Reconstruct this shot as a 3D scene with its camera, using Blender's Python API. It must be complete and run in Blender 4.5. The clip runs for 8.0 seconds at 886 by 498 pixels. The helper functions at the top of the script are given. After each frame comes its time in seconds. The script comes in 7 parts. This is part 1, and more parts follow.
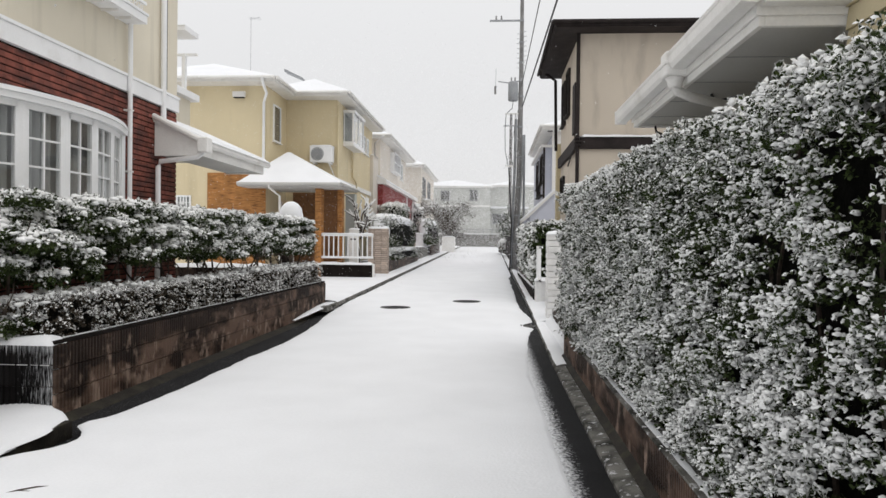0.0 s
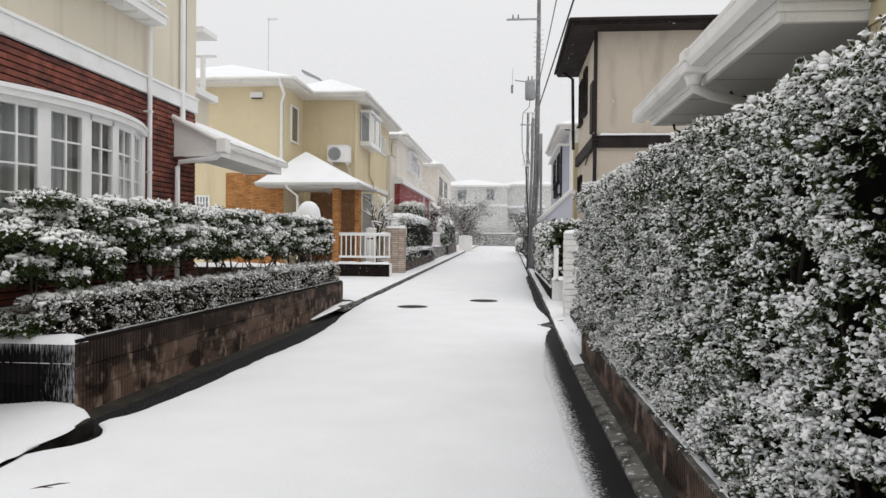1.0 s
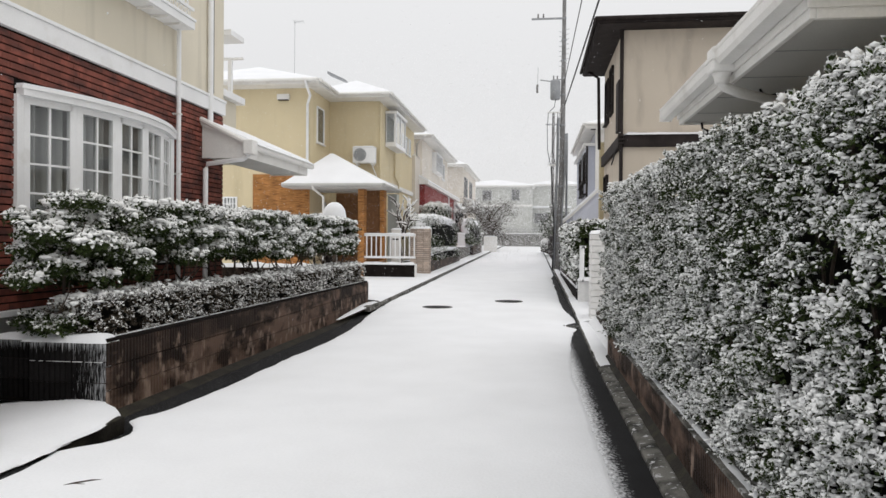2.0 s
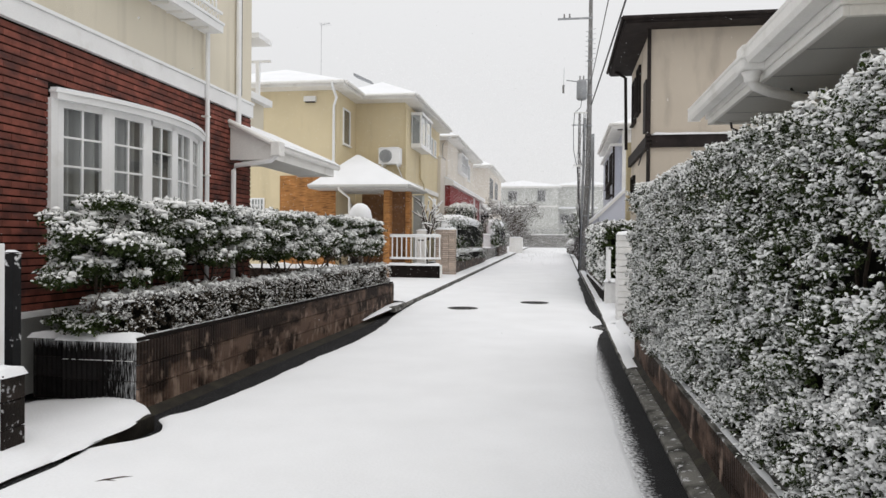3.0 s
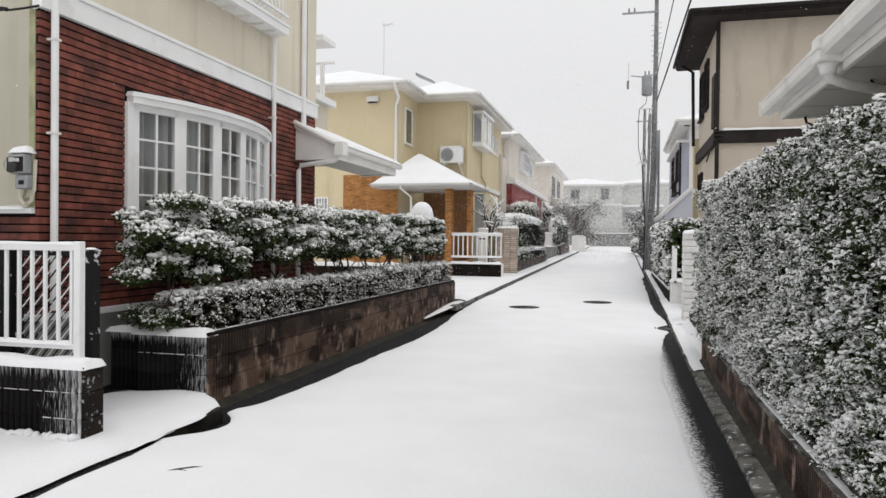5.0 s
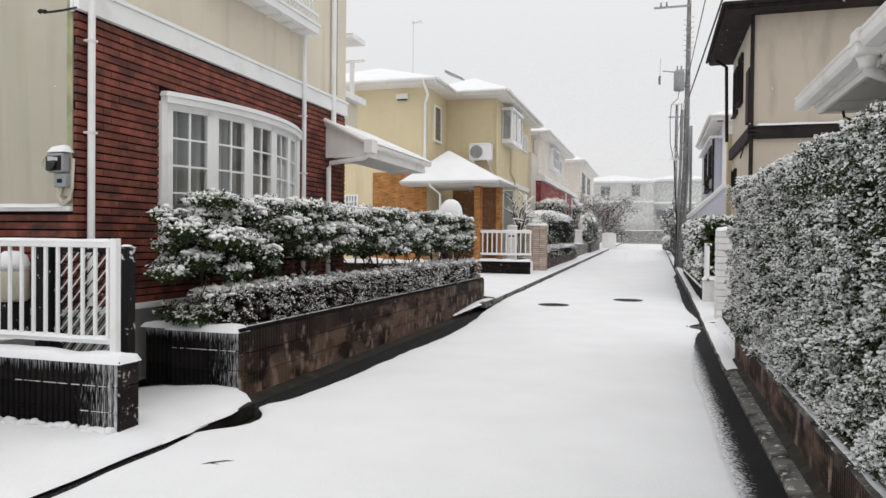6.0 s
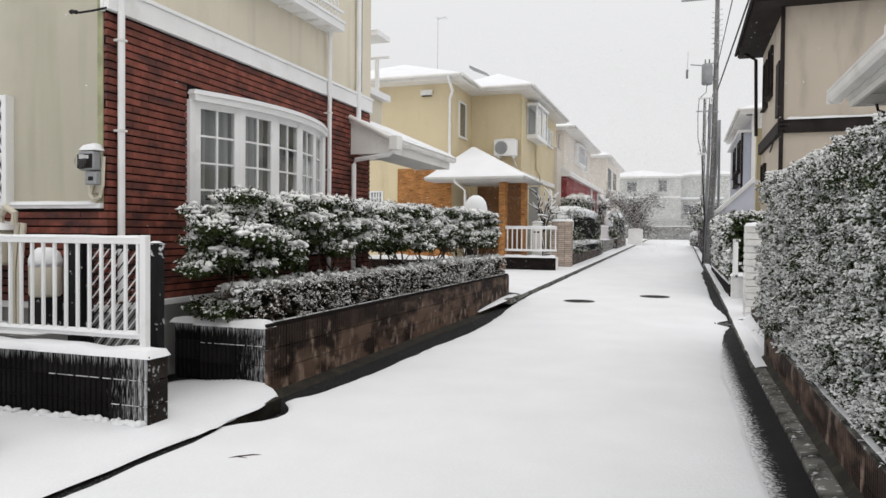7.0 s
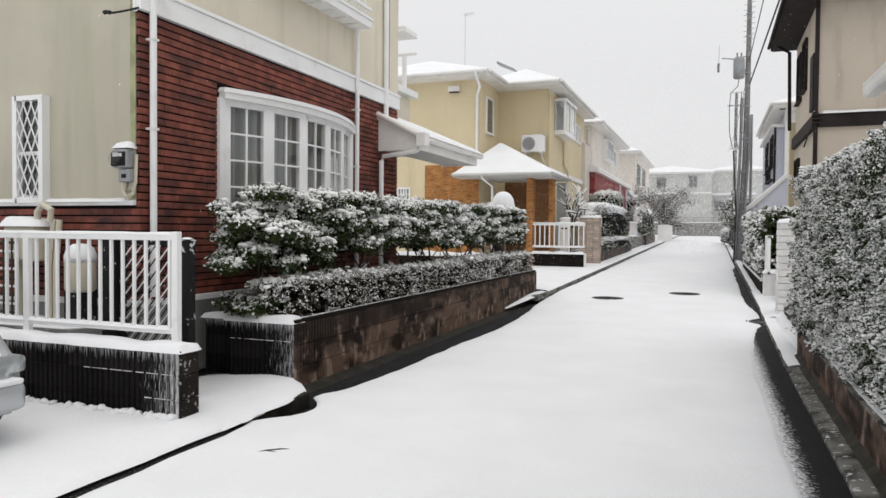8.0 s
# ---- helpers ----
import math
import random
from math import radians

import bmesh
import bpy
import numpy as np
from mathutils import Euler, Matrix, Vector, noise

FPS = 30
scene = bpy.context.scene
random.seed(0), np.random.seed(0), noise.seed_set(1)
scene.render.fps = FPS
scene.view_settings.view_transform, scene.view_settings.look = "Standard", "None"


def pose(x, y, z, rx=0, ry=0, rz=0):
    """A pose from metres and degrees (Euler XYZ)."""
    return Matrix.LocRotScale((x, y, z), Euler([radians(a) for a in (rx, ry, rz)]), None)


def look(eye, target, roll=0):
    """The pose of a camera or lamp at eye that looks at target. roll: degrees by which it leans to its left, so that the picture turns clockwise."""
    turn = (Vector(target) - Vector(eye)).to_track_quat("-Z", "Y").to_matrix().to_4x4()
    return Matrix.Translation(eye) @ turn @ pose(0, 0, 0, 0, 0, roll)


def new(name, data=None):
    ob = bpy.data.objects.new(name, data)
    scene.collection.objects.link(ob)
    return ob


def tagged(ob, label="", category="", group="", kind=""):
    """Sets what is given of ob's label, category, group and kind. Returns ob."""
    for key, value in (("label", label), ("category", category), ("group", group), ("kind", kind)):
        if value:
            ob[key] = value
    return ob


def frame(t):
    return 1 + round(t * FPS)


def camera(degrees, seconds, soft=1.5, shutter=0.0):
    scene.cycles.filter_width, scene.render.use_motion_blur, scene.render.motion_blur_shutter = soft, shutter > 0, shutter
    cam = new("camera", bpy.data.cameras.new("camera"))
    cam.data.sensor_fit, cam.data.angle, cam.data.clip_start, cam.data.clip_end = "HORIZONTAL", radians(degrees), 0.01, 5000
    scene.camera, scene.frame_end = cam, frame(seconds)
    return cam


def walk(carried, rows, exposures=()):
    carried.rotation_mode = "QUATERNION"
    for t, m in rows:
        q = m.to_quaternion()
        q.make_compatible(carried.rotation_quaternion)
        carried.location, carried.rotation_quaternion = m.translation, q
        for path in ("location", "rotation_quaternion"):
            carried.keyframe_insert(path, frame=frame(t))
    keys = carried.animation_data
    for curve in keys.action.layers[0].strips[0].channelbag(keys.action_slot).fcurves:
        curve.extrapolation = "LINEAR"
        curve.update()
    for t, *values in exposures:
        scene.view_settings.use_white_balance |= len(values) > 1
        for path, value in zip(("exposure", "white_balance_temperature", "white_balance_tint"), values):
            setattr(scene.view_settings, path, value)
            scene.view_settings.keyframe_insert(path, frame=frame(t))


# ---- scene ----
cam = camera(64.0, 8.0)
PATH = [
    (0.0, pose(0.0, 0.0, 1.602, 89.550, -0.607, 3.904)),
    (0.5, pose(0.0, 0.0, 1.602, 89.517, -0.562, 4.433)),
    (1.0, pose(0.0, 0.0, 1.602, 89.486, -0.502, 5.272)),
    (1.5, pose(0.0, 0.0, 1.602, 89.478, -0.457, 6.289)),
    (3.0, pose(0.0, 0.0, 1.602, 89.571, -0.498, 9.341)),
    (3.5, pose(0.0, 0.0, 1.602, 89.565, -0.526, 10.490)),
    (4.0, pose(0.0, 0.0, 1.602, 89.549, -0.544, 11.705)),
    (4.5, pose(0.0, 0.0, 1.602, 89.490, -0.563, 13.002)),
    (6.0, pose(0.0, 0.0, 1.602, 89.161, -0.601, 16.636)),
    (6.5, pose(0.0, 0.0, 1.602, 88.993, -0.572, 17.649)),
    (7.0, pose(0.0, 0.0, 1.602, 88.830, -0.522, 18.635)),
    (7.5, pose(0.0, 0.0, 1.602, 88.656, -0.519, 19.690)),
    (8.0, pose(0.0, 0.0, 1.602, 88.519, -0.507, 20.833)),
]
walk(cam, PATH)

# ---- world and light ----
world = bpy.data.worlds.new("overcast")
scene.world = world
world.use_nodes = True
wn, wl = world.node_tree.nodes, world.node_tree.links
bg = wn["Background"]
sky = wn.new("ShaderNodeTexSky")
sky.sky_type, sky.sun_disc = "NISHITA", False
sky.sun_elevation, sky.sun_rotation = radians(69), radians(149)
sky.dust_density, sky.ozone_density = 6.0, 1.0
dim = wn.new("ShaderNodeVectorMath")
dim.operation = "SCALE"
dim.inputs["Scale"].default_value = 0.1
cloud = wn.new("ShaderNodeMix")
cloud.data_type = "RGBA"
cloud.inputs[0].default_value = 0.95
cloud.inputs[7].default_value = (0.825, 0.825, 0.832, 1)
wl.new(sky.outputs[0], dim.inputs[0])
wl.new(dim.outputs[0], cloud.inputs[6])
# An overcast sky is brighter overhead than at the horizon.
coord, axes, lift = wn.new("ShaderNodeTexCoord"), wn.new("ShaderNodeSeparateXYZ"), wn.new("ShaderNodeMapRange")
wl.new(coord.outputs["Generated"], axes.inputs[0])
wl.new(axes.outputs[2], lift.inputs[0])
lift.inputs[1].default_value, lift.inputs[2].default_value = 0.2, 1.0
lift.inputs[3].default_value, lift.inputs[4].default_value = 1.0, 1.3
wl.new(cloud.outputs[2], bg.inputs[0])
wl.new(lift.outputs[0], bg.inputs[1])
sun_data = bpy.data.lights.new("sun", "SUN")
sun_data.energy, sun_data.angle, sun_data.color = 0.7, radians(60), (1.0, 0.97, 0.93)
sun = new("sun", sun_data)
sun.matrix_world = look((0, 0, 30), (-6, 10, 0))

# ---- materials ----
def mat(name, base, rough=0.7, var=0.12, scale=6.0, fine=60.0, bump=0.25, metal=0.0, dist=0.01, island=False, per_object=False, spec=0.35, spread=0.45):
    """A surface with mottling at two scales and fine relief, in world coordinates."""
    m = bpy.data.materials.new(name)
    m.use_nodes = True
    n, l = m.node_tree.nodes, m.node_tree.links
    p = n["Principled BSDF"]
    p.inputs["Roughness"].default_value, p.inputs["Metallic"].default_value, p.inputs["Specular IOR Level"].default_value = rough, metal, spec
    geo = n.new("ShaderNodeNewGeometry")
    big, small = n.new("ShaderNodeTexNoise"), n.new("ShaderNodeTexNoise")
    big.inputs["Scale"].default_value, small.inputs["Scale"].default_value = scale, fine
    big.inputs["Detail"].default_value, small.inputs["Detail"].default_value = 5.0, 3.0
    for t in (big, small):
        l.new(geo.outputs["Position"], t.inputs["Vector"])
    ramp = n.new("ShaderNodeMapRange")
    ramp.inputs[1].default_value, ramp.inputs[2].default_value = 0.3, 0.7
    ramp.inputs[3].default_value, ramp.inputs[4].default_value = 1 - var, 1 + var
    l.new(big.outputs[0], ramp.inputs[0])
    tone = ramp.outputs[0]
    ramp2 = n.new("ShaderNodeMapRange")
    ramp2.inputs[1].default_value, ramp2.inputs[2].default_value = 0.3, 0.7
    ramp2.inputs[3].default_value, ramp2.inputs[4].default_value = 1 - var * 0.6, 1 + var * 0.6
    l.new(small.outputs[0], ramp2.inputs[0])
    mul = n.new("ShaderNodeMath")
    mul.operation = "MULTIPLY"
    l.new(tone, mul.inputs[0]), l.new(ramp2.outputs[0], mul.inputs[1])
    tone = mul.outputs[0]
    if island or per_object:
        r = n.new("ShaderNodeMapRange")
        r.inputs[3].default_value, r.inputs[4].default_value = 1 - spread, 1 + spread
        if island:
            l.new(geo.outputs["Random Per Island"], r.inputs[0])
        else:
            info = n.new("ShaderNodeObjectInfo")
            l.new(info.outputs["Random"], r.inputs[0])
        mul2 = n.new("ShaderNodeMath")
        mul2.operation = "MULTIPLY"
        l.new(tone, mul2.inputs[0]), l.new(r.outputs[0], mul2.inputs[1])
        tone = mul2.outputs[0]
    col = n.new("ShaderNodeVectorMath")
    col.operation = "SCALE"
    col.inputs[0].default_value = base
    l.new(tone, col.inputs["Scale"])
    l.new(col.outputs[0], p.inputs["Base Color"])
    if bump:
        b = n.new("ShaderNodeBump")
        b.inputs["Strength"].default_value, b.inputs["Distance"].default_value = bump, dist
        l.new(small.outputs[0], b.inputs["Height"])
        l.new(b.outputs[0], p.inputs["Normal"])
    return m


def tinted(m, tint, lo, hi, scale, stretch=(1, 1, 1), axis=None, top=0.0, depth=1.0, reach=(-0.35, 0.3)):
    """Lay a second colour over m in patches of noise; with axis, only from height top down by depth."""
    n, l = m.node_tree.nodes, m.node_tree.links
    p = n["Principled BSDF"]
    old = p.inputs["Base Color"].links[0].from_socket
    geo, mp, t = n.new("ShaderNodeNewGeometry"), n.new("ShaderNodeMapping"), n.new("ShaderNodeTexNoise")
    mp.inputs["Scale"].default_value = stretch
    t.inputs["Scale"].default_value, t.inputs["Detail"].default_value = scale, 6.0
    l.new(geo.outputs["Position"], mp.inputs["Vector"]), l.new(mp.outputs[0], t.inputs["Vector"])
    r = n.new("ShaderNodeMapRange")
    r.inputs[1].default_value, r.inputs[2].default_value = lo, hi
    src = t.outputs[0]
    if axis is not None:
        sep, h, add = n.new("ShaderNodeSeparateXYZ"), n.new("ShaderNodeMapRange"), n.new("ShaderNodeMath")
        l.new(geo.outputs["Position"], sep.inputs[0])
        h.inputs[1].default_value, h.inputs[2].default_value = top - depth, top
        h.inputs[3].default_value, h.inputs[4].default_value = reach
        l.new(sep.outputs[axis], h.inputs[0])
        add.operation = "ADD"
        l.new(src, add.inputs[0]), l.new(h.outputs[0], add.inputs[1])
        src = add.outputs[0]
    l.new(src, r.inputs[0])
    mix = n.new("ShaderNodeMix")
    mix.data_type = "RGBA"
    l.new(r.outputs[0], mix.inputs[0]), l.new(old, mix.inputs[6])
    mix.inputs[7].default_value = (*tint, 1)
    l.new(mix.outputs[2], p.inputs["Base Color"])
    return m


SNOW = mat("snow", (0.838, 0.85, 0.872), 0.75, 0.03, 1.2, 45.0, 0.25, dist=0.02)
FRESH = mat("snow_clump", (0.86, 0.865, 0.86), 0.8, 0.05, 8.0, 90.0, 0.3)
SLUSH = tinted(mat("snow_dusted_asphalt", (0.011, 0.011, 0.012), 0.7, 0.3, 2.0, 150.0, 0.5, spec=0.12), (0.4, 0.4, 0.41), 0.6, 0.74, 60.0)
DIRTY_EDGE = tinted(mat("slush_edge", (0.012, 0.012, 0.013), 0.7, 0.3, 2.0, 150.0, 0.5, spec=0.12), (0.8, 0.81, 0.83), 0.4, 0.9, 42.0, (1, 0.7, 1), 0, 0.5, -0.2, (-0.35, 0.4))
CONCRETE = tinted(tinted(mat("kerb_concrete", (0.17, 0.165, 0.15), 0.85, 0.25, 3.0, 110.0, 0.6, spec=0.15), (0.035, 0.035, 0.03), 0.46, 0.64, 4.0), (0.6, 0.6, 0.61), 0.58, 0.68, 16.0)
BLOCK = tinted(tinted(mat("wet_ribbed_block", (0.036, 0.024, 0.019), 0.6, 0.35, 4.0, 70.0, 0.6, per_object=True, spec=0.15), (0.17, 0.112, 0.085), 0.42, 0.58, 2.6, (1, 0.7, 1.6), 2, 0.6, 0.7, (0.05, -0.12)), (0.34, 0.25, 0.2), 0.54, 0.66, 5.0, (1, 1, 0.7), 2, 0.6, 0.7, (0.04, -0.1))
ENDBLOCK = tinted(mat("dark_wet_block", (0.022, 0.017, 0.014), 0.7, 0.4, 5.0, 70.0, 0.6, per_object=True, spec=0.12), (0.6, 0.6, 0.61), 0.6, 0.75, 24.0)
FROSTED = tinted(tinted(mat("frosted_block", (0.012, 0.011, 0.011), 0.8, 0.3, 4.0, 70.0, 0.6, per_object=True, spec=0.1), (0.8, 0.81, 0.83), 0.52, 0.8, 9.0, (18, 18, 0.7), 2, 0.64, 0.22, (-0.34, 0.22)), (0.8, 0.81, 0.83), 0.5, 0.86, 9.0, (12, 12, 1.2), 0, -3.93, 0.7, (-0.34, 0.2))
MORTAR = mat("mortar", (0.014, 0.011, 0.01), 0.95, 0.3, 5.0, 80.0, 0.4, spec=0.1)
MOSS = tinted(mat("mossy_wet_concrete", (0.026, 0.023, 0.019), 0.75, 0.4, 4.0, 60.0, 0.5, spec=0.15), (0.05, 0.045, 0.03), 0.52, 0.72, 6.0)
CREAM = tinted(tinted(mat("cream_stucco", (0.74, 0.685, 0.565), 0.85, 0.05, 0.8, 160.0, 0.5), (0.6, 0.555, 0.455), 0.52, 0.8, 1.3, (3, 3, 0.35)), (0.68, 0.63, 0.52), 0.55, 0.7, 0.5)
# Cream darkened for the side wall's weaker light, with algae patches over it.
SIDE = tinted(tinted(mat("shaded_algae_stucco", (0.5, 0.47, 0.38), 0.88, 0.06, 0.9, 160.0, 0.5), (0.41, 0.395, 0.3), 0.5, 0.78, 1.2, (3, 3, 0.3)), (0.56, 0.53, 0.43), 0.55, 0.7, 0.6)
ALGAE = mat("algae_stained_stucco", (0.36, 0.365, 0.22), 0.9, 0.25, 6.0, 120.0, 0.4)
YELLOW = tinted(mat("yellow_stucco", (0.7, 0.6, 0.4), 0.85, 0.05, 0.7, 150.0, 0.5), (0.6, 0.51, 0.33), 0.55, 0.8, 1.0, (2.5, 2.5, 0.4))
BEIGE = tinted(mat("beige_render", (0.54, 0.475, 0.395), 0.85, 0.05, 0.7, 150.0, 0.5), (0.33, 0.285, 0.24), 0.55, 0.78, 0.8, (2, 2, 0.5))
TAN = mat("tan_render", (0.5, 0.43, 0.28), 0.85, 0.08, 0.8, 150.0, 0.4)
PALE = mat("pale_stucco", (0.68, 0.63, 0.56), 0.85, 0.08, 0.6, 120.0, 0.4)
GREYWALL = mat("grey_green_render", (0.5, 0.51, 0.48), 0.85, 0.08, 0.6, 120.0, 0.4)
BLUE = mat("pale_blue_siding", (0.55, 0.57, 0.65), 0.7, 0.06, 0.8, 90.0, 0.3)
BRICK = tinted(mat("red_brick", (0.205, 0.06, 0.041), 0.7, 0.3, 7.0, 110.0, 0.5, per_object=True, spread=0.28), (0.06, 0.026, 0.024), 0.47, 0.7, 2.6, (1, 1, 2.2))
BRICK_JOINED = tinted(mat("red_brick_joined", (0.205, 0.06, 0.041), 0.7, 0.3, 7.0, 110.0, 0.5, island=True, spread=0.28), (0.06, 0.026, 0.024), 0.47, 0.7, 2.6, (1, 1, 2.2))
ORANGE = tinted(mat("orange_brick", (0.43, 0.2, 0.065), 0.8, 0.25, 3.0, 40.0, 0.4), (0.2, 0.085, 0.03), 0.5, 0.66, 9.0, (0.35, 0.35, 2.4))
MAROON = mat("maroon_siding", (0.24, 0.035, 0.035), 0.7, 0.15, 3.0, 80.0, 0.3)
WHITE = tinted(mat("white_paint", (0.86, 0.865, 0.87), 0.45, 0.04, 2.0, 60.0, 0.08), (0.7, 0.69, 0.66), 0.58, 0.85, 3.0)
OFFWHITE = tinted(mat("weathered_white_trim", (0.8, 0.79, 0.765), 0.5, 0.06, 1.5, 50.0, 0.1), (0.66, 0.64, 0.6), 0.55, 0.78, 2.5)
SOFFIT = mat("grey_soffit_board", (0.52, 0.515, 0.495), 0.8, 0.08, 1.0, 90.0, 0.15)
DARKTRIM = mat("dark_brown_trim", (0.026, 0.021, 0.02), 0.7, 0.3, 4.0, 70.0, 0.2, spec=0.12)
BLACK = tinted(mat("black_coated_metal", (0.014, 0.014, 0.015), 0.55, 0.2, 5.0, 80.0, 0.1, spec=0.12), (0.7, 0.71, 0.73), 0.62, 0.7, 14.0)
WOOD = mat("brown_timber", (0.2, 0.095, 0.04), 0.65, 0.25, 12.0, 90.0, 0.3)
TERRACOTTA = mat("pale_brick_post", (0.56, 0.46, 0.39), 0.8, 0.15, 8.0, 80.0, 0.4, per_object=True, spread=0.2)
POST = mat("white_split_block", (0.8, 0.795, 0.785), 0.8, 0.08, 6.0, 80.0, 0.6, per_object=True, spread=0.06)
GREY = mat("grey_metal", (0.3, 0.31, 0.32), 0.5, 0.12, 3.0, 60.0, 0.1, metal=0.3)
POLECON = tinted(mat("pole_concrete", (0.2, 0.195, 0.19), 0.85, 0.15, 2.0, 90.0, 0.4), (0.6, 0.6, 0.62), 0.6, 0.68, 8.0, (5, 5, 0.4))
RUBBER = mat("black_rubber", (0.015, 0.015, 0.016), 0.7, 0.2, 5.0, 80.0, 0.2)
FOUNDATION = mat("foundation_concrete", (0.3, 0.3, 0.29), 0.85, 0.15, 2.0, 70.0, 0.3)
LEAF = mat("evergreen_leaf", (0.034, 0.05, 0.014), 0.55, 0.3, 2.5, 30.0, 0.0, island=True, spec=0.14)
LEAF_DULL = mat("dull_evergreen_leaf", (0.062, 0.05, 0.036), 0.6, 0.3, 3.0, 30.0, 0.0, island=True, spec=0.14)
# Near-black paint for solid cores: the shade inside hedges and bushes, as colour.
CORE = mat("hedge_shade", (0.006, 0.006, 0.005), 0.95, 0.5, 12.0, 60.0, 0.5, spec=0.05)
BARK = mat("bark", (0.06, 0.045, 0.035), 0.9, 0.3, 10.0, 90.0, 0.6)
SOIL = mat("soil", (0.05, 0.038, 0.03), 0.95, 0.3, 6.0, 60.0, 0.6)
CURTAIN = mat("grey_curtain", (0.42, 0.425, 0.42), 0.9, 0.1, 4.0, 60.0, 0.1)
# Dark grey that paints in the dimness of unlit rooms.
ROOMDARK = mat("dim_room", (0.08, 0.08, 0.08), 0.9, 0.1, 2.0, 30.0, 0.0)
SILVER = mat("silver_car_paint", (0.5, 0.52, 0.54), 0.25, 0.03, 2.0, 60.0, 0.0, metal=0.4)
HEATER = mat("ivory_enamel", (0.6, 0.56, 0.46), 0.45, 0.06, 3.0, 60.0, 0.05)

FLAKE = bpy.data.materials.new("snowflake")
FLAKE.use_nodes = True
fnodes, flinks = FLAKE.node_tree.nodes, FLAKE.node_tree.links
fd, ft, fm = fnodes.new("ShaderNodeBsdfDiffuse"), fnodes.new("ShaderNodeBsdfTranslucent"), fnodes.new("ShaderNodeMixShader")
fd.inputs[0].default_value = ft.inputs[0].default_value = (0.95, 0.95, 0.96, 1)
flinks.new(fd.outputs[0], fm.inputs[1]), flinks.new(ft.outputs[0], fm.inputs[2])
flinks.new(fm.outputs[0], fnodes["Material Output"].inputs[0])

GLASS = bpy.data.materials.new("window_glass")
GLASS.use_nodes = True
gp = GLASS.node_tree.nodes["Principled BSDF"]
gp.inputs["Base Color"].default_value = (0.9, 0.92, 0.92, 1)
gp.inputs["Transmission Weight"].default_value, gp.inputs["Roughness"].default_value, gp.inputs["IOR"].default_value = 1.0, 0.02, 1.45


# ---- builders ----
def thing(name, at, label, category, group="", kind=""):
    ob = new(name)
    ob.empty_display_size = 0.1
    ob.location = at
    return tagged(ob, label, category, group, kind)


def root_of(ob):
    off = Vector((0, 0, 0))
    while ob is not None:
        off += ob.location
        ob = ob.parent
    return off


def link_mesh(name, me, material, parent=None, label=""):
    ob = new(name, me)
    me.materials.append(material)
    if parent is not None:
        me.transform(Matrix.Translation(-root_of(parent)))
        ob.parent = parent
    if label:
        ob["label"] = label
    return ob


def part(name, bm, material, parent, label="", smooth=False):
    me = bpy.data.meshes.new(name)
    bmesh.ops.recalc_face_normals(bm, faces=bm.faces)
    bm.to_mesh(me)
    bm.free()
    if smooth:
        me.shade_smooth()
    return link_mesh(name, me, material, parent, label)


def box(x0, x1, y0, y1, z0, z1, bevel=0.0, bm=None):
    b = bmesh.new()
    bmesh.ops.create_cube(b, size=1)
    for v in b.verts:
        v.co = ((x0 + x1) / 2 + v.co.x * (x1 - x0), (y0 + y1) / 2 + v.co.y * (y1 - y0), (z0 + z1) / 2 + v.co.z * (z1 - z0))
    if bevel:
        bmesh.ops.bevel(b, geom=b.edges[:], offset=bevel, segments=2, affect="EDGES", profile=0.5)
    return merge(bm, b)


def merge(bm, b):
    if bm is None:
        return b
    me = bpy.data.meshes.new("tmp")
    b.to_mesh(me)
    b.free()
    bm.from_mesh(me)
    bpy.data.meshes.remove(me)
    return bm


def tube(points, r, sides=8, bm=None, r_end=None):
    """A round bar along points."""
    b = bmesh.new()
    pts = [Vector(p) for p in points]
    rings = []
    for i, p in enumerate(pts):
        d = (pts[min(i + 1, len(pts) - 1)] - pts[max(i - 1, 0)]).normalized()
        s = d.cross(Vector((0.31, 0.17, 0.93)))
        s = (s if s.length > 0.05 else d.cross(Vector((1, 0, 0)))).normalized()
        u = s.cross(d)
        rr = r if r_end is None else r + (r_end - r) * i / (len(pts) - 1)
        rings.append([b.verts.new(p + rr * (math.cos(a) * s + math.sin(a) * u)) for a in (2 * math.pi * k / sides for k in range(sides))])
    for q, w in zip(rings, rings[1:]):
        for k in range(sides):
            b.faces.new((q[k], q[(k + 1) % sides], w[(k + 1) % sides], w[k]))
    b.faces.new([b.verts.new(v.co) for v in rings[0][::-1]]), b.faces.new([b.verts.new(v.co) for v in rings[-1]])
    return merge(bm, b)


def lathe(cx, cy, profile, sides=20, bm=None):
    """A turned body from (radius, height) pairs."""
    b = bmesh.new()
    rings = [[b.verts.new((cx + r * math.cos(a), cy + r * math.sin(a), z)) for a in (2 * math.pi * k / sides for k in range(sides))] for r, z in profile]
    for q, w in zip(rings, rings[1:]):
        for k in range(sides):
            b.faces.new((q[k], q[(k + 1) % sides], w[(k + 1) % sides], w[k]))
    b.faces.new(rings[0][::-1]), b.faces.new(rings[-1])
    return merge(bm, b)


def prism(outline, lift, bm=None):
    """A solid between an outline of 3D points and the same outline moved by lift."""
    b = bmesh.new()
    lo = [b.verts.new(p) for p in outline]
    hi = [b.verts.new(Vector(p) + Vector(lift)) for p in outline]
    n = len(lo)
    b.faces.new(lo[::-1]), b.faces.new(hi)
    for k in range(n):
        b.faces.new((lo[k], lo[(k + 1) % n], hi[(k + 1) % n], hi[k]))
    return merge(bm, b)


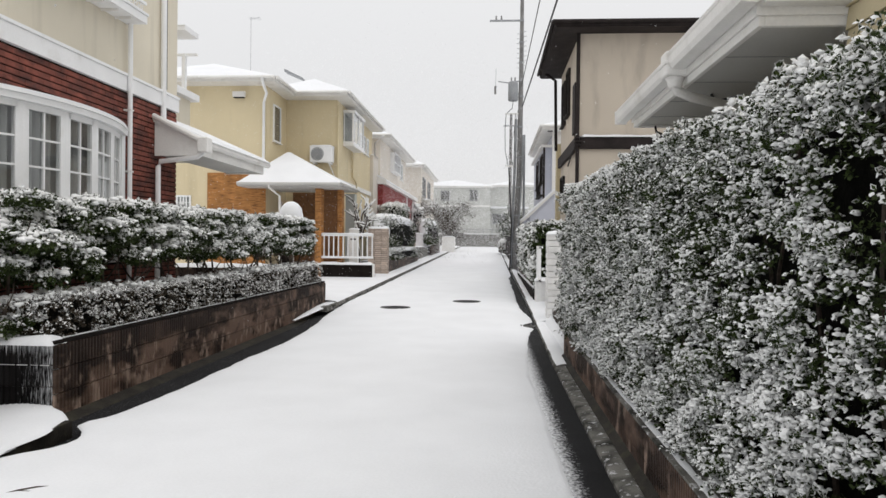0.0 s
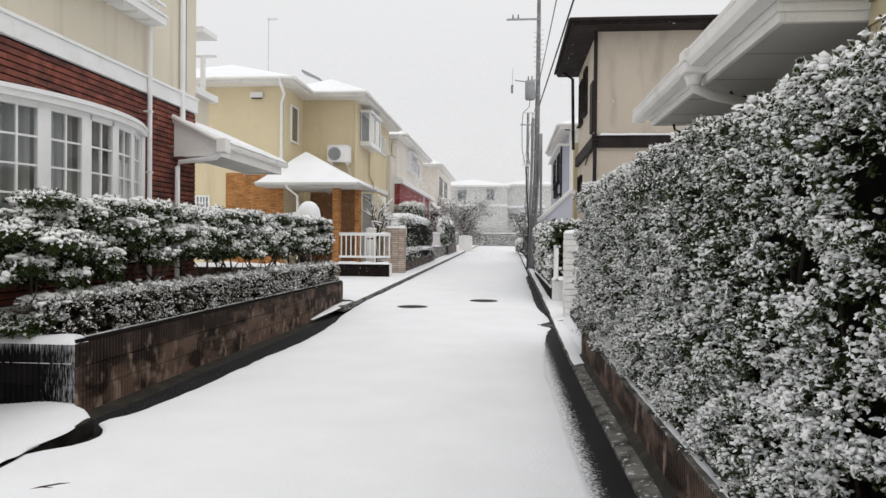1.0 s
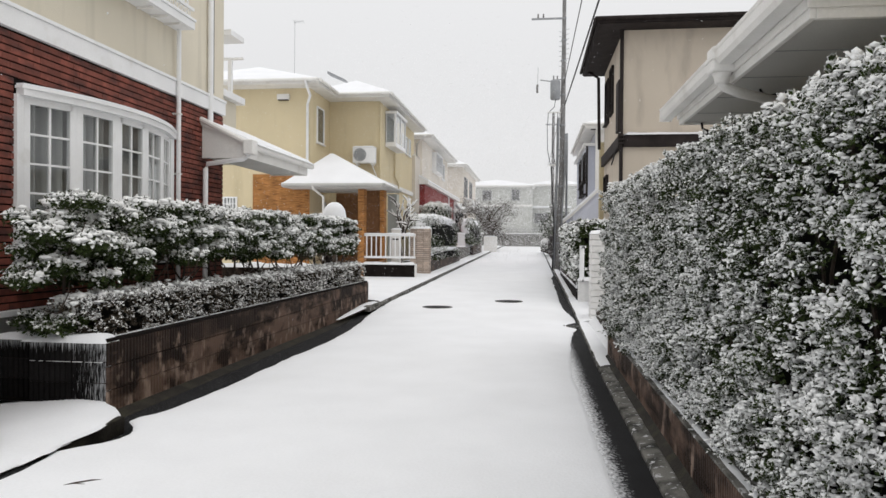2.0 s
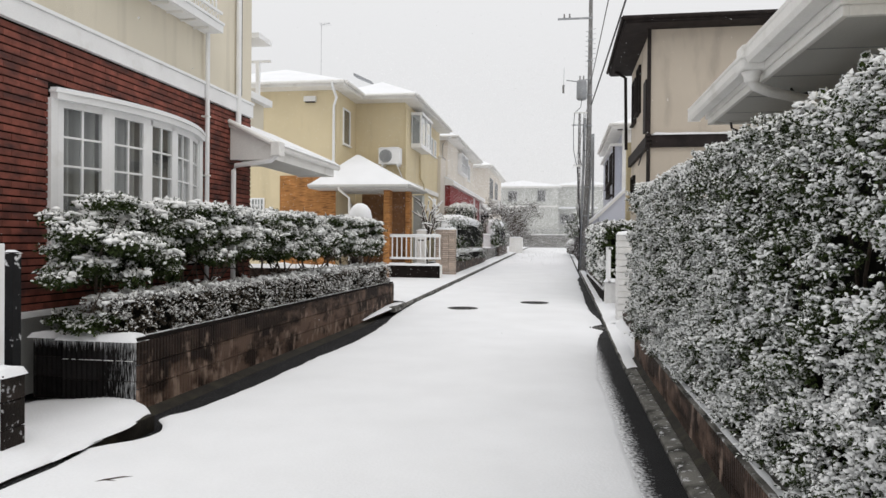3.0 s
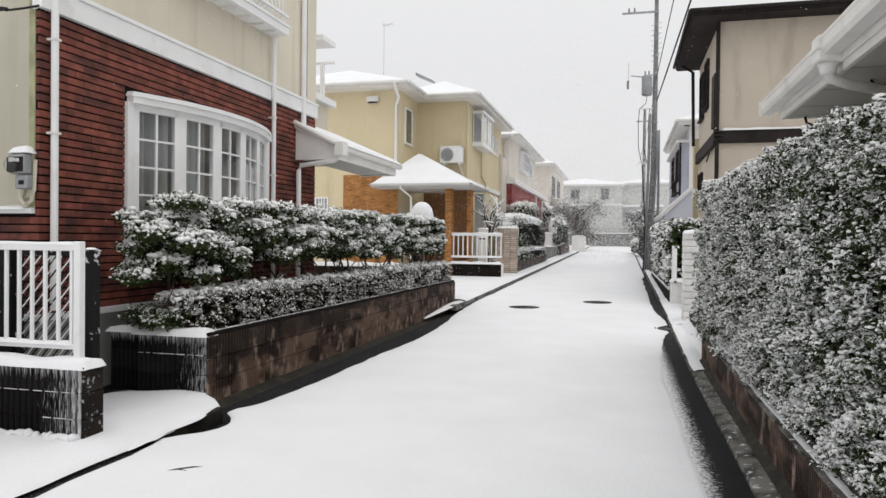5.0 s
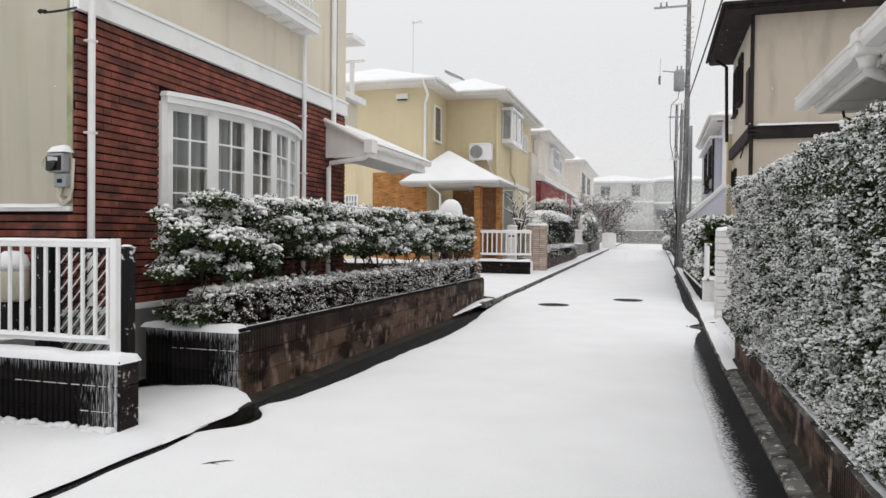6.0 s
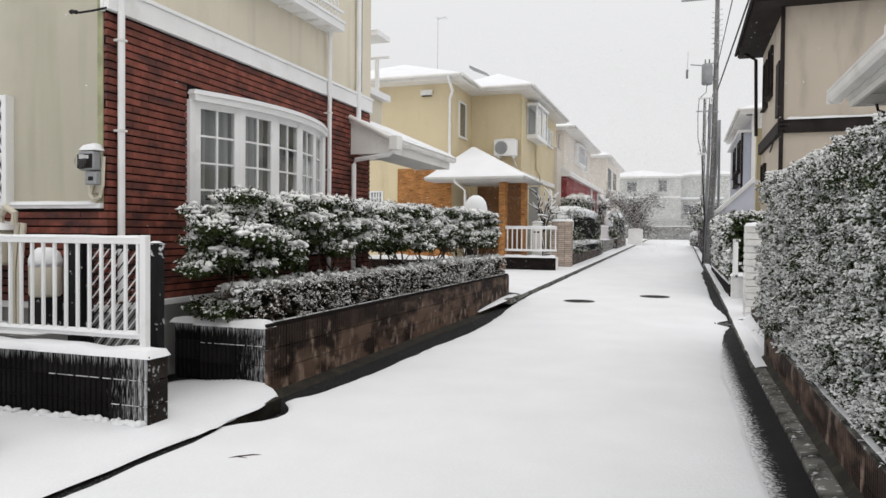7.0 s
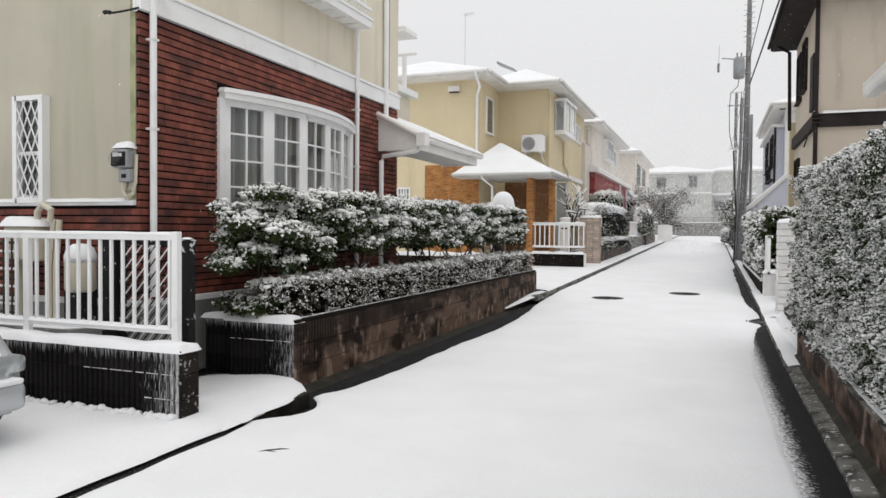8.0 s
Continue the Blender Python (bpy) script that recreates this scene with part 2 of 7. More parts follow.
def snow_strip(x0, x1, y0, y1, z, h, parent, step=0.12, over=0.015, seed=3, name="snow_cap"):
    """A rounded, uneven layer of snow on a flat top."""
    nx, ny = max(3, int((x1 - x0) / step) + 2), max(3, int((y1 - y0) / step) + 2)
    vs, fs = [], []
    for j in range(ny):
        for i in range(nx):
            u, v = i / (nx - 1), j / (ny - 1)
            x, y = x0 - over + u * (x1 - x0 + 2 * over), y0 - over + v * (y1 - y0 + 2 * over)
            k = noise.noise(Vector((x * 3, y * 3, seed)))
            edge = i in (0, nx - 1) or j in (0, ny - 1)
            if edge:
                x, y = x + 0.012 * noise.noise(Vector((x * 9, y * 9, 7))), y + 0.012 * noise.noise(Vector((x * 9, y * 9, 17)))
            near = min(u * (x1 - x0), (1 - u) * (x1 - x0), v * (y1 - y0), (1 - v) * (y1 - y0))
            vs.append((x, y, z + (-0.012 if edge else h * (0.75 + 0.4 * k) * min(1.0, 0.3 + (near / 0.1) ** 0.5))))
    for j in range(ny - 1):
        for i in range(nx - 1):
            a = j * nx + i
            fs.append((a, a + 1, a + nx + 1, a + nx))
    me = bpy.data.meshes.new(name)
    me.from_pydata(vs, [], fs)
    me.shade_smooth()
    return link_mesh(name, me, SNOW, parent, "fresh snow lying on top")


def g(y):
    """The height of the road, which climbs gently beyond the first houses."""
    return 0.0 if y < 14 else 0.017 * (min(y, 130) - 14)


class Face:
    """A wall's face: u runs along it, w out of it."""

    def __init__(self, at, u, n):
        self.at, self.u, self.n = Vector(at), Vector(u), Vector(n)

    def p(self, u, w, z):
        return self.at + self.u * u + self.n * w + Vector((0, 0, z))

    def box(self, u0, u1, w0, w1, z0, z1, bm=None, bevel=0.0):
        a, b = self.p(u0, w0, z0), self.p(u1, w1, z1)
        return box(min(a.x, b.x), max(a.x, b.x), min(a.y, b.y), max(a.y, b.y), min(a.z, b.z), max(a.z, b.z), bevel, bm)


def house_window(face, u0, u1, z0, z1, house, frame_mat, mullions=1, rows=1, out=0.05, sill=True, curtain=True):
    """A framed window on a wall's face: frame, panes, sill, and a curtain or a dark sheet that stands in for the unlit
    room.
    """
    t = 0.05
    b = face.box(u0 - t, u1 + t, -0.01, out, z1, z1 + t)
    face.box(u0 - t, u1 + t, -0.01, out, z0 - t, z0, b)
    face.box(u0 - t, u0, -0.01, out, z0, z1, b), face.box(u1, u1 + t, -0.01, out, z0, z1, b)
    w = part("window", b, frame_mat, house)
    for k in range(1, mullions + 1):
        c = u0 + (u1 - u0) * k / (mullions + 1)
        part("mullion", face.box(c - 0.02, c + 0.02, 0.0, out * 0.9, z0, z1), frame_mat, w)
    for k in range(1, rows):
        c = z0 + (z1 - z0) * k / rows
        part("glazing_bar", face.box(u0, u1, 0.0, out * 0.85, c - 0.012, c + 0.012), frame_mat, w)
    pane = part("pane", face.box(u0, u1, 0.018, 0.024, z0, z1), GLASS, w)
    pane.visible_shadow = False
    part("curtain" if curtain else "backing", face.box(u0, u1, 0.002, 0.01, z0, z1), CURTAIN if curtain else ROOMDARK, w)
    if sill:
        part("sill", face.box(u0 - 0.08, u1 + 0.08, 0.0, out + 0.05, z0 - t - 0.03, z0 - t), frame_mat, w)
    return w


def hip_roof(house, x0, x1, y0, y1, z, rise, fascia_mat, soffit_mat, deep=0.16, snow=0.12, ridge="y", gutter_mat=None, gable=0.0):
    """A hipped roof with soffit, fascia and gutter, under a blanket of snow."""
    part("roof_edge", box(x0, x1, y0, y1, z + 0.03, z + deep), fascia_mat, house)
    part("soffit", box(x0 + 0.03, x1 - 0.03, y0 + 0.03, y1 - 0.03, z, z + 0.028), soffit_mat, house)
    cx, cy, half = (x0 + x1) / 2, (y0 + y1) / 2, min(x1 - x0, y1 - y0) / 2
    r0, r1 = ((cx, y0 + half), (cx, y1 - half)) if ridge == "y" else ((x0 + half, cy), (x1 - half, cy))
    b = bmesh.new()
    zt = z + deep
    o = 0.02
    ring = [b.verts.new(p) for p in ((x0 - o, y0 - o, zt), (x1 + o, y0 - o, zt), (x1 + o, y1 + o, zt), (x0 - o, y1 + o, zt))]
    top = [b.verts.new((p[0] + (cx - p[0]) * 0.04, p[1] + (cy - p[1]) * 0.04, zt + snow)) for p in ((x0, y0), (x1, y0), (x1, y1), (x0, y1))]
    a, c = b.verts.new((*r0, zt + rise + snow)), b.verts.new((*r1, zt + rise + snow))
    for k in range(4):
        b.faces.new((ring[k], ring[(k + 1) % 4], top[(k + 1) % 4], top[k]))
    if ridge == "y":
        b.faces.new((top[0], top[1], a)), b.faces.new((top[2], top[3], c))
        b.faces.new((top[1], top[2], c, a)), b.faces.new((top[3], top[0], a, c))
    else:
        b.faces.new((top[3], top[0], a)), b.faces.new((top[1], top[2], c))
        b.faces.new((top[0], top[1], c, a)), b.faces.new((top[2], top[3], a, c))
    b.faces.new(ring[::-1])
    part("roof_snow", b, SNOW, house, "thick fresh snow covering the roof")
    gm = gutter_mat or fascia_mat
    for name, pts in (("gutter", [(x1 + 0.06, y0, zt - 0.03), (x1 + 0.06, y1, zt - 0.03)]), ("gutter", [(x0, y0 - 0.06, zt - 0.03), (x1, y0 - 0.06, zt - 0.03)]), ("gutter", [(x0 - 0.06, y0, zt - 0.03), (x0 - 0.06, y1, zt - 0.03)])):
        part(name, tube(pts, 0.055, 8), gm, house)


def rails(points, r, parent, material, name="downpipe"):
    return part(name, tube(points, r, 8), material, parent, smooth=True)


# ---- foliage ----
def rand_dirs(rng, n):
    v = rng.normal(size=(n, 3))
    return v / np.linalg.norm(v, axis=1, keepdims=True)


def unit(v):
    return v / np.maximum(np.linalg.norm(v, axis=1, keepdims=True), 1e-9)


def quads_mesh(name, verts, faces, smooth=False):
    me = bpy.data.meshes.new(name)
    nv, (nf, k) = len(verts), faces.shape
    me.vertices.add(nv), me.loops.add(nf * k), me.polygons.add(nf)
    me.vertices.foreach_set("co", verts.astype(np.float32).ravel())
    me.loops.foreach_set("vertex_index", faces.astype(np.int32).ravel())
    me.polygons.foreach_set("loop_start", np.arange(0, nf * k, k, dtype=np.int32))
    me.update(calc_edges=True)
    if smooth:
        me.shade_smooth()
    return me


def leaves(rng, at, out, length, width, count, spread=0.9):
    """Leaves in rosettes: at (n, 3), facing out (n, 3). Returns base, along, side and normal of each leaf, and its length."""
    n = len(at)
    base = np.repeat(at, count, 0)
    axis = np.repeat(out, count, 0)
    along = unit(axis * 0.55 + rand_dirs(rng, n * count) * spread)
    side = unit(np.cross(along, unit(axis + 0.3 * rand_dirs(rng, n * count))))
    nor = np.cross(side, along)
    nor = np.where(nor[:, 2:3] < 0, -nor, nor)
    side = np.cross(along, nor)
    size = length * rng.uniform(0.7, 1.25, (n * count, 1))
    return base + rand_dirs(rng, n * count) * length * 0.25, along, side, nor, size, width / length


def leaf_mesh(name, lv):
    base, along, side, nor, size, ratio = lv
    w = size * ratio
    v = np.stack([base, base + along * size * 0.5 + side * w * 0.5 + nor * w * 0.12, base + along * size, base + along * size * 0.5 - side * w * 0.5 + nor * w * 0.12], 1)
    n = len(base)
    f = np.arange(n * 4).reshape(n, 4)
    tri = np.concatenate([f[:, [0, 1, 2]], f[:, [0, 2, 3]]])
    return quads_mesh(name, v.reshape(-1, 3), tri)


def snow_on_leaves(name, lv, pick, thick=0.35, grow=1.1):
    """A little pad of snow on each chosen leaf."""
    base, along, side, nor, size, ratio = [a[pick] if isinstance(a, np.ndarray) else a for a in lv]
    w = size * ratio * grow
    up = nor * 0.5 + np.array([0, 0, 0.6])
    c = base + along * size * 0.55 + nor * w * 0.1
    a, s = along * size * 0.5 * grow, side * w * 0.62
    v = np.stack([c - a, c + s, c + a, c - s, c + up * w * thick + a * 0.1], 1)
    n = len(base)
    o = np.arange(n)[:, None] * 5
    tri = np.concatenate([o + np.array([[k, (k + 1) % 4, 4]]) for k in range(4)])
    return quads_mesh(name, v.reshape(-1, 3), tri, True)


TUFT = bmesh.new()
bmesh.ops.create_icosphere(TUFT, subdivisions=1, radius=1.0)
TUFT_V = np.array([v.co[:] for v in TUFT.verts])
TUFT_F = np.array([[v.index for v in f.verts] for f in TUFT.faces])
TUFT.free()
BLOB = bmesh.new()
bmesh.ops.create_icosphere(BLOB, subdivisions=2, radius=1.0)
BLOB_V = np.array([v.co[:] for v in BLOB.verts])
BLOB_F = np.array([[v.index for v in f.verts] for f in BLOB.faces])
BLOB.free()


def snow_clumps(name, rng, at, size, flat=0.6, shape=None):
    """Soft uneven lumps of snow."""
    sv, sf = shape or (BLOB_V, BLOB_F)
    n, k = len(at), len(sv)
    scale = size * rng.uniform(0.6, 1.4, (n, 1, 3)) * np.array([1, 1, flat])
    bumps = 1 + 0.3 * np.sin(sv[None] @ rng.normal(size=(n, 3, 3)) * 2.2 + rng.uniform(0, 6, (n, 1, 3)))
    v = at[:, None] + sv[None] * scale * bumps
    f = (sf[None] + (np.arange(n) * k)[:, None, None]).reshape(-1, 3)
    return quads_mesh(name, v.reshape(-1, 3), f, True)


def hedge(name, at, rng_seed, areas, label, leaf=LEAF, leaf_size=0.045, leaf_width=0.022, count=7, rough=0.07, cut=-0.35, snow_share=0.5, core=None, clumps=(0, 0.05), freq=6.0, group="", sprig=0.07, tufts=1.0, tuft_size=0.3):
    """A hedge from patches (origin, edge a, edge b, outward, rosettes per square metre, leaf scale): leafy sprigs that
    carry snow on their upper sides, and a near-black core that stands in for inner shade.
    """
    rng = np.random.default_rng(rng_seed)
    top = thing(name, at, label, "hedge", group)
    lumps = []
    for k, (o, a, b, out, dens, sc) in enumerate(areas):
        o, a, b, out = (np.array(v, float) for v in (o, a, b, out))
        share = snow_share[k] if isinstance(snow_share, (list, tuple)) else snow_share
        n = int(np.linalg.norm(np.cross(a, b)) * dens / 5)
        c = o + rng.uniform(0, 1, (n, 1)) * a + rng.uniform(0, 1, (n, 1)) * b
        d = np.array([noise.noise(Vector(q * freq)) + 0.6 * noise.noise(Vector(q * freq * 2.7)) for q in c])
        keep = d > (cut[k] if isinstance(cut, (list, tuple)) else cut) + rng.uniform(-0.15, 0.15, n)
        c, d = c[keep], d[keep]
        c = c + out * (d[:, None] * rough) + rng.normal(0, 0.012, c.shape)
        reach = sprig * sc ** 0.5 * rng.uniform(0.6, 1.35, (len(c), 1))
        lean = rand_dirs(rng, len(c)) * 0.35 + out
        who = np.repeat(np.arange(len(c)), 5)
        local = rng.normal(0, 0.42, (len(who), 3)) * np.array([1, 1, 0.62]) + lean[who] * rng.uniform(-0.5, 0.35, (len(who), 1))
        p = c[who] + local * reach[who]
        lv = leaves(rng, p, unit(np.repeat(out[None], len(p), 0) + np.array([0, 0, 0.35]) + 0.5 * rand_dirs(rng, len(p))), leaf_size * sc, leaf_width * sc, count)
        part_ob = link_mesh("foliage", leaf_mesh("foliage", lv), leaf, top)
        part_ob["kind"] = "stuff"
        m = len(lv[0])
        high = (local[:, 2] + 0.35 * (local @ out)).repeat(count)
        load = np.array([0.8 * noise.noise(Vector(q * 2.3)) + 0.7 * noise.noise(Vector(q * 9.0)) for q in c])
        load = (load + rng.normal(0, 0.22, len(c)))
        pick = rng.uniform(0, 1, m) < np.clip(share * (0.68 + 2.6 * high + 1.5 * (lv[3][:, 2] - 0.55) + 1.5 * load[who].repeat(count)), 0.0, 0.97)
        if pick.any():
            sn = link_mesh("snow", snow_on_leaves("snow", lv, pick, 0.45, 1.3), FRESH, top, "snow clinging to the leaves")
            sn["kind"] = "stuff"
        soft = np.repeat(np.flatnonzero(load + 1.3 * share * tufts > rng.uniform(0.35, 0.9, len(c))), 2)
        if len(soft):
            q = c[soft] + reach[soft] * (lean[soft] * 0.25 + np.array([0, 0, 0.42]) + rng.normal(0, 0.34, (len(soft), 3)) * np.array([1, 1, 0.35]))
            sn = link_mesh("snow_tuft", snow_clumps("snow_tuft", rng, q, sprig * sc ** 0.5 * tuft_size, 0.5, (TUFT_V, TUFT_F)), FRESH, top, "small tufts of snow caught on the twigs")
            sn["kind"] = "stuff"
        if clumps[0] and out[2] > 0.5:
            q = p[rng.uniform(0, 1, len(p)) < clumps[0]] + np.array([0, 0, 0.015])
            lumps.append(q)
    if lumps and sum(len(q) for q in lumps):
        sn = link_mesh("snow_clump", snow_clumps("snow_clump", rng, np.concatenate(lumps), clumps[1]), FRESH, top, "soft lumps of snow")
        sn["kind"] = "stuff"
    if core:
        part("core", box(*core, 0.03), CORE, top, "near-black solid standing in for inner shade")
    return top


def bough_hedge(name, at, rng_seed, boughs, label, leaf=LEAF, leaf_size=0.036, leaf_width=0.019, count=7, density=430, laden=1.0):
    """A loose hedge of flattened boughs (x, y, z, and three half-widths): leaves all round, snow lying on the upper side of each."""
    rng = np.random.default_rng(rng_seed)
    top = thing(name, at, label, "hedge")
    bo = np.array(boughs, float)
    n = np.maximum(12, (density * (bo[:, 3] * bo[:, 4] + 0.5 * (bo[:, 3] + bo[:, 4]) * bo[:, 5]) * 6).astype(int))
    who = np.repeat(np.arange(len(bo)), n)
    d = rand_dirs(rng, len(who))
    wob = np.array([0.85 + 0.35 * noise.noise(Vector(q * 1.7 + k)) + 0.2 * noise.noise(Vector(q * 4 + k)) for q, k in zip(d, who)])
    p = bo[who, :3] + d * bo[who, 3:] * (wob * rng.uniform(0.55, 1.1, len(who)))[:, None] + rng.normal(0, 0.015, d.shape)
    lv = leaves(rng, p, unit(d * np.array([1, 1, 0.5]) + np.array([0, 0, 0.25])), leaf_size, leaf_width, count)
    o = link_mesh("foliage", leaf_mesh("foliage", lv), leaf, top)
    o["kind"] = "stuff"
    heavy = laden * rng.uniform(0.4, 1.0, len(bo)) * np.clip(0.75 + (bo[:, 2] - 1.3), 0.55, 1.25)
    load = heavy[who] * np.clip(0.45 + 1.0 * d[:, 2], 0.06, 1.2)
    pick = rng.uniform(0, 1, len(lv[0])) < np.clip(np.repeat(load, count) * (0.35 + 0.6 * lv[3][:, 2]), 0, 0.95)
    o = link_mesh("snow", snow_on_leaves("snow", lv, pick, 0.45, 1.3), FRESH, top, "snow clinging to the leaves")
    o["kind"] = "stuff"
    small = rng.uniform(0, 1, len(p)) < load * 0.75
    o = link_mesh("snow_tuft", snow_clumps("snow_tuft", rng, p[small] + np.array([0, 0, 0.012]), 0.022, 0.5, (TUFT_V, TUFT_F)), FRESH, top, "small tufts of snow caught on the twigs")
    o["kind"] = "stuff"
    big = (rng.uniform(0, 1, len(p)) < 0.42 * heavy[who] ** 2) & (d[:, 2] > 0.2)
    o = link_mesh("snow_clump", snow_clumps("snow_clump", rng, p[big] + np.array([0, 0, 0.01]), 0.045, 0.5), FRESH, top, "soft lumps of snow")
    o["kind"] = "stuff"
    return top


def branch(p, d, length, r, rng, depth, out):
    """Grow a limb and its twigs into a list of (points, radii)."""
    pts = [Vector(p)]
    v = Vector(d).normalized()
    for k in range(4):
        v = (v + Vector(rng.normal(0, 0.16, 3)) + Vector((0, 0, 0.05))).normalized()
        pts.append(pts[-1] + v * length / 4)
    out.append((pts, r, r * 0.5))
    if depth:
        for k in range(3 if depth > 1 else 4):
            s = pts[1 + k % 4]
            w = (v + Vector(rng.normal(0, 0.75, 3))).normalized()
            branch(s, w, length * rng.uniform(0.45, 0.7), r * 0.55, rng, depth - 1, out)


# ---- ground, road, kerbs ----
def strip(name, edges, ys, material, lift, cols=2, crown=0.0, kind="structure", label="", cat="", seed=0.0, start=0.0, fall=0.0):
    """A sheet along the road between edges(y) -> (left, right), laid at lift over it; with crown its rims thin out like snow."""
    vs, fs = [], []
    for y in ys:
        a, b = edges(y)
        for i in range(cols):
            u = i / (cols - 1)
            if crown and cols > 6:
                u = 0.5 - 0.5 * math.cos(math.pi * u)
            x = a + (b - a) * u
            run = min(1.0, (y - ys[0]) / start) if start else 1.0
            z = g(y) + lift * run + fall * (x - b if fall < 0.5 else x - a)
            if crown:
                near = min(x - a, b - x)
                z += crown * run * min(1.0, near / 0.3) ** 0.7 + 0.008 * noise.noise(Vector((x * 1.3, y * 0.9, seed))) + 0.004 * noise.noise(Vector((x * 5, y * 4, seed)))
                if i in (0, cols - 1):
                    z = g(y) + lift * run - 0.012 - fall * (b - x) * (fall < 0.5)
            vs.append((x, y, z))
    for j in range(len(ys) - 1):
        for i in range(cols - 1):
            k = j * cols + i
            fs.append((k, k + 1, k + cols + 1, k + cols))
    me = bpy.data.meshes.new(name)
    me.from_pydata(vs, [], fs)
    me.shade_smooth()
    ob = link_mesh(name, me, material)
    return tagged(ob, label, cat, "", kind)


def along(table, y):
    """Straight-line interpolation in a table of (y, value)."""
    for (a, p), (b, q) in zip(table, table[1:]):
        if y <= b:
            return p + (q - p) * max(0.0, (y - a) / (b - a))
    return table[-1][1]


LEFT_EDGE = [(-8, -3.53), (3.2, -3.51), (4.25, -3.52), (4.8, -3.51), (4.97, -3.59), (5.04, -3.42), (5.25, -3.29), (5.5, -3.3), (5.7, -3.4), (5.86, -3.55), (6.0, -3.54), (6.17, -3.45), (6.7, -3.4), (7.3, -3.355), (9.1, -3.33), (10.2, -3.27), (11.8, -3.28), (13.4, -3.4), (15, -3.54), (16.6, -3.63), (18.3, -3.68), (20, -3.66), (90, -3.66)]
RIGHT_EDGE = [(-8, 0.6), (4.7, 0.56), (6.3, 0.515), (8.3, 0.49), (9.5, 0.53), (11, 0.6), (12.2, 0.66), (13, 0.735), (13.5, 0.84), (13.75, 0.7), (14.2, 0.66), (14.5, 0.86), (15.2, 0.86), (16.3, 0.76), (18, 0.7), (28, 0.7), (30, 0.84), (90, 0.84)]


def kerb_out(y):
    """How far the kerb under the tall hedge is swung out from its near line to fit the camera's view."""
    return along([(9.5, 0.0), (18.5, 0.11), (90, 0.11)], y)


def road_snow_edges(y):
    w = 0.035 * noise.noise(Vector((y * 1.1, 3.3, 0))) + 0.02 * noise.noise(Vector((y * 4, 9.3, 0)))
    v = 0.035 * noise.noise(Vector((y * 1.0, 13.3, 0))) + 0.02 * noise.noise(Vector((y * 5, 19.3, 0)))
    return along(LEFT_EDGE, y) + w, along(RIGHT_EDGE, y) + (v if along(RIGHT_EDGE, y) < 0.8 else 0.0)


far_ys = [-400, -60, -8, 0, 14, 30, 60, 90, 130, 400, 900]
strip("ground", lambda y: (-600, 600), far_ys, SNOW, -0.13, label="snow-covered open ground", cat="ground")
strip("gutter", lambda y: (-4.03, -3.2), [4.6 + 0.5 * k for k in range(26)], SLUSH, -0.1, 2, label="sunken wet gutter along the planter", cat="gutter")
strip("road", lambda y: (-3.2 if 4.9 < y < 16.9 else -4.02, 0.9), [-8, 0, 4.88, 4.92, 14, 16.88, 16.92, 30, 60, 86], SLUSH, 0.0, label="narrow wet asphalt street dusted with snow", cat="road")
strip("road_snow", road_snow_edges, [-8 + 0.14 * k for k in range(250)] + [27 + 1.0 * k for k in range(59)], SNOW, 0.004, 26, 0.038, label="smooth untrodden snow covering the street", cat="snow")

# Kerb stones along the houses' side that is open to the drives, and the shallow gutter kerb under the tall hedge.
kerb_r = thing("kerb", (0.97, 10, 0), "wet grey concrete kerb under the tall hedge", "kerb", kind="structure")
for k in range(33):
    y = -4 + 1.2 * k
    part("kerb_stone", prism([(x + kerb_out(y), y + 0.006, g(y) + z) for x, z in ((0.825, -0.02), (0.965, -0.02), (0.965, 0.05), (0.95, 0.056), (0.84, 0.04), (0.828, 0.03))], (kerb_out(y + 1.2) - kerb_out(y), 1.188, g(y + 1.2) - g(y))), CONCRETE, kerb_r)
strip("slush", lambda y: (along(RIGHT_EDGE, y) - 0.06, 0.824 + kerb_out(y)), [-8 + 0.5 * k for k in range(42)], DIRTY_EDGE, 0.006, 4, label="dirty wet slush along the gutter", cat="slush")
strip("kerb_snow", lambda y: (0.85 + kerb_out(y) + 0.02 * noise.noise(Vector((y * 2, 0, 5))), 1.08 + kerb_out(y)), [9.2 + 0.3 * k for k in range(17)] + [14.3 + 0.5 * k for k in range(40)], SNOW, 0.055, 5, 0.03, label="snow lying on the kerb", cat="snow")
strip("verge", lambda y: (0.955 + kerb_out(y), 1.04 + kerb_out(y)), [-4, 0, 4, 8, 9.9], MOSS, 0.045, 4, fall=0.9, label="narrow wet strip between kerb and wall", cat="verge")
kerb_l = thing("kerb", (-3.75, 30, 0), "low concrete kerb edged with dark wet gutter", "kerb", kind="structure")
for k in range(-1, 44):
    y = 17.1 + 1.2 * k
    part("kerb_stone", prism([(-3.86, y + 0.006, g(y) - 0.02), (-3.7, y + 0.006, g(y) - 0.02), (-3.72, y + 0.006, g(y) + 0.09), (-3.86, y + 0.006, g(y) + 0.1)], (0, 1.188, g(y + 1.2) - g(y))), CONCRETE, kerb_l)


strip("kerb_snow", lambda y: (-4.03, along([(14.2, -3.98), (15.2, -3.86), (16.2, -3.76), (18, -3.74)], y)), [14.2 + 0.2 * k for k in range(15)], SNOW, 0.09, 7, 0.03, label="snow lying on the kerb", cat="snow", start=2.0)


def pave_l(y):
    return -7.5, -3.725 + 0.02 * noise.noise(Vector((y * 3, 0, 1)))


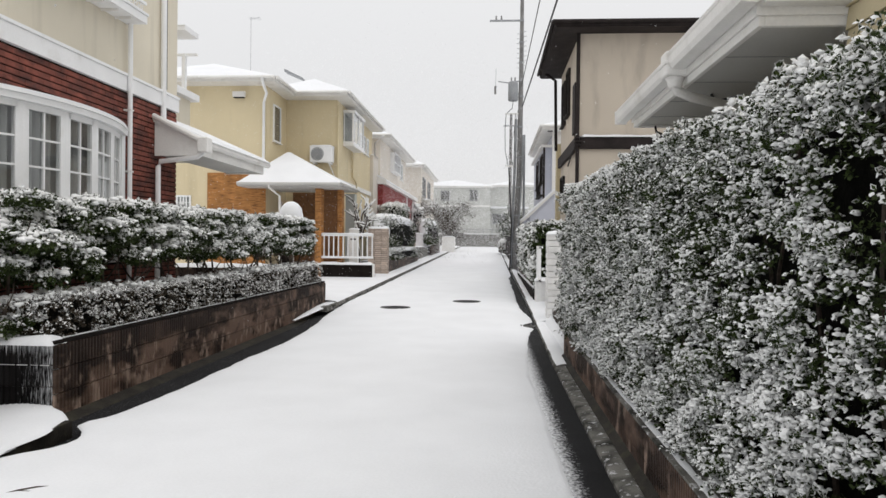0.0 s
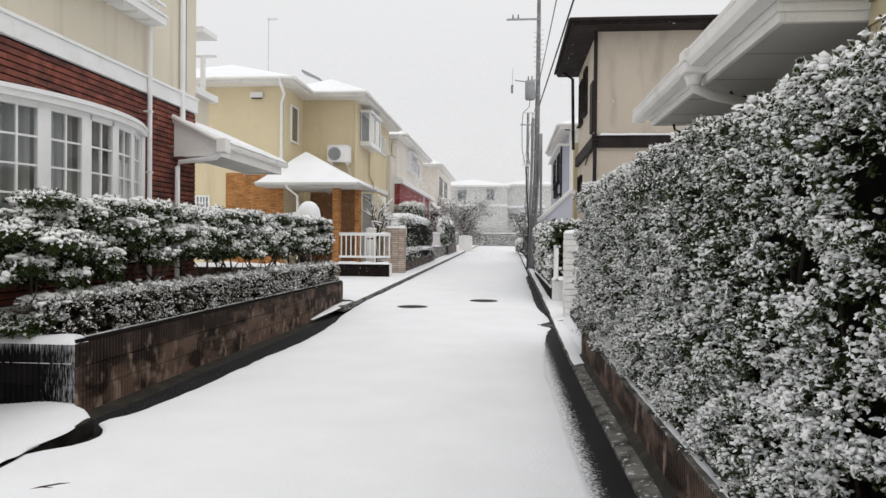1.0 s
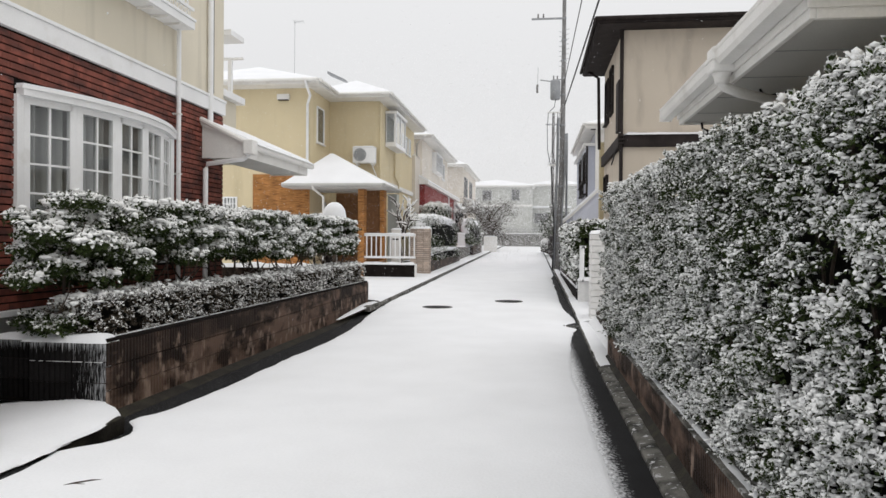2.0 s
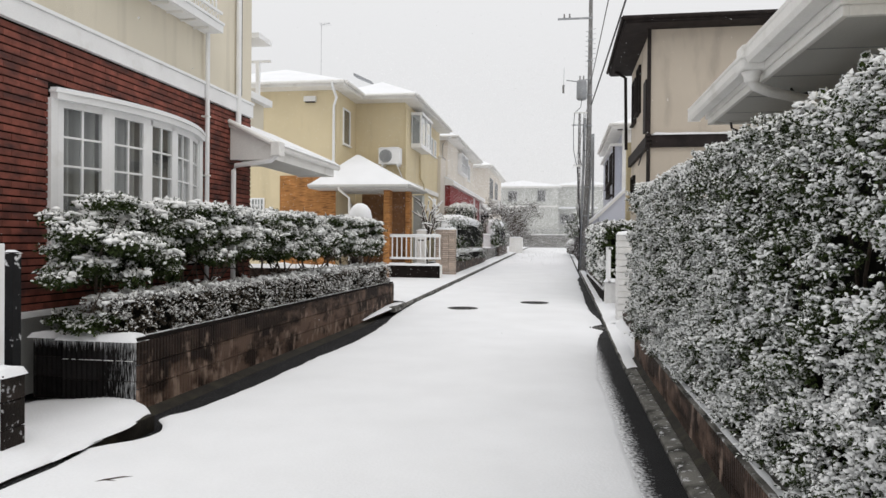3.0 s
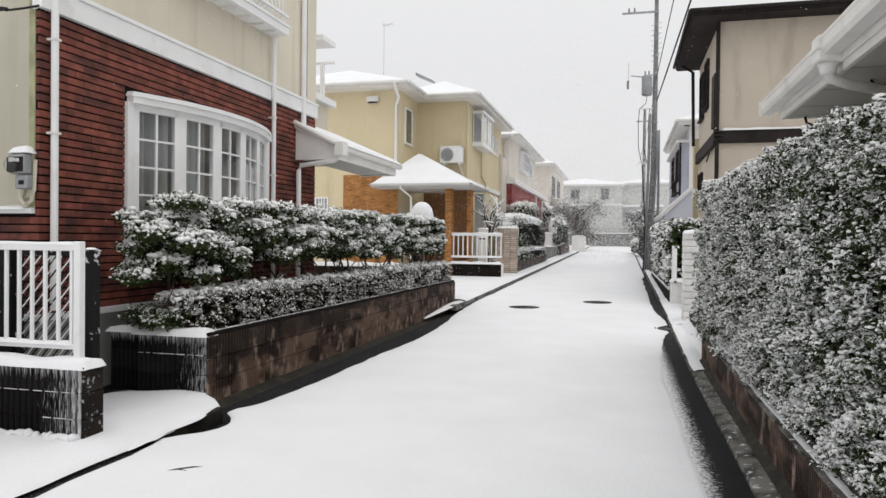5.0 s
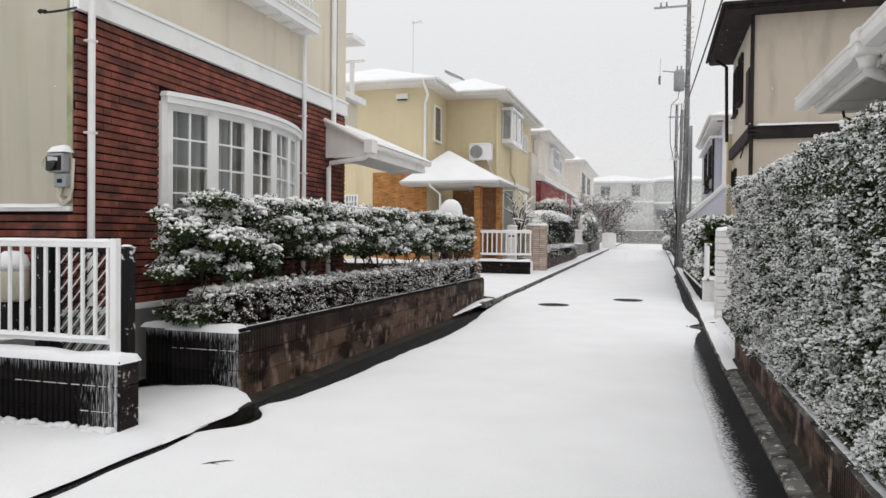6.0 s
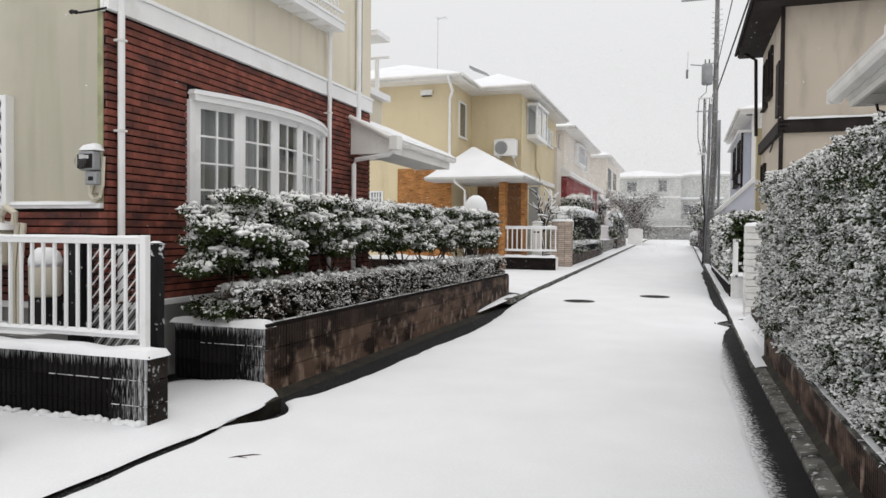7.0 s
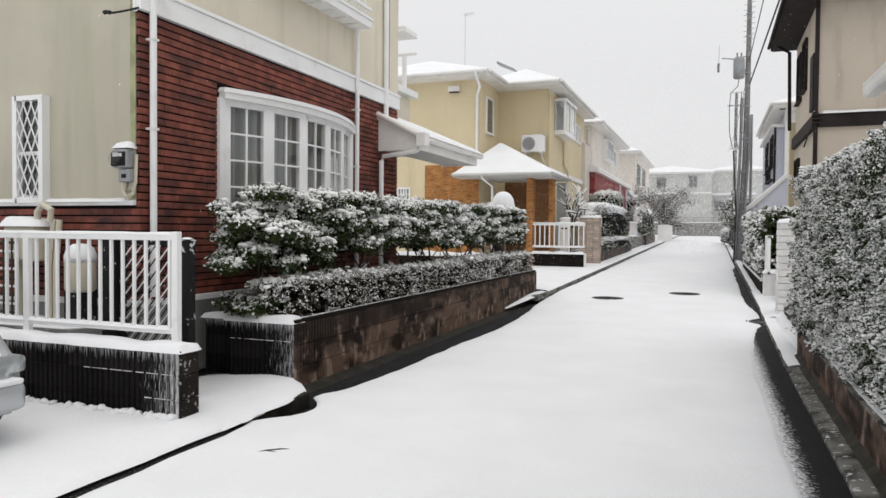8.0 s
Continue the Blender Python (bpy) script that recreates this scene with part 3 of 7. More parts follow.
strip("pavement_snow", pave_l, [17.05 + 0.35 * k for k in range(25)] + [26 + 2.0 * k for k in range(31)], SNOW, 0.105, 14, 0.04, label="snow over the drive and footway", cat="snow")
strip("drive_snow", lambda y: (-9.0, -3.562 + 0.015 * noise.noise(Vector((y * 2.3, 0, 2))) + 0.008 * noise.noise(Vector((y * 11, 0, 2)))), [-6 + 0.1 * k for k in range(112)], SNOW, 0.035, 26, 0.05, label="snow over the parking space", cat="snow")
strip("entry_snow", lambda y: (-5.4, along([(4.4, -3.62), (4.6, -3.53), (4.8, -3.5), (5.0, -3.55), (5.4, -3.53), (5.9, -3.64), (6.1, -3.8), (6.3, -4.05)], y) + 0.012 * noise.noise(Vector((y * 9, 0, 8)))), [4.36 + 0.07 * k for k in range(29)], SNOW, 0.05, 18, 0.05, label="snow drift in the entry gap", cat="snow", seed=4.0, start=0.3, fall=0.09)
strip("drive_snow", lambda y: (0.93, 9.0), [14.2 + 0.4 * k for k in range(14)], SNOW, 0.06, 16, 0.05, label="snow over the parking space", cat="snow")


ledge = thing("kerb", (-3.7, 3, 0), "dark wet concrete kerb edging the snowy drive", "kerb", kind="structure")
part("kerb_stone", box(-4.0, -3.57, 4.72, 5.85, -0.1, 0.05, 0.01), MOSS, ledge)
for k in range(9):
    part("kerb_stone", box(-4.0, -3.59, 4.49 - 1.2 * k - 1.19, 4.49 - 1.2 * k, -0.1, 0.03, 0.008), MOSS, ledge)


def manhole(x, y, r):
    m = thing("manhole_cover", (x, y, g(y) + 0.03), "dark round manhole cover ringed by snow", "manhole", "manholes in the street")
    z = g(y) + 0.043
    part("rim", lathe(x, y, [(r, z - 0.03), (r, z + 0.006), (r * 0.93, z + 0.008), (r * 0.92, z)], 32), CONCRETE, m)
    part("cover", lathe(x, y, [(r * 0.915, z - 0.02), (r * 0.915, z + 0.005), (r * 0.5, z + 0.012), (0.01, z + 0.014)], 32), SLUSH, m, "wet iron cover")


manhole(-2.24, 16.56, 0.36)
manhole(-0.62, 18.27, 0.36)
dr = thing("drain_grate", (0.74, 13.82, 0.0), "dark gutter drain opening at the kerb", "drain")
part("frame", box(0.56, 0.9, 13.6, 14.02, 0.0, 0.012), CONCRETE, dr)
for k in range(6):
    part("bar", box(0.585 + 0.05 * k, 0.61 + 0.05 * k, 13.62, 14.0, 0.012, 0.022), BLACK, dr)
twig = thing("fallen_twig", (-2.85, 4.3, 0.04), "thin dark twig half sunk in the snow", "twig")
part("stem", tube([(-2.99, 4.14, 0.03), (-2.91, 4.19, 0.046), (-2.83, 4.26, 0.046), (-2.75, 4.31, 0.034)], 0.006, 5), BARK, twig)
part("side_shoot", tube([(-2.91, 4.19, 0.046), (-2.84, 4.19, 0.042), (-2.8, 4.21, 0.034)], 0.004, 5), BARK, twig)


# ---- block walls ----
def block_mesh(length, height, depth, ribs):
    """A ribbed wall block; its face looks along -y, its corner at the origin."""
    b = bmesh.new()
    pts = []
    for k in range(ribs):
        a, c = length * k / ribs, length * (k + 1) / ribs
        w = c - a
        pts += [(a + 0.06 * w, 0.019), (a + 0.2 * w, 0.0), (a + 0.7 * w, 0.0), (a + 0.84 * w, 0.019)]
    pts = [(0, 0.019)] + pts + [(length, 0.019), (length, depth), (0, depth)]
    lo = [b.verts.new((x, y, 0)) for x, y in pts]
    hi = [b.verts.new((x, y, height)) for x, y in pts]
    n = len(pts)
    for k in range(n):
        f = b.faces.new((lo[k], lo[(k + 1) % n], hi[(k + 1) % n], hi[k]))
        f.material_index = 0 if pts[k][1] == 0.0 and pts[(k + 1) % n][1] == 0.0 else 1
    for f in (b.faces.new(lo[::-1]), b.faces.new(hi)):
        f.material_index = 1
    bmesh.ops.recalc_face_normals(b, faces=b.faces)
    me = bpy.data.meshes.new("block")
    b.to_mesh(me)
    b.free()
    return me


def place(name, me, parent, at, rz):
    ob = new(name, me)
    ob.parent = parent
    ob.location = Vector(at) - root_of(parent)
    ob.rotation_euler = (0, 0, rz)
    return ob


def block_run(wall, start, heading, count, courses, me, z0=0.0, length=0.4, height=0.2, stagger=False):
    """Blocks side by side from start along heading (degrees), face on the right of the way."""
    a = radians(heading)
    d = Vector((math.cos(a), math.sin(a), 0))
    for c in range(courses):
        for k in range(count):
            place("block", me, wall, Vector(start) + d * (k * length) + Vector((0, 0, z0 + c * height)), a)


B_FRONT, B_FROST, B_RIGHT = block_mesh(0.392, 0.2225, 0.12, 7), block_mesh(0.392, 0.191, 0.12, 7), block_mesh(0.392, 0.182, 0.12, 9)
for me, m in ((B_FRONT, BLOCK), (B_FROST, FROSTED), (B_RIGHT, BLOCK)):
    me.materials.append(m), me.materials.append(m)

planter = thing("block_planter", (-4.4, 11.6, 0), "long dark ribbed concrete-block planter wall, wet and stained", "planter wall", kind="structure")
block_run(planter, (-4.04, 6.32, -0.075), 90, 27, 3, B_FRONT, 0.0, 0.4, 0.2333)
part("wall_core", box(-4.2, -4.075, 6.34, 17.06, -0.11, 0.62), MORTAR, planter)
block_run(planter, (-4.05 - 0.4 * 2, 6.3, 0.035), 0, 2, 3, B_FROST)
part("return_core", box(-4.85, -4.06, 6.32, 6.45, 0, 0.62), MORTAR, planter)
block_run(planter, (-5.27, 6.42, 0.035), 0, 1, 3, B_FROST)
part("return_core", box(-5.27, -4.86, 6.44, 6.56, 0, 0.62), MORTAR, planter)
part("foot", prism([(-4.045, 6.28, -0.25), (-3.88, 6.28, -0.25), (-3.885, 6.28, -0.105), (-3.9, 6.28, -0.09), (-4.045, 6.28, -0.055)], (0, 10.8, 0)), MOSS, planter, "wet stained concrete foot")
part("soil_bed", box(-5.3, -4.2, 6.56, 17.06, 0, 0.56), SOIL, planter)
part("end_core", box(-5.3, -4.06, 17.06, 17.2, 0, 0.6), MORTAR, planter)
snow_strip(-4.9, -4.06, 6.29, 6.5, 0.627, 0.085, planter, 0.035)
snow_strip(-5.3, -4.86, 6.4, 6.6, 0.627, 0.06, planter, 0.035)
part("coping", box(-4.2, -4.045, 6.32, 17.06, 0.621, 0.655), MORTAR, planter)
snow_strip(-4.16, -4.06, 6.4, 17.0, 0.653, 0.014, planter, 0.1, 0.0)
snow_strip(-5.3, -4.3, 6.6, 17.05, 0.56, 0.05, planter, 0.2, 0.0, name="bed_snow")

rng = np.random.default_rng(2)


def joint_snow(x0, x1, y, z, wall):
    """Broken dabs of snow along a joint."""
    b, x = None, x0
    while x < x1:
        w = rng.uniform(0.03, 0.14)
        h = rng.uniform(0.0008, 0.0028)
        b = box(x, min(x + w, x1), y, y + 0.008, z - h, z + h, 0.0, b)
        x += w + rng.uniform(0.0, 0.05)
    part("joint_snow", b, FRESH, wall, "snow caught in the block joint")


joint_snow(-4.84, -4.06, 6.299, 0.431, planter)

# Invented wall: covers the far orange brick in the hedge's gaps.
back_wall = thing("boundary_wall", (-7, 17.4, 0), "low snow-topped wall added to fill the view through the hedge", "wall")
for c in range(5):
    for k in range(8):
        part("block", box(-8.6 + 0.4 * k, -8.21 + 0.4 * k, 17.33, 17.47, 0.19 * c, 0.19 * c + 0.184), BLOCK, back_wall)
snow_strip(-8.62, -5.38, 17.28, 17.52, 0.95, 0.13, back_wall, 0.08)

fence_wall = thing("block_fence_wall", (-5.5, 4.8, 0), "low dark ribbed block wall streaked with blown snow", "wall", kind="structure")
block_run(fence_wall, (-3.93 - 0.4 * 9, 4.5, 0.03), 0, 9, 3, B_FROST)
part("wall_core", box(-7.5, -3.96, 4.515, 4.71, 0, 0.615), MORTAR, fence_wall)
for c in range(3):
    part("end_block", box(-3.958, -3.935, 4.505, 4.72, 0.03 + 0.2 * c, 0.2 * c + 0.223, 0.004), ENDBLOCK, fence_wall)
for x0, x1, z in ((-4.95, -3.97, 0.426), (-4.3, -3.95, 0.226)):
    joint_snow(x0, x1, 4.499, z, fence_wall)
snow_strip(-7.5, -3.94, 4.5, 4.74, 0.615, 0.065, fence_wall, 0.03, 0.015)

rng = np.random.default_rng(61)
at = np.stack([rng.uniform(-6.6, -3.98, 90), 4.475 + rng.normal(0, 0.012, 90), 0.085 + rng.uniform(-0.01, 0.015, 90)], 1)
lumps = link_mesh("snow_lump", snow_clumps("snow_lump", rng, at, 0.035, 0.7), SNOW, fence_wall, "lumpy snow along the wall's foot")
lumps["kind"] = "stuff"

hedge_wall = thing("low_block_wall", (1.15, 4, 0), "low dark ribbed block wall below the tall hedge", "wall", kind="structure")
block_run(hedge_wall, (1.02, 9.95, 0.0), -90, 32, 2, B_RIGHT, 0.0, 0.4, 0.19)
part("wall_core", box(1.035, 1.2, -2.85, 9.94, 0, 0.375), MORTAR, hedge_wall)
part("coping", box(1.022, 1.16, -2.85, 9.95, 0.376, 0.392), CONCRETE, hedge_wall)
snow_strip(1.03, 1.13, -2.8, 9.94, 0.392, 0.014, hedge_wall, 0.12, 0.0)
part("bed", box(1.2, 2.3, -2.85, 13.9, 0.0, 0.34), SOIL, hedge_wall)
snow_strip(1.06, 1.45, 9.97, 14.35, 0.05, 0.16, hedge_wall, 0.1, 0.0, name="snow_bank")


# ---- hedges ----
tall = hedge("tall_hedge", (1.7, 5, 0.34), 5, [
    ((1.12, 2.0, 0.42), (0, 2.2, 0), (0.03, 0, 0.95), (-1, 0, 0.1), 5200, 0.42),
    ((1.15, 2.0, 1.35), (0, 2.2, 0), (0.03, 0, 0.87), (-1, 0, 0.1), 5000, 0.42),
    ((1.12, 4.2, 0.42), (0, 3.6, 0), (0.03, 0, 0.95), (-1, 0, 0.1), 4000, 0.48),
    ((1.15, 4.2, 1.35), (0, 3.6, 0), (0.03, 0, 0.95), (-1, 0, 0.1), 3800, 0.48),
    ((1.12, 7.8, 0.38), (0, 3.3, 0), (0.06, 0, 1.98), (-1, 0, 0.1), 2300, 0.62),
    ((1.15, -1.6, 0.42), (0, 2.8, 0), (0, 0, 1.82), (-1, 0, 0.1), 250, 1.6),
    ((1.12, 1.2, 0.42), (0, 0.8, 0), (0.06, 0, 1.78), (-1, 0, 0.1), 4200, 0.42),
    ((1.16, 1.2, 2.2), (0, 9.9, 0.19), (0.4, 0, 0.0), (0, 0, 0.6), 1100, 0.8),
    ((1.5, -1.6, 2.14), (0, 12.7, 0.24), (0.55, 0, 0.0), (0, 0, 0.6), 260, 1.6),
    ((1.18, 11.1, 0.36), (0.85, 0, 0), (0, 0, 2.1), (0, 1, 0), 260, 1.5),
], "tall clipped evergreen hedge dusted with fresh snow", LEAF, 0.042, 0.023, 5, 0.19, [-0.26, -0.17, -0.28, -0.24, -0.4, -0.3, -0.2, -0.4, -0.4, -0.4], [0.56, 0.28, 0.56, 0.4, 0.52, 0.25, 0.32, 1.3, 1.2, 0.25], (1.42, 2.05, -1.5, 11.0, 0.34, 2.1), (0.22, 0.026), 5.5, sprig=0.075, tufts=1.0, tuft_size=0.28)
rng = np.random.default_rng(11)
for k in range(26):
    y = 1.6 + 9.2 * (k + rng.uniform()) / 26
    z = rng.uniform(0.45, 0.6)
    part("branch", tube([(1.42, y, z - 0.2), (1.34, y + rng.normal(0, 0.1), z + 0.5), (1.28, y + rng.normal(0, 0.16), z + 1.0), (1.26, y + rng.normal(0, 0.2), z + 1.6)], 0.014, 5, r_end=0.006), BARK, tall)

low = hedge("low_hedge", (-4.35, 11.5, 0.58), 7, [
    ((-4.13, 6.45, 0.62), (0, 5.0, 0), (0, 0, 0.42), (1, 0, 0.2), 1900, 0.85),
    ((-4.13, 11.4, 0.62), (0, 5.6, 0), (0, 0, 0.44), (1, 0, 0.2), 1500, 1.0),
    ((-4.62, 6.45, 1.03), (0, 5.0, 0), (0.5, 0, 0), (0, 0, 1), 1000, 0.85),
    ((-4.62, 11.4, 1.05), (0, 5.6, 0), (0.5, 0, 0), (0, 0, 1), 850, 1.0),
    ((-4.62, 6.42, 0.66), (0.5, 0, 0), (0, 0, 0.38), (0.1, -1, 0.2), 1500, 0.75),
], "low clipped brownish-green hedge with snow on top", LEAF_DULL, 0.026, 0.012, 7, 0.06, -0.5, [0.2, 0.2, 1.0, 0.85, 0.6], (-4.58, -4.18, 6.55, 16.95, 0.58, 0.98), (0.12, 0.035), 7.0, sprig=0.05, tufts=0.12, tuft_size=0.22)

rng = np.random.default_rng(29)
boughs = []
for k in range(330):
    u = (k + rng.uniform()) / 330
    y = 6.35 + 10.6 * u
    rise = 0.09 * u
    z = 1.95 - 0.75 * rng.uniform() ** 1.4
    if 7.7 < y < 9.2 and z < 1.42 + 0.15 * math.sin(y * 5):
        continue
    if y > 9.2 and z < 1.3:
        z += 0.2
    x = rng.uniform(-4.86, -4.36) + (0.06 if z < 1.75 else 0.0)
    w = rng.uniform(0.16, 0.3)
    boughs.append((x, y, z + rise, 0.2 * w / 0.23, w, rng.uniform(0.075, 0.13)))
for k in range(26):
    boughs.append((rng.uniform(-4.85, -4.35), 6.5 + 10.3 * (k + rng.uniform()) / 26, rng.uniform(1.95, 2.0) + 0.09 * k / 26, 0.24, 0.34, 0.09))
crown = bough_hedge("garden_hedge", (-4.6, 11.5, 0.58), 9, boughs, "loose evergreen hedge laden with snow above bare stems")
part("core", box(-4.72, -4.56, 7.2, 16.7, 1.5, 1.88, 0.03), CORE, crown, "near-black solid standing in for inner shade")
for k in range(15):
    y = 6.5 + 10.4 * (k + rng.uniform(0.2, 0.8)) / 15
    x = -4.68 + rng.normal(0, 0.04)
    twigs = []
    branch((x, y, 0.56), (0.05, rng.normal(0, 0.1), 1), 1.0, 0.024, rng, 2, twigs)
    b = None
    for pts, r0, r1 in twigs:
        b = tube(pts, r0, 5, b, r1)
    part("stem", b, BARK, crown)
# Layered low boughs hang out at the hedge's near end.
bough_hedge("shrub_bough", (-4.75, 6.3, 0.58), 21, [(-4.72, 6.1, 1.22, 0.24, 0.22, 0.09), (-4.82, 6.3, 1.3, 0.25, 0.26, 0.09), (-4.55, 6.35, 1.36, 0.22, 0.24, 0.09), (-4.78, 6.2, 1.5, 0.22, 0.2, 0.09), (-4.6, 6.15, 1.66, 0.24, 0.2, 0.1), (-4.85, 6.25, 1.8, 0.2, 0.2, 0.09), (-4.62, 6.35, 0.76, 0.24, 0.2, 0.1), (-4.86, 6.4, 0.82, 0.2, 0.2, 0.1), (-4.45, 6.5, 0.84, 0.2, 0.2, 0.1)], "spreading snow-laden shrub boughs reaching past the planter")


rng = np.random.default_rng(71)
bough_hedge("low_shrub", (-4.4, 7.4, 0.6), 23, [(rng.uniform(-4.55, -4.3), 6.45 + 0.17 * k, rng.uniform(0.93, 1.03), 0.17, 0.2, 0.09) for k in range(14)], "low shrub spilling thick snow over the clipped hedge", LEAF_DULL, 0.028, 0.014, laden=1.7)


# ---- red brick house ----
h1 = thing("brick_house", (-8.5, 8.7, 0), "cream stucco house with a red brick lower front", "house")
FX, C0, C1 = -5.4, 5.6, 11.82
WY0, WY1, WZ0, WZ1 = 6.89, 9.95, 1.4, 3.07
part("front_wall", box(FX - 0.2, FX - 0.02, C0, WY0, 0.85, 3.8), MORTAR, h1)
part("front_wall", box(FX - 0.2, FX - 0.02, WY1, C1, 0.85, 3.8), MORTAR, h1)
part("front_wall", box(FX - 0.2, FX - 0.02, WY0, WY1, 0.85, WZ0), MORTAR, h1)
part("front_wall", box(FX - 0.2, FX - 0.02, WY0, WY1, WZ1, 3.8), MORTAR, h1)
part("upper_wall", box(FX - 0.2, FX, C0, C1, 3.8, 8.2), CREAM, h1)
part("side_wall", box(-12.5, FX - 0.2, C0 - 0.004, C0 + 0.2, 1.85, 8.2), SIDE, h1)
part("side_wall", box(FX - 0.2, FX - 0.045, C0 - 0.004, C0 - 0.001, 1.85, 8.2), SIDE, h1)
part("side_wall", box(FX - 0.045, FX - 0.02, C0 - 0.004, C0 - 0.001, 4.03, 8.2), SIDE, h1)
part("side_wall_base", box(-12.5, FX - 0.2, C0 + 0.02, C0 + 0.2, 0.85, 1.85), MORTAR, h1)
part("rear_side_wall", box(-12.5, FX - 0.2, C1 - 0.2, C1, 0.0, 8.2), CREAM, h1)
part("back_wall", box(-12.7, -12.5, C0, C1, 0.0, 8.2), CREAM, h1)
part("room_floor", box(-12.5, FX - 0.2, C0 + 0.2, C1 - 0.2, 0.8, 0.9), ROOMDARK, h1)
part("room_ceiling", box(-12.5, FX - 0.2, C0 + 0.2, C1 - 0.2, 3.6, 3.8), ROOMDARK, h1)
part("foundation", box(-12.5, FX - 0.03, C0 + 0.03, C1 - 0.02, 0.0, 0.8), FOUNDATION, h1)
part("base_moulding", box(FX - 0.04, FX + 0.03, C0 - 0.02, C1, 0.8, 0.865, 0.008), WHITE, h1)
part("base_moulding", box(-12.5, FX - 0.04, C0 - 0.03, C0 + 0.02, 0.8, 0.865, 0.008), WHITE, h1)
part("band", box(FX - 0.02, FX + 0.045, C0 - 0.03, C1, 3.785, 4.0, 0.008), WHITE, h1, "white painted band")
part("band_cap", box(FX - 0.02, FX + 0.065, C0 - 0.05, C1, 4.0, 4.045, 0.008), WHITE, h1)
part("band", box(FX - 0.06, FX - 0.02, C0 - 0.035, C0, 3.77, 4.02, 0.008), WHITE, h1)
part("ledge", box(-12.5, FX - 0.045, C0 - 0.05, C0 + 0.02, 1.83, 1.88, 0.008), WHITE, h1)
snow_strip(-12.4, FX - 0.1, C0 - 0.07, C0, 1.88, 0.045, h1, 0.08, 0.0)
part("algae_strip", box(FX - 0.115, FX - 0.048, C0 - 0.009, C0 - 0.005, 1.9, 4.6), ALGAE, h1, "green algae stain")
part("upper_floor_cover", box(-12.5, FX - 0.2, C0 + 0.2, C1 - 0.2, 8.0, 8.2), SNOW, h1)

rails([(FX + 0.06, 5.72, 0.9), (FX + 0.06, 5.72, 8.0)], 0.036, h1, WHITE)
rails([(FX + 0.08, 10.1, 0.9), (FX + 0.08, 10.1, 4.79)], 0.034, h1, WHITE)
rails([(FX + 0.06, 11.2, 3.5), (FX + 0.06, 11.2, 8.0)], 0.045, h1, WHITE)
for z in (1.5, 2.6, 3.5):
    for y in (5.72, 10.1):
        part("pipe_clip", box(FX, FX + (0.1 if y < 6 else 0.118), y - 0.041, y + 0.041, z, z + 0.022), OFFWHITE, h1)
part("corner_board", box(FX - 0.02, FX + 0.012, 11.4, 11.43, 4.1, 8.0), DARKTRIM, h1)
# The flower-box balcony above: a panelled tray with a pierced rail.
BY0, BY1, BZ = 7.5, 10.15, 4.78
bal = part("balcony", box(FX, FX + 0.26, BY0, BY1, BZ, BZ + 0.05, 0.006), WHITE, h1, "white flower-box balcony")
part("fascia", box(FX + 0.26, FX + 0.3, BY0 - 0.02, BY1 + 0.02, BZ + 0.005, BZ + 0.12, 0.006), WHITE, bal)
part("fascia_cap", box(FX + 0.25, FX + 0.32, BY0 - 0.03, BY1 + 0.03, BZ + 0.12, BZ + 0.16, 0.006), WHITE, bal)
part("end_board", box(FX + 0.001, FX + 0.26, BY1 - 0.03, BY1 + 0.01, BZ + 0.05, BZ + 0.16), WHITE, bal)
part("rail", box(FX + 0.26, FX + 0.3, BY0, BY1, BZ + 0.28, BZ + 0.32), WHITE, bal)
part("rail", box(FX + 0.26, FX + 0.3, BY0, BY1, BZ + 0.72, BZ + 0.77), WHITE, bal)
for k in range(22):
    y = BY0 + 0.04 + 0.115 * k
    part("baluster", box(FX + 0.27, FX + 0.29, y, y + 0.025, BZ + 0.32, BZ + 0.72), WHITE, bal)
    part("scroll", tube([(FX + 0.28, y + 0.057 + 0.04 * math.cos(a), BZ + 0.22 + 0.045 * math.sin(a)) for a in (math.pi * j / 4 for j in range(9))], 0.008, 4), WHITE, bal)
for k in range(7):
    part("bracket", box(FX + 0.02, FX + 0.26, BY0 + 0.1 + 0.36 * k, BY0 + 0.13 + 0.36 * k, BZ - 0.03, BZ), OFFWHITE, bal)
snow_strip(FX + 0.05, FX + 0.24, BY0, BY1 - 0.05, BZ + 0.05, 0.12, bal, 0.1)

# Bow window: five sashes on an arc.
bow = part("bow_window", box(FX - 0.18, FX + 0.04, WY0 - 0.1, WY0, WZ0 - 0.1, WZ1 + 0.06, 0.006), WHITE, h1, "white five-sash bow window with small panes")
part("jamb", box(FX - 0.18, FX + 0.04, WY1, WY1 + 0.1, WZ0 - 0.1, WZ1 + 0.06, 0.006), WHITE, bow)
sag, chord = 0.345, WY1 - WY0
rad = (chord * chord / 4 + sag * sag) / (2 * sag)
half_a = math.asin(chord / 2 / rad)
ccx, ccy = FX + 0.02 - (rad - sag), (WY0 + WY1) / 2


def arc(k, n=5, extra=0.0):
    a = -half_a + 2 * half_a * k / n
    return Vector((ccx + (rad + extra) * math.cos(a), ccy + (rad + extra) * math.sin(a), 0))


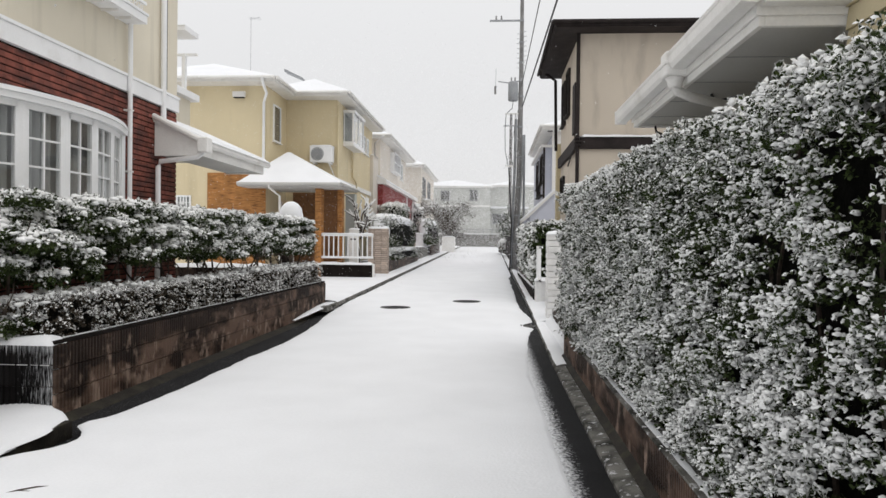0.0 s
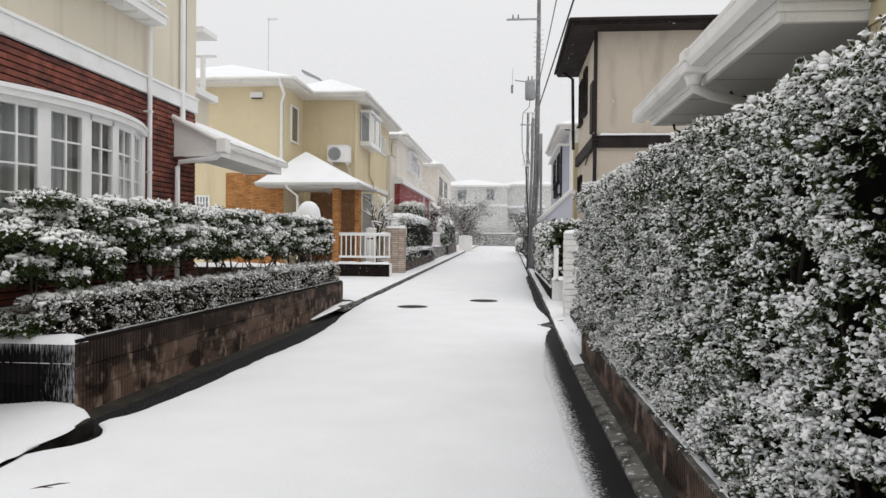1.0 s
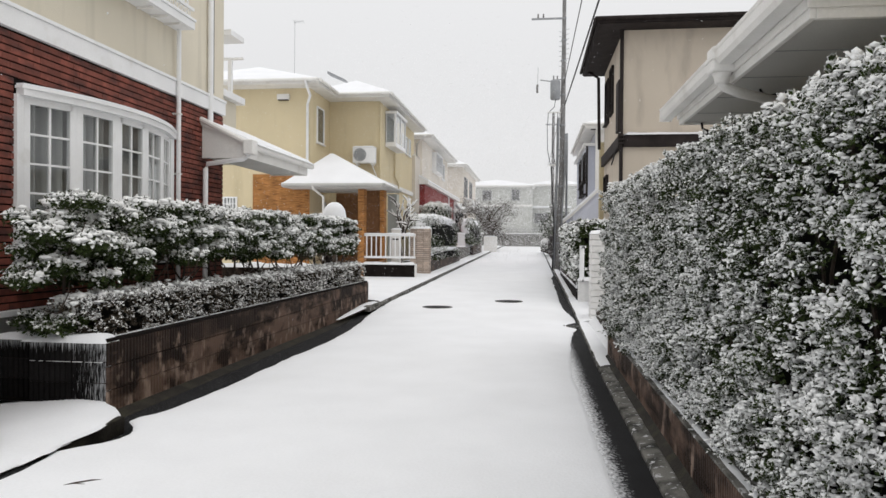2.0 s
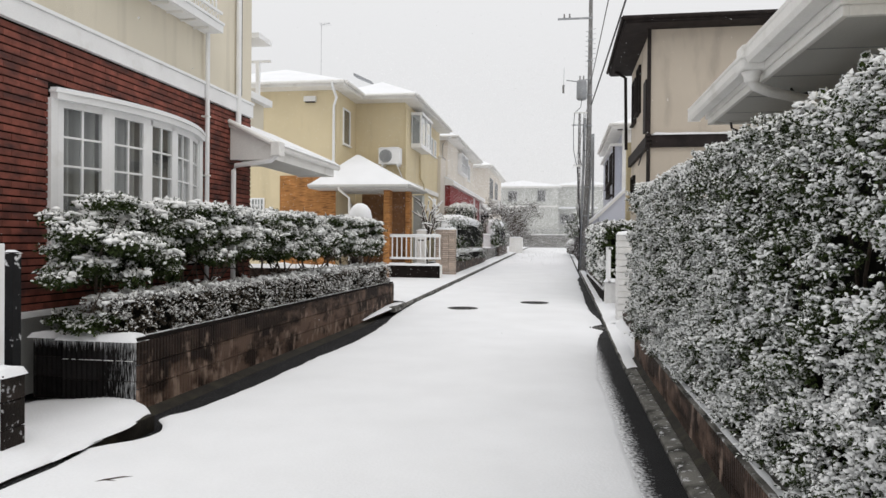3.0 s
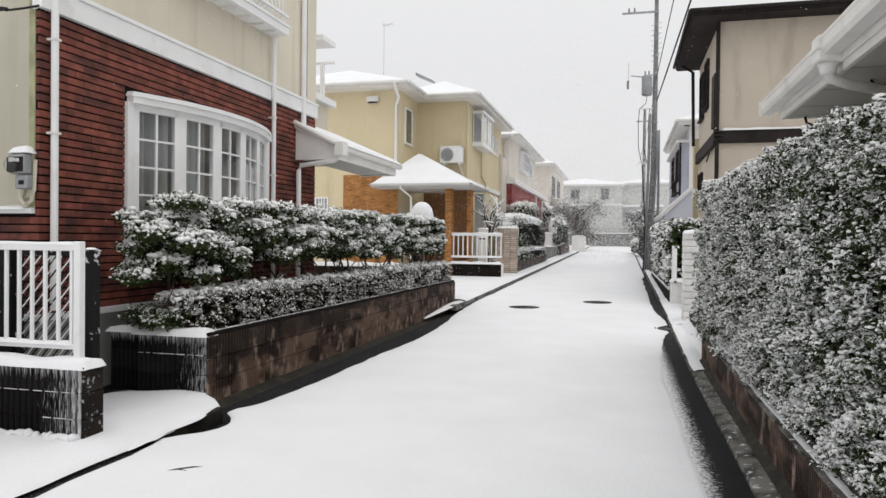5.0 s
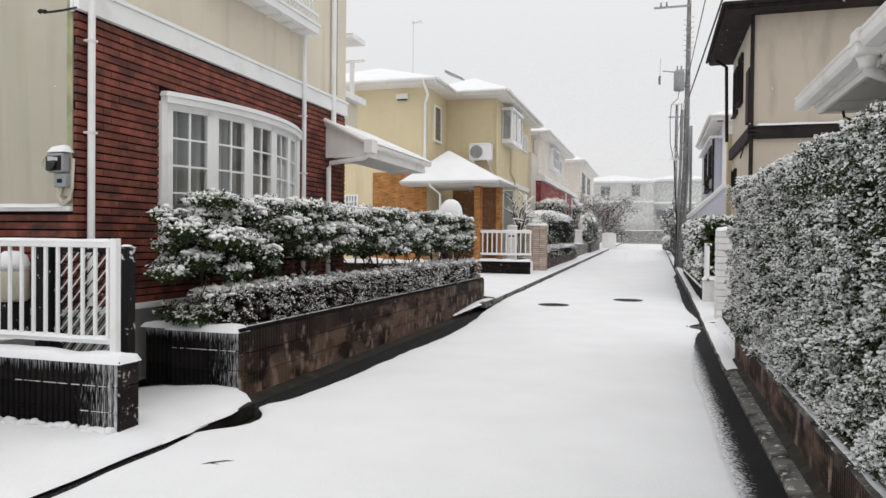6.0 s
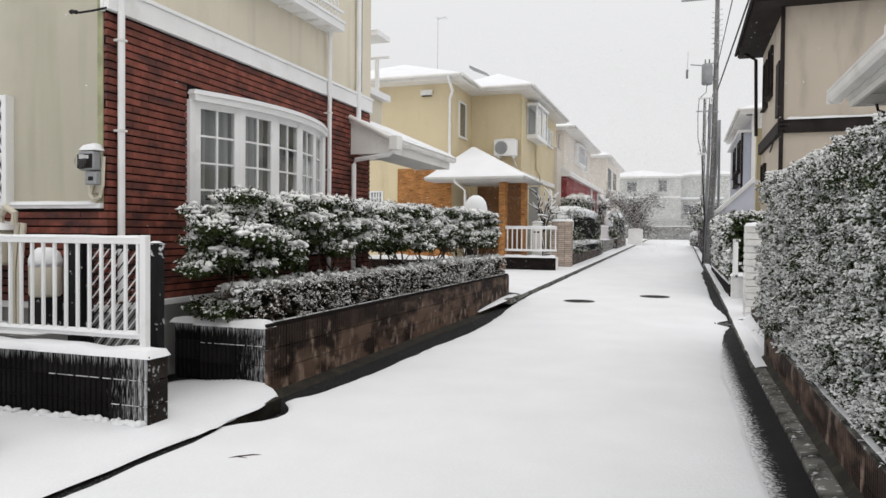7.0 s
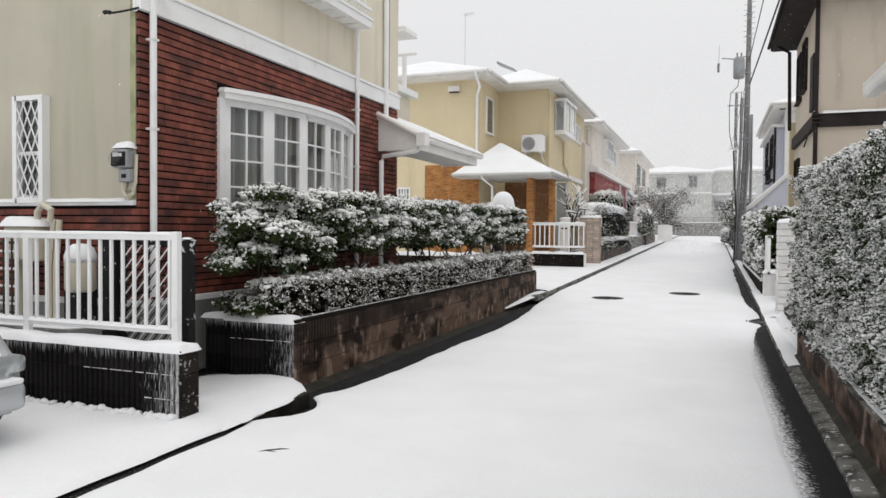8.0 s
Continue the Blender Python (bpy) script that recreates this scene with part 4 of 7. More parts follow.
def arc_slab(e0, e1, z0, z1, ends=0.0):
    ks = [5 * k / 20 for k in range(21)]
    outer = [arc(k, 5, e1) + Vector((0, 0, z0)) for k in ks]
    inner = [Vector((FX + 0.0, p.y, z0)) if e0 is None else arc(k, 5, e0) + Vector((0, 0, z0)) for k, p in zip(ks, outer)]
    if ends:
        outer = [Vector((FX + 0.001, WY0 - ends, z0)), Vector((FX + 0.09, WY0 - ends, z0))] + outer[1:-1] + [Vector((FX + 0.09, WY1 + ends, z0)), Vector((FX + 0.001, WY1 + ends, z0))]
        return prism(outer[::-1], (0, 0, z1 - z0))
    return prism((outer + inner[::-1])[::-1], (0, 0, z1 - z0))


part("cornice", arc_slab(None, 0.07, WZ1 + 0.05, WZ1 + 0.12, 0.07), WHITE, bow)
part("cornice_lip", arc_slab(None, 0.1, WZ1 + 0.12, WZ1 + 0.15, 0.09), WHITE, bow)
part("snow_cap", arc_slab(None, 0.085, WZ1 + 0.15, WZ1 + 0.175, 0.07), SNOW, bow)
part("bow_sill", arc_slab(None, 0.06, WZ0 - 0.1, WZ0, 0.1), WHITE, bow)
for k in range(5):
    a, b = arc(k), arc(k + 1)
    d = (b - a).normalized()
    n = Vector((d.y, -d.x, 0))
    L = (b - a).length

    def bar(u0, u1, w0, w1, z0, z1):
        o = [a + d * u + n * w + Vector((0, 0, z0)) for u, w in ((u0, w0), (u1, w0), (u1, w1), (u0, w1))]
        return prism(o, (0, 0, z1 - z0))

    sash = part("sash", bar(0.0, 0.085, -0.07, 0.0, WZ0, WZ1 + 0.06), WHITE, bow)
    part("stile", bar(L - 0.085, L, -0.07, 0.0, WZ0, WZ1 + 0.06), WHITE, sash)
    part("rail", bar(0.06, L - 0.06, -0.06, 0.0, WZ1 - 0.02, WZ1 + 0.06), WHITE, sash)
    part("rail", bar(0.06, L - 0.06, -0.06, 0.0, WZ0, WZ0 + 0.07), WHITE, sash)
    u0, u1, z0, z1 = 0.085, L - 0.085, WZ0 + 0.07, WZ1 - 0.02
    part("muntin", bar((u0 + u1) / 2 - 0.012, (u0 + u1) / 2 + 0.012, -0.045, -0.012, z0, z1), WHITE, sash)
    rows = 5
    for j in range(1, rows):
        z = z0 + (z1 - z0) * j / rows
        part("muntin", bar(u0, u1, -0.044, -0.013, z - 0.011, z + 0.011), WHITE, sash)
    for j in range(rows):
        for i in range(2):
            pa = part("pane", bar(u0 + (u1 - u0) * i / 2, u0 + (u1 - u0) * (i + 1) / 2, -0.034, -0.029, z0 + (z1 - z0) * j / rows, z0 + (z1 - z0) * (j + 1) / rows), GLASS, sash)
            pa.visible_shadow = False
# Curtains hang in folds just inside the bow.
vs, fs, cols = [], [], 120
for i in range(cols + 1):
    p = arc(5 * i / cols, 5, -0.19 + 0.075 * math.sin(i * 1.05) + 0.025 * math.sin(i * 0.43))
    vs += [(p.x, p.y, WZ0 - 0.05), (p.x, p.y, WZ1 + 0.03)]
fs = [(2 * i, 2 * i + 2, 2 * i + 3, 2 * i + 1) for i in range(cols)]
me = bpy.data.meshes.new("curtain")
me.from_pydata(vs, [], fs)
me.shade_smooth()
cur = link_mesh("curtain", me, CURTAIN)
tagged(cur, "sheer grey curtain hanging in folds behind the bow window", "curtain")

# Side wall: latticed window, electricity meter, cable hook.
sf = Face((0, C0, 0), (1, 0, 0), (0, -1, 0))
lw = part("lattice_window", sf.box(-7.06, -7.0, 0, 0.1, 1.86, 3.0), WHITE, h1, "narrow window behind a white diamond lattice")
part("frame", sf.box(-6.68, -6.62, 0, 0.1, 1.86, 3.0), WHITE, lw)
part("frame", sf.box(-7.02, -6.68, 0, 0.1, 2.95, 3.0), WHITE, lw)
part("frame", sf.box(-7.02, -6.68, 0, 0.1, 1.86, 1.91), WHITE, lw)
part("frame", sf.box(-7.02, -6.68, 0, 0.06, 2.37, 2.41), WHITE, lw)
part("backing", sf.box(-7.02, -6.68, 0.001, 0.012, 1.91, 2.95), ROOMDARK, lw)
pa = part("pane", sf.box(-7.02, -6.68, 0.02, 0.026, 1.91, 2.95), GLASS, lw)
pa.visible_shadow = False
for s in (1, -1):
    for k in range(-3, 5):
        zc = 1.91 + 0.25 * k
        za, zb = (zc, zc + 0.75) if s > 0 else (zc + 0.75, zc)
        p, q = [-7.02, za], [-6.68, zb]
        for e, o in ((p, q), (q, p)):
            for lim, sign in ((1.91, 1), (2.95, -1)):
                if (e[1] - lim) * sign < 0 and (o[1] - lim) * sign > 0:
                    t = (lim - e[1]) / (o[1] - e[1])
                    e[0], e[1] = e[0] + (o[0] - e[0]) * t, lim
        if min(p[1], q[1]) >= 1.9 and max(p[1], q[1]) <= 2.96 and abs(p[1] - q[1]) > 0.05:
            part("lattice_bar", tube([sf.p(p[0], 0.085, p[1]), sf.p(q[0], 0.085, q[1])], 0.008, 5), WHITE, lw)
snow_strip(-7.02, -6.68, C0 - 0.1, C0 - 0.01, 1.91, 0.04, lw, 0.05, 0.0)

mt = thing("electricity_meter", (-5.6, C0 - 0.1, 1.95), "grey electricity meter on a board, capped with snow", "meter")
part("board", box(-5.62, -5.45, C0 - 0.03, C0, 1.98, 2.42, 0.008), HEATER, mt)
part("case", box(-5.64, -5.44, C0 - 0.13, C0 - 0.03, 2.2, 2.39, 0.02), GREY, mt)
part("face_plate", box(-5.625, -5.46, C0 - 0.137, C0 - 0.128, 2.22, 2.36, 0.004), DARKTRIM, mt)
part("reading_strip", box(-5.6, -5.5, C0 - 0.142, C0 - 0.136, 2.31, 2.345), WHITE, mt)
dial = lathe(0, 0, [(0.075, 0), (0.075, 0.03), (0.055, 0.045), (0.01, 0.045)], 20)
dial.transform(Matrix.Translation((-5.58, C0 - 0.13, 2.285)) @ Matrix.Rotation(radians(90), 4, "X"))
part("dial", dial, GLASS, mt)
part("terminal_box", box(-5.575, -5.43, C0 - 0.11, C0 - 0.03, 2.06, 2.19, 0.012), GREY, mt)
part("terminal_screw", box(-5.53, -5.47, C0 - 0.116, C0 - 0.108, 2.1, 2.14, 0.004), DARKTRIM, mt)
snow_strip(-5.63, -5.43, C0 - 0.13, C0, 2.41, 0.075, mt, 0.03, 0.0)
for dx in (0.0, 0.022):
    part("cable", tube([(-5.55 + dx, C0 - 0.05, 2.07), (-5.57 + dx, C0 - 0.06, 1.97), (-5.52 + dx, C0 - 0.065, 1.915 - dx), (-5.45 + dx, C0 - 0.06, 1.94), (-5.425 + dx / 2, C0 - 0.04, 2.05), (-5.42 + dx / 2, C0 - 0.03, 2.34)], 0.012, 6), HEATER, mt)
hk = thing("cable_hook", (-5.6, C0 - 0.1, 3.75), "black cable hook on the stucco wall", "hook")
part("arm", tube([(-5.38, C0 - 0.02, 3.8), (-5.48, C0 - 0.1, 3.755), (-5.6, C0 - 0.14, 3.735), (-5.68, C0 - 0.14, 3.745)], 0.011, 6), RUBBER, hk)
part("insulator", tube([(-5.64, C0 - 0.14, 3.742), (-5.7, C0 - 0.14, 3.755), (-5.72, C0 - 0.14, 3.745)], 0.021, 8), RUBBER, hk)

# Entrance canopy.
can = thing("entrance_canopy", (-5.0, 12.6, 3.0), "white shed canopy with snow-topped gutter beside the brick front", "canopy")
CX, CY0, CY1 = -4.62, 11.03, 14.1
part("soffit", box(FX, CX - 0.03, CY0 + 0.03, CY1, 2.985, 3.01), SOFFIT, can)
part("front_fascia", box(CX - 0.03, CX, CY0, CY1, 2.96, 3.15, 0.005), OFFWHITE, can)
part("gable_board", prism([(FX, CY0, 2.96), (CX - 0.03, CY0, 2.96), (CX - 0.03, CY0, 3.17), (FX, CY0, 3.52)], (0, 0.03, 0)), OFFWHITE, can)
part("gable_board", prism([(FX, CY1, 2.96), (CX - 0.03, CY1, 2.96), (CX - 0.03, CY1, 3.17), (FX, CY1, 3.52)], (0, -0.03, 0)), OFFWHITE, can)
part("roof", prism([(FX - 0.6, CY0 - 0.05, 3.74), (CX + 0.03, CY0 - 0.05, 3.16), (CX + 0.03, CY0 - 0.05, 3.2), (FX - 0.6, CY0 - 0.05, 3.8)], (0, CY1 - CY0 + 0.1, 0)), OFFWHITE, can)
part("roof_snow", prism([(FX - 0.6, CY0 - 0.06, 3.8), (CX + 0.05, CY0 - 0.06, 3.2), (CX + 0.02, CY0 - 0.03, 3.27), (FX - 0.6, CY0 - 0.03, 3.88)], (0, CY1 - CY0 + 0.1, 0)), SNOW, can)
part("verge_trim", tube([(FX, CY0 - 0.06, 3.59), (CX, CY0 - 0.06, 3.2)], 0.045, 8), OFFWHITE, can)
part("gutter", tube([(CX + 0.07, CY0 - 0.1, 3.15), (CX + 0.07, CY1 + 0.05, 3.15)], 0.06, 8), OFFWHITE, can)
part("gutter_box", box(CX - 0.02, CX + 0.15, CY0 - 0.16, CY0 + 0.06, 3.0, 3.24, 0.02), OFFWHITE, can)
snow_strip(CX + 0.01, CX + 0.13, CY0, CY1, 3.19, 0.05, can, 0.06)
rails([(CX + 0.06, CY0 - 0.06, 3.02), (CX - 0.05, CY0 - 0.06, 2.93), (FX + 0.12, CY0 - 0.06, 2.86), (FX + 0.09, CY0 - 0.06, 2.78), (FX + 0.09, CY0 - 0.06, 0.9)], 0.04, can, WHITE)

wing = thing("house_wing", (-9, 13.6, 0), "set-back cream wing with a white balcony ledge", "house")
part("wall", box(-12.5, -6.6, 11.83, 15.1, 3.3, 4.65), CREAM, wing)
part("lower_wall", box(-12.5, -8.6, 11.83, 15.1, 0, 3.3), CREAM, wing)
part("ledge", box(-12.5, -6.45, 11.83, 15.25, 4.65, 4.8, 0.01), WHITE, wing)
snow_strip(-12.4, -6.46, 11.85, 15.2, 4.8, 0.09, wing, 0.3)
part("post", box(-6.64, -6.56, 14.75, 14.83, 4.85, 5.6), WHITE, wing)
part("cross_bar", box(-6.9, -6.3, 14.76, 14.81, 5.55, 5.6), WHITE, wing)
part("eave", box(-12.5, -6.5, 14.6, 15.3, 6.05, 6.17, 0.01), WHITE, wing)
part("rear_wall", box(-12.5, -6.9, 13.6, 15.1, 4.8, 6.05), CREAM, wing)
snow_strip(-12.4, -6.52, 14.6, 15.3, 6.17, 0.1, wing, 0.3)


# ---- front fence, gate, yard things ----
fen = thing("white_fence", (-5.6, 4.65, 0.6), "white metal bar fence on the block wall, snow on its rails", "fence")
FY = 4.68
part("top_rail", box(-7.5, -4.12, FY - 0.02, FY + 0.02, 1.5, 1.56, 0.006), WHITE, fen)
part("bottom_rail", box(-7.5, -4.12, FY - 0.02, FY + 0.02, 0.725, 0.77, 0.006), WHITE, fen)
part("end_post", box(-4.16, -4.1, FY - 0.03, FY + 0.03, 0.61, 1.575, 0.006), WHITE, fen)
for x in (-5.82, -7.45):
    part("post", box(x - 0.035, x + 0.035, FY - 0.025, FY + 0.025, 0.61, 1.5, 0.006), WHITE, fen)
for k in range(26):
    if k != 13:
        x = -4.2 - 0.1257 * k
        part("bar", box(x - 0.013, x + 0.013, FY - 0.012, FY + 0.012, 0.77, 1.5, 0.003), WHITE, fen)
snow_strip(-7.5, -4.14, FY - 0.02, FY + 0.02, 1.56, 0.02, fen, 0.06, 0.004)
snow_strip(-7.5, -4.16, FY - 0.025, FY + 0.025, 0.77, 0.035, fen, 0.06, 0.006)

gate = thing("lattice_gate", (-5.0, 5.3, 0.1), "black metal gate leaf with white diagonal slats", "gate")
GY = 5.34
for x in (-5.36, -4.72):
    part("stile", box(x - 0.03, x + 0.03, GY - 0.02, GY + 0.02, 0.1, 1.5, 0.004), BLACK, gate)
for z in (0.14, 1.46):
    part("rail", box(-5.36, -4.72, GY - 0.018, GY + 0.018, z - 0.02, z + 0.02), BLACK, gate)
for k in range(-11, 22):
    z0 = 0.16 + 0.062 * k
    x0, x1, za, zb = -5.33, -4.75, z0, z0 + 0.64
    if za < 0.16:
        x0, za = x0 + (0.16 - za) / 1.1, 0.16
    if zb > 1.44:
        x1, zb = x1 - (zb - 1.44) / 1.1, 1.44
    if x1 - x0 > 0.06:
        part("slat", tube([(x0, GY, za), (x1, GY, zb)], 0.008, 4), WHITE if k % 2 else BLACK, gate)
for x, y, r in ((-4.59, 5.34, 0.058), (-5.5, 5.34, 0.085)):
    gp_ = thing("gate_post", (x, y, 0.05), "black gate post speckled and capped with snow", "post", "gate posts")
    part("post", box(x - r, x + r, y - 0.05, y + 0.05, 0.05, 1.5, 0.006), BLACK, gp_)
    snow_strip(x - r, x + r, y - 0.05, y + 0.05, 1.5, 0.03, gp_, 0.04, 0.004)
    if x > -5:
        part("latch", box(x - r - 0.05, x - r, y - 0.06, y + 0.0, 1.02, 1.14, 0.006), BLACK, gp_)

tank = thing("water_tank", (-6.0, 5.45, 0.8), "ivory enamel tank against the wall with a snow cap", "tank")
part("body", lathe(-6.0, 5.42, [(0.13, 0.95), (0.15, 0.98), (0.15, 1.24), (0.13, 1.33), (0.07, 1.37), (0.01, 1.38)], 20), HEATER, tank, smooth=True)
part("snow_cap", lathe(-6.0, 5.42, [(0.152, 1.25), (0.155, 1.31), (0.13, 1.39), (0.07, 1.435), (0.01, 1.44)], 20), SNOW, tank, "rounded snow", smooth=True)
part("stand", box(-6.12, -5.88, 5.32, 5.52, 0.6, 0.95, 0.01), BLACK, tank)
hv = thing("water_heater", (-6.75, 5.45, 0.6), "wall-hung water heater wrapped in snow with lagged pipes", "water heater")
part("case", box(-6.95, -6.5, 5.3, 5.66, 1.25, 1.62, 0.03), HEATER, hv)
snow_strip(-6.97, -6.48, 5.28, 5.66, 1.62, 0.1, hv, 0.06)
for x in (-6.85, -6.72, -6.42, -6.34):
    part("pipe", tube([(x, 5.42, 0.65), (x, 5.42, 1.2), (x + 0.02, 5.45, 1.68)], 0.03, 8), HEATER, hv)
part("pipe_bend", tube([(-6.42, 5.42, 1.66), (-6.4, 5.42, 1.78), (-6.52, 5.42, 1.84), (-6.62, 5.44, 1.76), (-6.64, 5.46, 1.62)], 0.035, 8), HEATER, hv)
yard = thing("wire_trellis", (-7.0, 5.25, 0.6), "snow-crusted wire trellis beside the heater", "trellis")
for k in range(9):
    part("wire", tube([(-7.7 + 0.12 * k, 5.24, 0.65), (-7.7 + 0.12 * k, 5.24, 1.5)], 0.012, 5), BARK, yard)
for k in range(9):
    part("wire", tube([(-7.75, 5.25, 0.72 + 0.09 * k), (-6.7, 5.25, 0.72 + 0.09 * k)], 0.014, 5), SNOW if k % 2 else BARK, yard)
yg = thing("raised_yard", (-6.5, 5.5, 0), "raised yard behind the low wall under snow", "yard", kind="structure")
part("fill", box(-12, -5.0, 4.72, 5.72, 0.0, 0.1), SOIL, yg)
part("plinth", box(-12, -5.72, 5.05, 5.7, 0.1, 0.62), FOUNDATION, yg)
snow_strip(-8.2, -5.72, 5.05, 5.68, 0.62, 0.05, yg, 0.15, 0.0)
part("vent", box(-6.32, -6.05, 5.03, 5.05, 0.34, 0.5), BLACK, yg)


def car(name, at, rz, label):
    """A hatchback, nose along +x from the origin at its front bumper's foot; drawn from body sections, with snow on its upper faces."""
    c = thing(name, at, label, "car")
    c.rotation_euler = (0, 0, rz)
    prof = [(0.0, 0.34, 0.52), (0.06, 0.27, 0.72), (0.35, 0.24, 0.86), (1.0, 0.24, 0.96), (1.15, 0.24, 1.0), (1.75, 0.24, 1.42), (2.6, 0.24, 1.5), (3.4, 0.24, 1.42), (3.75, 0.26, 1.05), (3.9, 0.34, 0.8)]
    half = [0.5, 0.68, 0.79, 0.83, 0.83, 0.83, 0.83, 0.82, 0.78, 0.6]

    def skin(lo, hi, shrink, lift=0.0):
        b = bmesh.new()
        rows = []
        for (x, z0, z1), h in zip(prof, half):
            zt = min(z1, 1.02)
            a = lo(x, z0, z1, zt)
            ring = []
            for y, z in ((-h * 0.9, z0), (-h, z0 + 0.12), (-h, (z0 + zt) / 2 + 0.1), (-h * 0.94, zt - 0.06), (-h * (0.72 if z1 > 1.1 else 0.8), z1 - 0.03), (0, z1 + 0.02), (h * (0.72 if z1 > 1.1 else 0.8), z1 - 0.03), (h * 0.94, zt - 0.06), (h, (z0 + zt) / 2 + 0.1), (h, z0 + 0.12), (h * 0.9, z0)):
                ring.append(b.verts.new((-x, y * shrink, z + lift)))
            rows.append(ring)
        for q, w in zip(rows, rows[1:]):
            for k in range(len(q) - 1):
                b.faces.new((q[k], q[k + 1], w[k + 1], w[k]))
        b.faces.new(rows[0]), b.faces.new(rows[-1][::-1])
        for q, w in zip(rows, rows[1:]):
            b.faces.new((q[0], w[0], w[-1], q[-1]))
        return b

    def put(nm, b, m, parent=c, lab="", sm=True):
        me = bpy.data.meshes.new(nm)
        bmesh.ops.recalc_face_normals(b, faces=b.faces)
        b.to_mesh(me)
        b.free()
        if sm:
            me.shade_smooth()
        me.materials.append(m)
        ob = new(nm, me)
        ob.parent = parent
        if lab:
            ob["label"] = lab
        return ob

    b = skin(lambda *a: a, None, 1.0)
    bmesh.ops.subdivide_edges(b, edges=b.edges[:], cuts=1, smooth=0.6, use_grid_fill=True)
    put("body", b, SILVER)
    b = bmesh.new()
    rows = []
    for (x, z0, z1), h in zip(prof, half):
        e = h * (0.7 if z1 > 1.1 else 0.82)
        rows.append([b.verts.new((-x, y, z1 + dz)) for y, dz in ((-e - 0.05, -0.14), (-e * 0.9, 0.03), (-e * 0.45, 0.075), (0, 0.085), (e * 0.45, 0.075), (e * 0.9, 0.03), (e + 0.05, -0.14))])
    for q, w in zip(rows, rows[1:]):
        for k in range(6):
            b.faces.new((q[k], q[k + 1], w[k + 1], w[k]))
    put("snow_cover", b, SNOW, lab="thick snow lying over bonnet and roof")
    put("bumper", box(-0.16, 0.05, -0.66, 0.66, 0.3, 0.5, 0.05), SILVER)
    put("bumper_snow", box(-0.1, 0.062, -0.62, 0.62, 0.49, 0.53, 0.015), SNOW)
    put("grille", box(-0.03, 0.055, -0.3, 0.3, 0.37, 0.44, 0.01), RUBBER)
    for y in (-0.55, 0.55):
        put("headlight", box(-0.2, 0.015, y - 0.13, y + 0.13, 0.56, 0.68, 0.03), GLASS, lab="clear headlight")
    for x in (-0.72, -3.15):
        for y in (-0.78, 0.78):
            t = lathe(0, 0, [(0.2, -0.09), (0.29, -0.09), (0.31, -0.05), (0.31, 0.05), (0.29, 0.09), (0.2, 0.09)], 24)
            t.transform(Matrix.Translation((x, y, 0.31)) @ Matrix.Rotation(radians(90), 4, "X"))
            w = put("wheel", t, RUBBER, lab="black tyre")
            t = lathe(0, 0, [(0.2, -0.085), (0.18, -0.1), (0.05, -0.07), (0.05, 0.07), (0.18, 0.1), (0.2, 0.085)], 24)
            t.transform(Matrix.Translation((x, y, 0.31)) @ Matrix.Rotation(radians(90), 4, "X"))
            put("rim", t, GREY, w)
    return c


car("parked_car", (-4.5, 2.92, 0.03), 0.0, "silver parked car buried under snow beside the low wall")
car("parked_car", (1.42, 16.95, 0.06), radians(180), "silver parked car heavy with snow behind the gate post")


# ---- yellow house ----
h2 = thing("yellow_house", (-8.5, 26, 0), "two-storey yellow stucco house with orange brick and snowy hipped roof", "house")
part("near_block", box(-13, -7.4, 22.8, 32.5, 0, 6.7), YELLOW, h2)
part("street_block", box(-7.4, -5.55, 25.1, 32.5, 0, 6.7), YELLOW, h2)
hip_roof(h2, -13.5, -6.9, 22.1, 33.0, 6.7, 1.15, OFFWHITE, OFFWHITE, 0.15, 0.1)
hip_roof(h2, -8.2, -5.02, 24.3, 32.4, 6.688, 0.7, OFFWHITE, OFFWHITE, 0.15, 0.1)
nf = Face((0, 22.8, 0), (1, 0, 0), (0, -1, 0))
ob = part("brick_facing", nf.box(-9.35, -7.4, 0, 0.03, 0.1, 3.85), ORANGE, h2, "orange brick facing")
for k in range(44):
    z = 0.6 + 0.0735 * k
    part("brick_course", nf.box(-9.35, -7.38, 0.03, 0.038, z, z + 0.06), ORANGE, ob)
vent = part("vent_hood", nf.box(-8.5, -8.08, 0, 0.14, 6.32, 6.5, None, 0.01), OFFWHITE, h2)
part("grille", nf.box(-8.46, -8.12, 0.03, 0.12, 6.29, 6.32), DARKTRIM, vent)
rails([(-7.3, 22.0, 6.78), (-7.28, 22.1, 6.6), (-7.3, 22.5, 6.4), (-7.46, 22.72, 6.15), (-7.46, 22.72, 3.6)], 0.045, h2, WHITE)
lwin = house_window(nf, -10.35, -9.95, 2.5, 3.05, h2, WHITE, 3, 3, 0.06)
ef = Face((-7.4, 0, 0), (0, 1, 0), (1, 0, 0))
house_window(ef, 23.55, 24.25, 5.05, 6.2, h2, WHITE, 0, 1, 0.05, curtain=False)
mf = Face((0, 25.1, 0), (1, 0, 0), (0, -1, 0))
wf = Face((-5.55, 0, 0), (0, 1, 0), (1, 0, 0))
bay = part("bay_window", wf.box(26.1, 28.2, 0, 0.4, 5.2, 5.36, None, 0.01), WHITE, h2, "white box bay window")
part("bay_roof", wf.box(26.05, 28.25, 0, 0.45, 6.42, 6.52, None, 0.01), WHITE, bay)
for u in (26.1, 28.14, 27.12):
    part("bay_post", wf.box(u, u + 0.06, 0.34, 0.4, 5.36, 6.42), WHITE, bay)
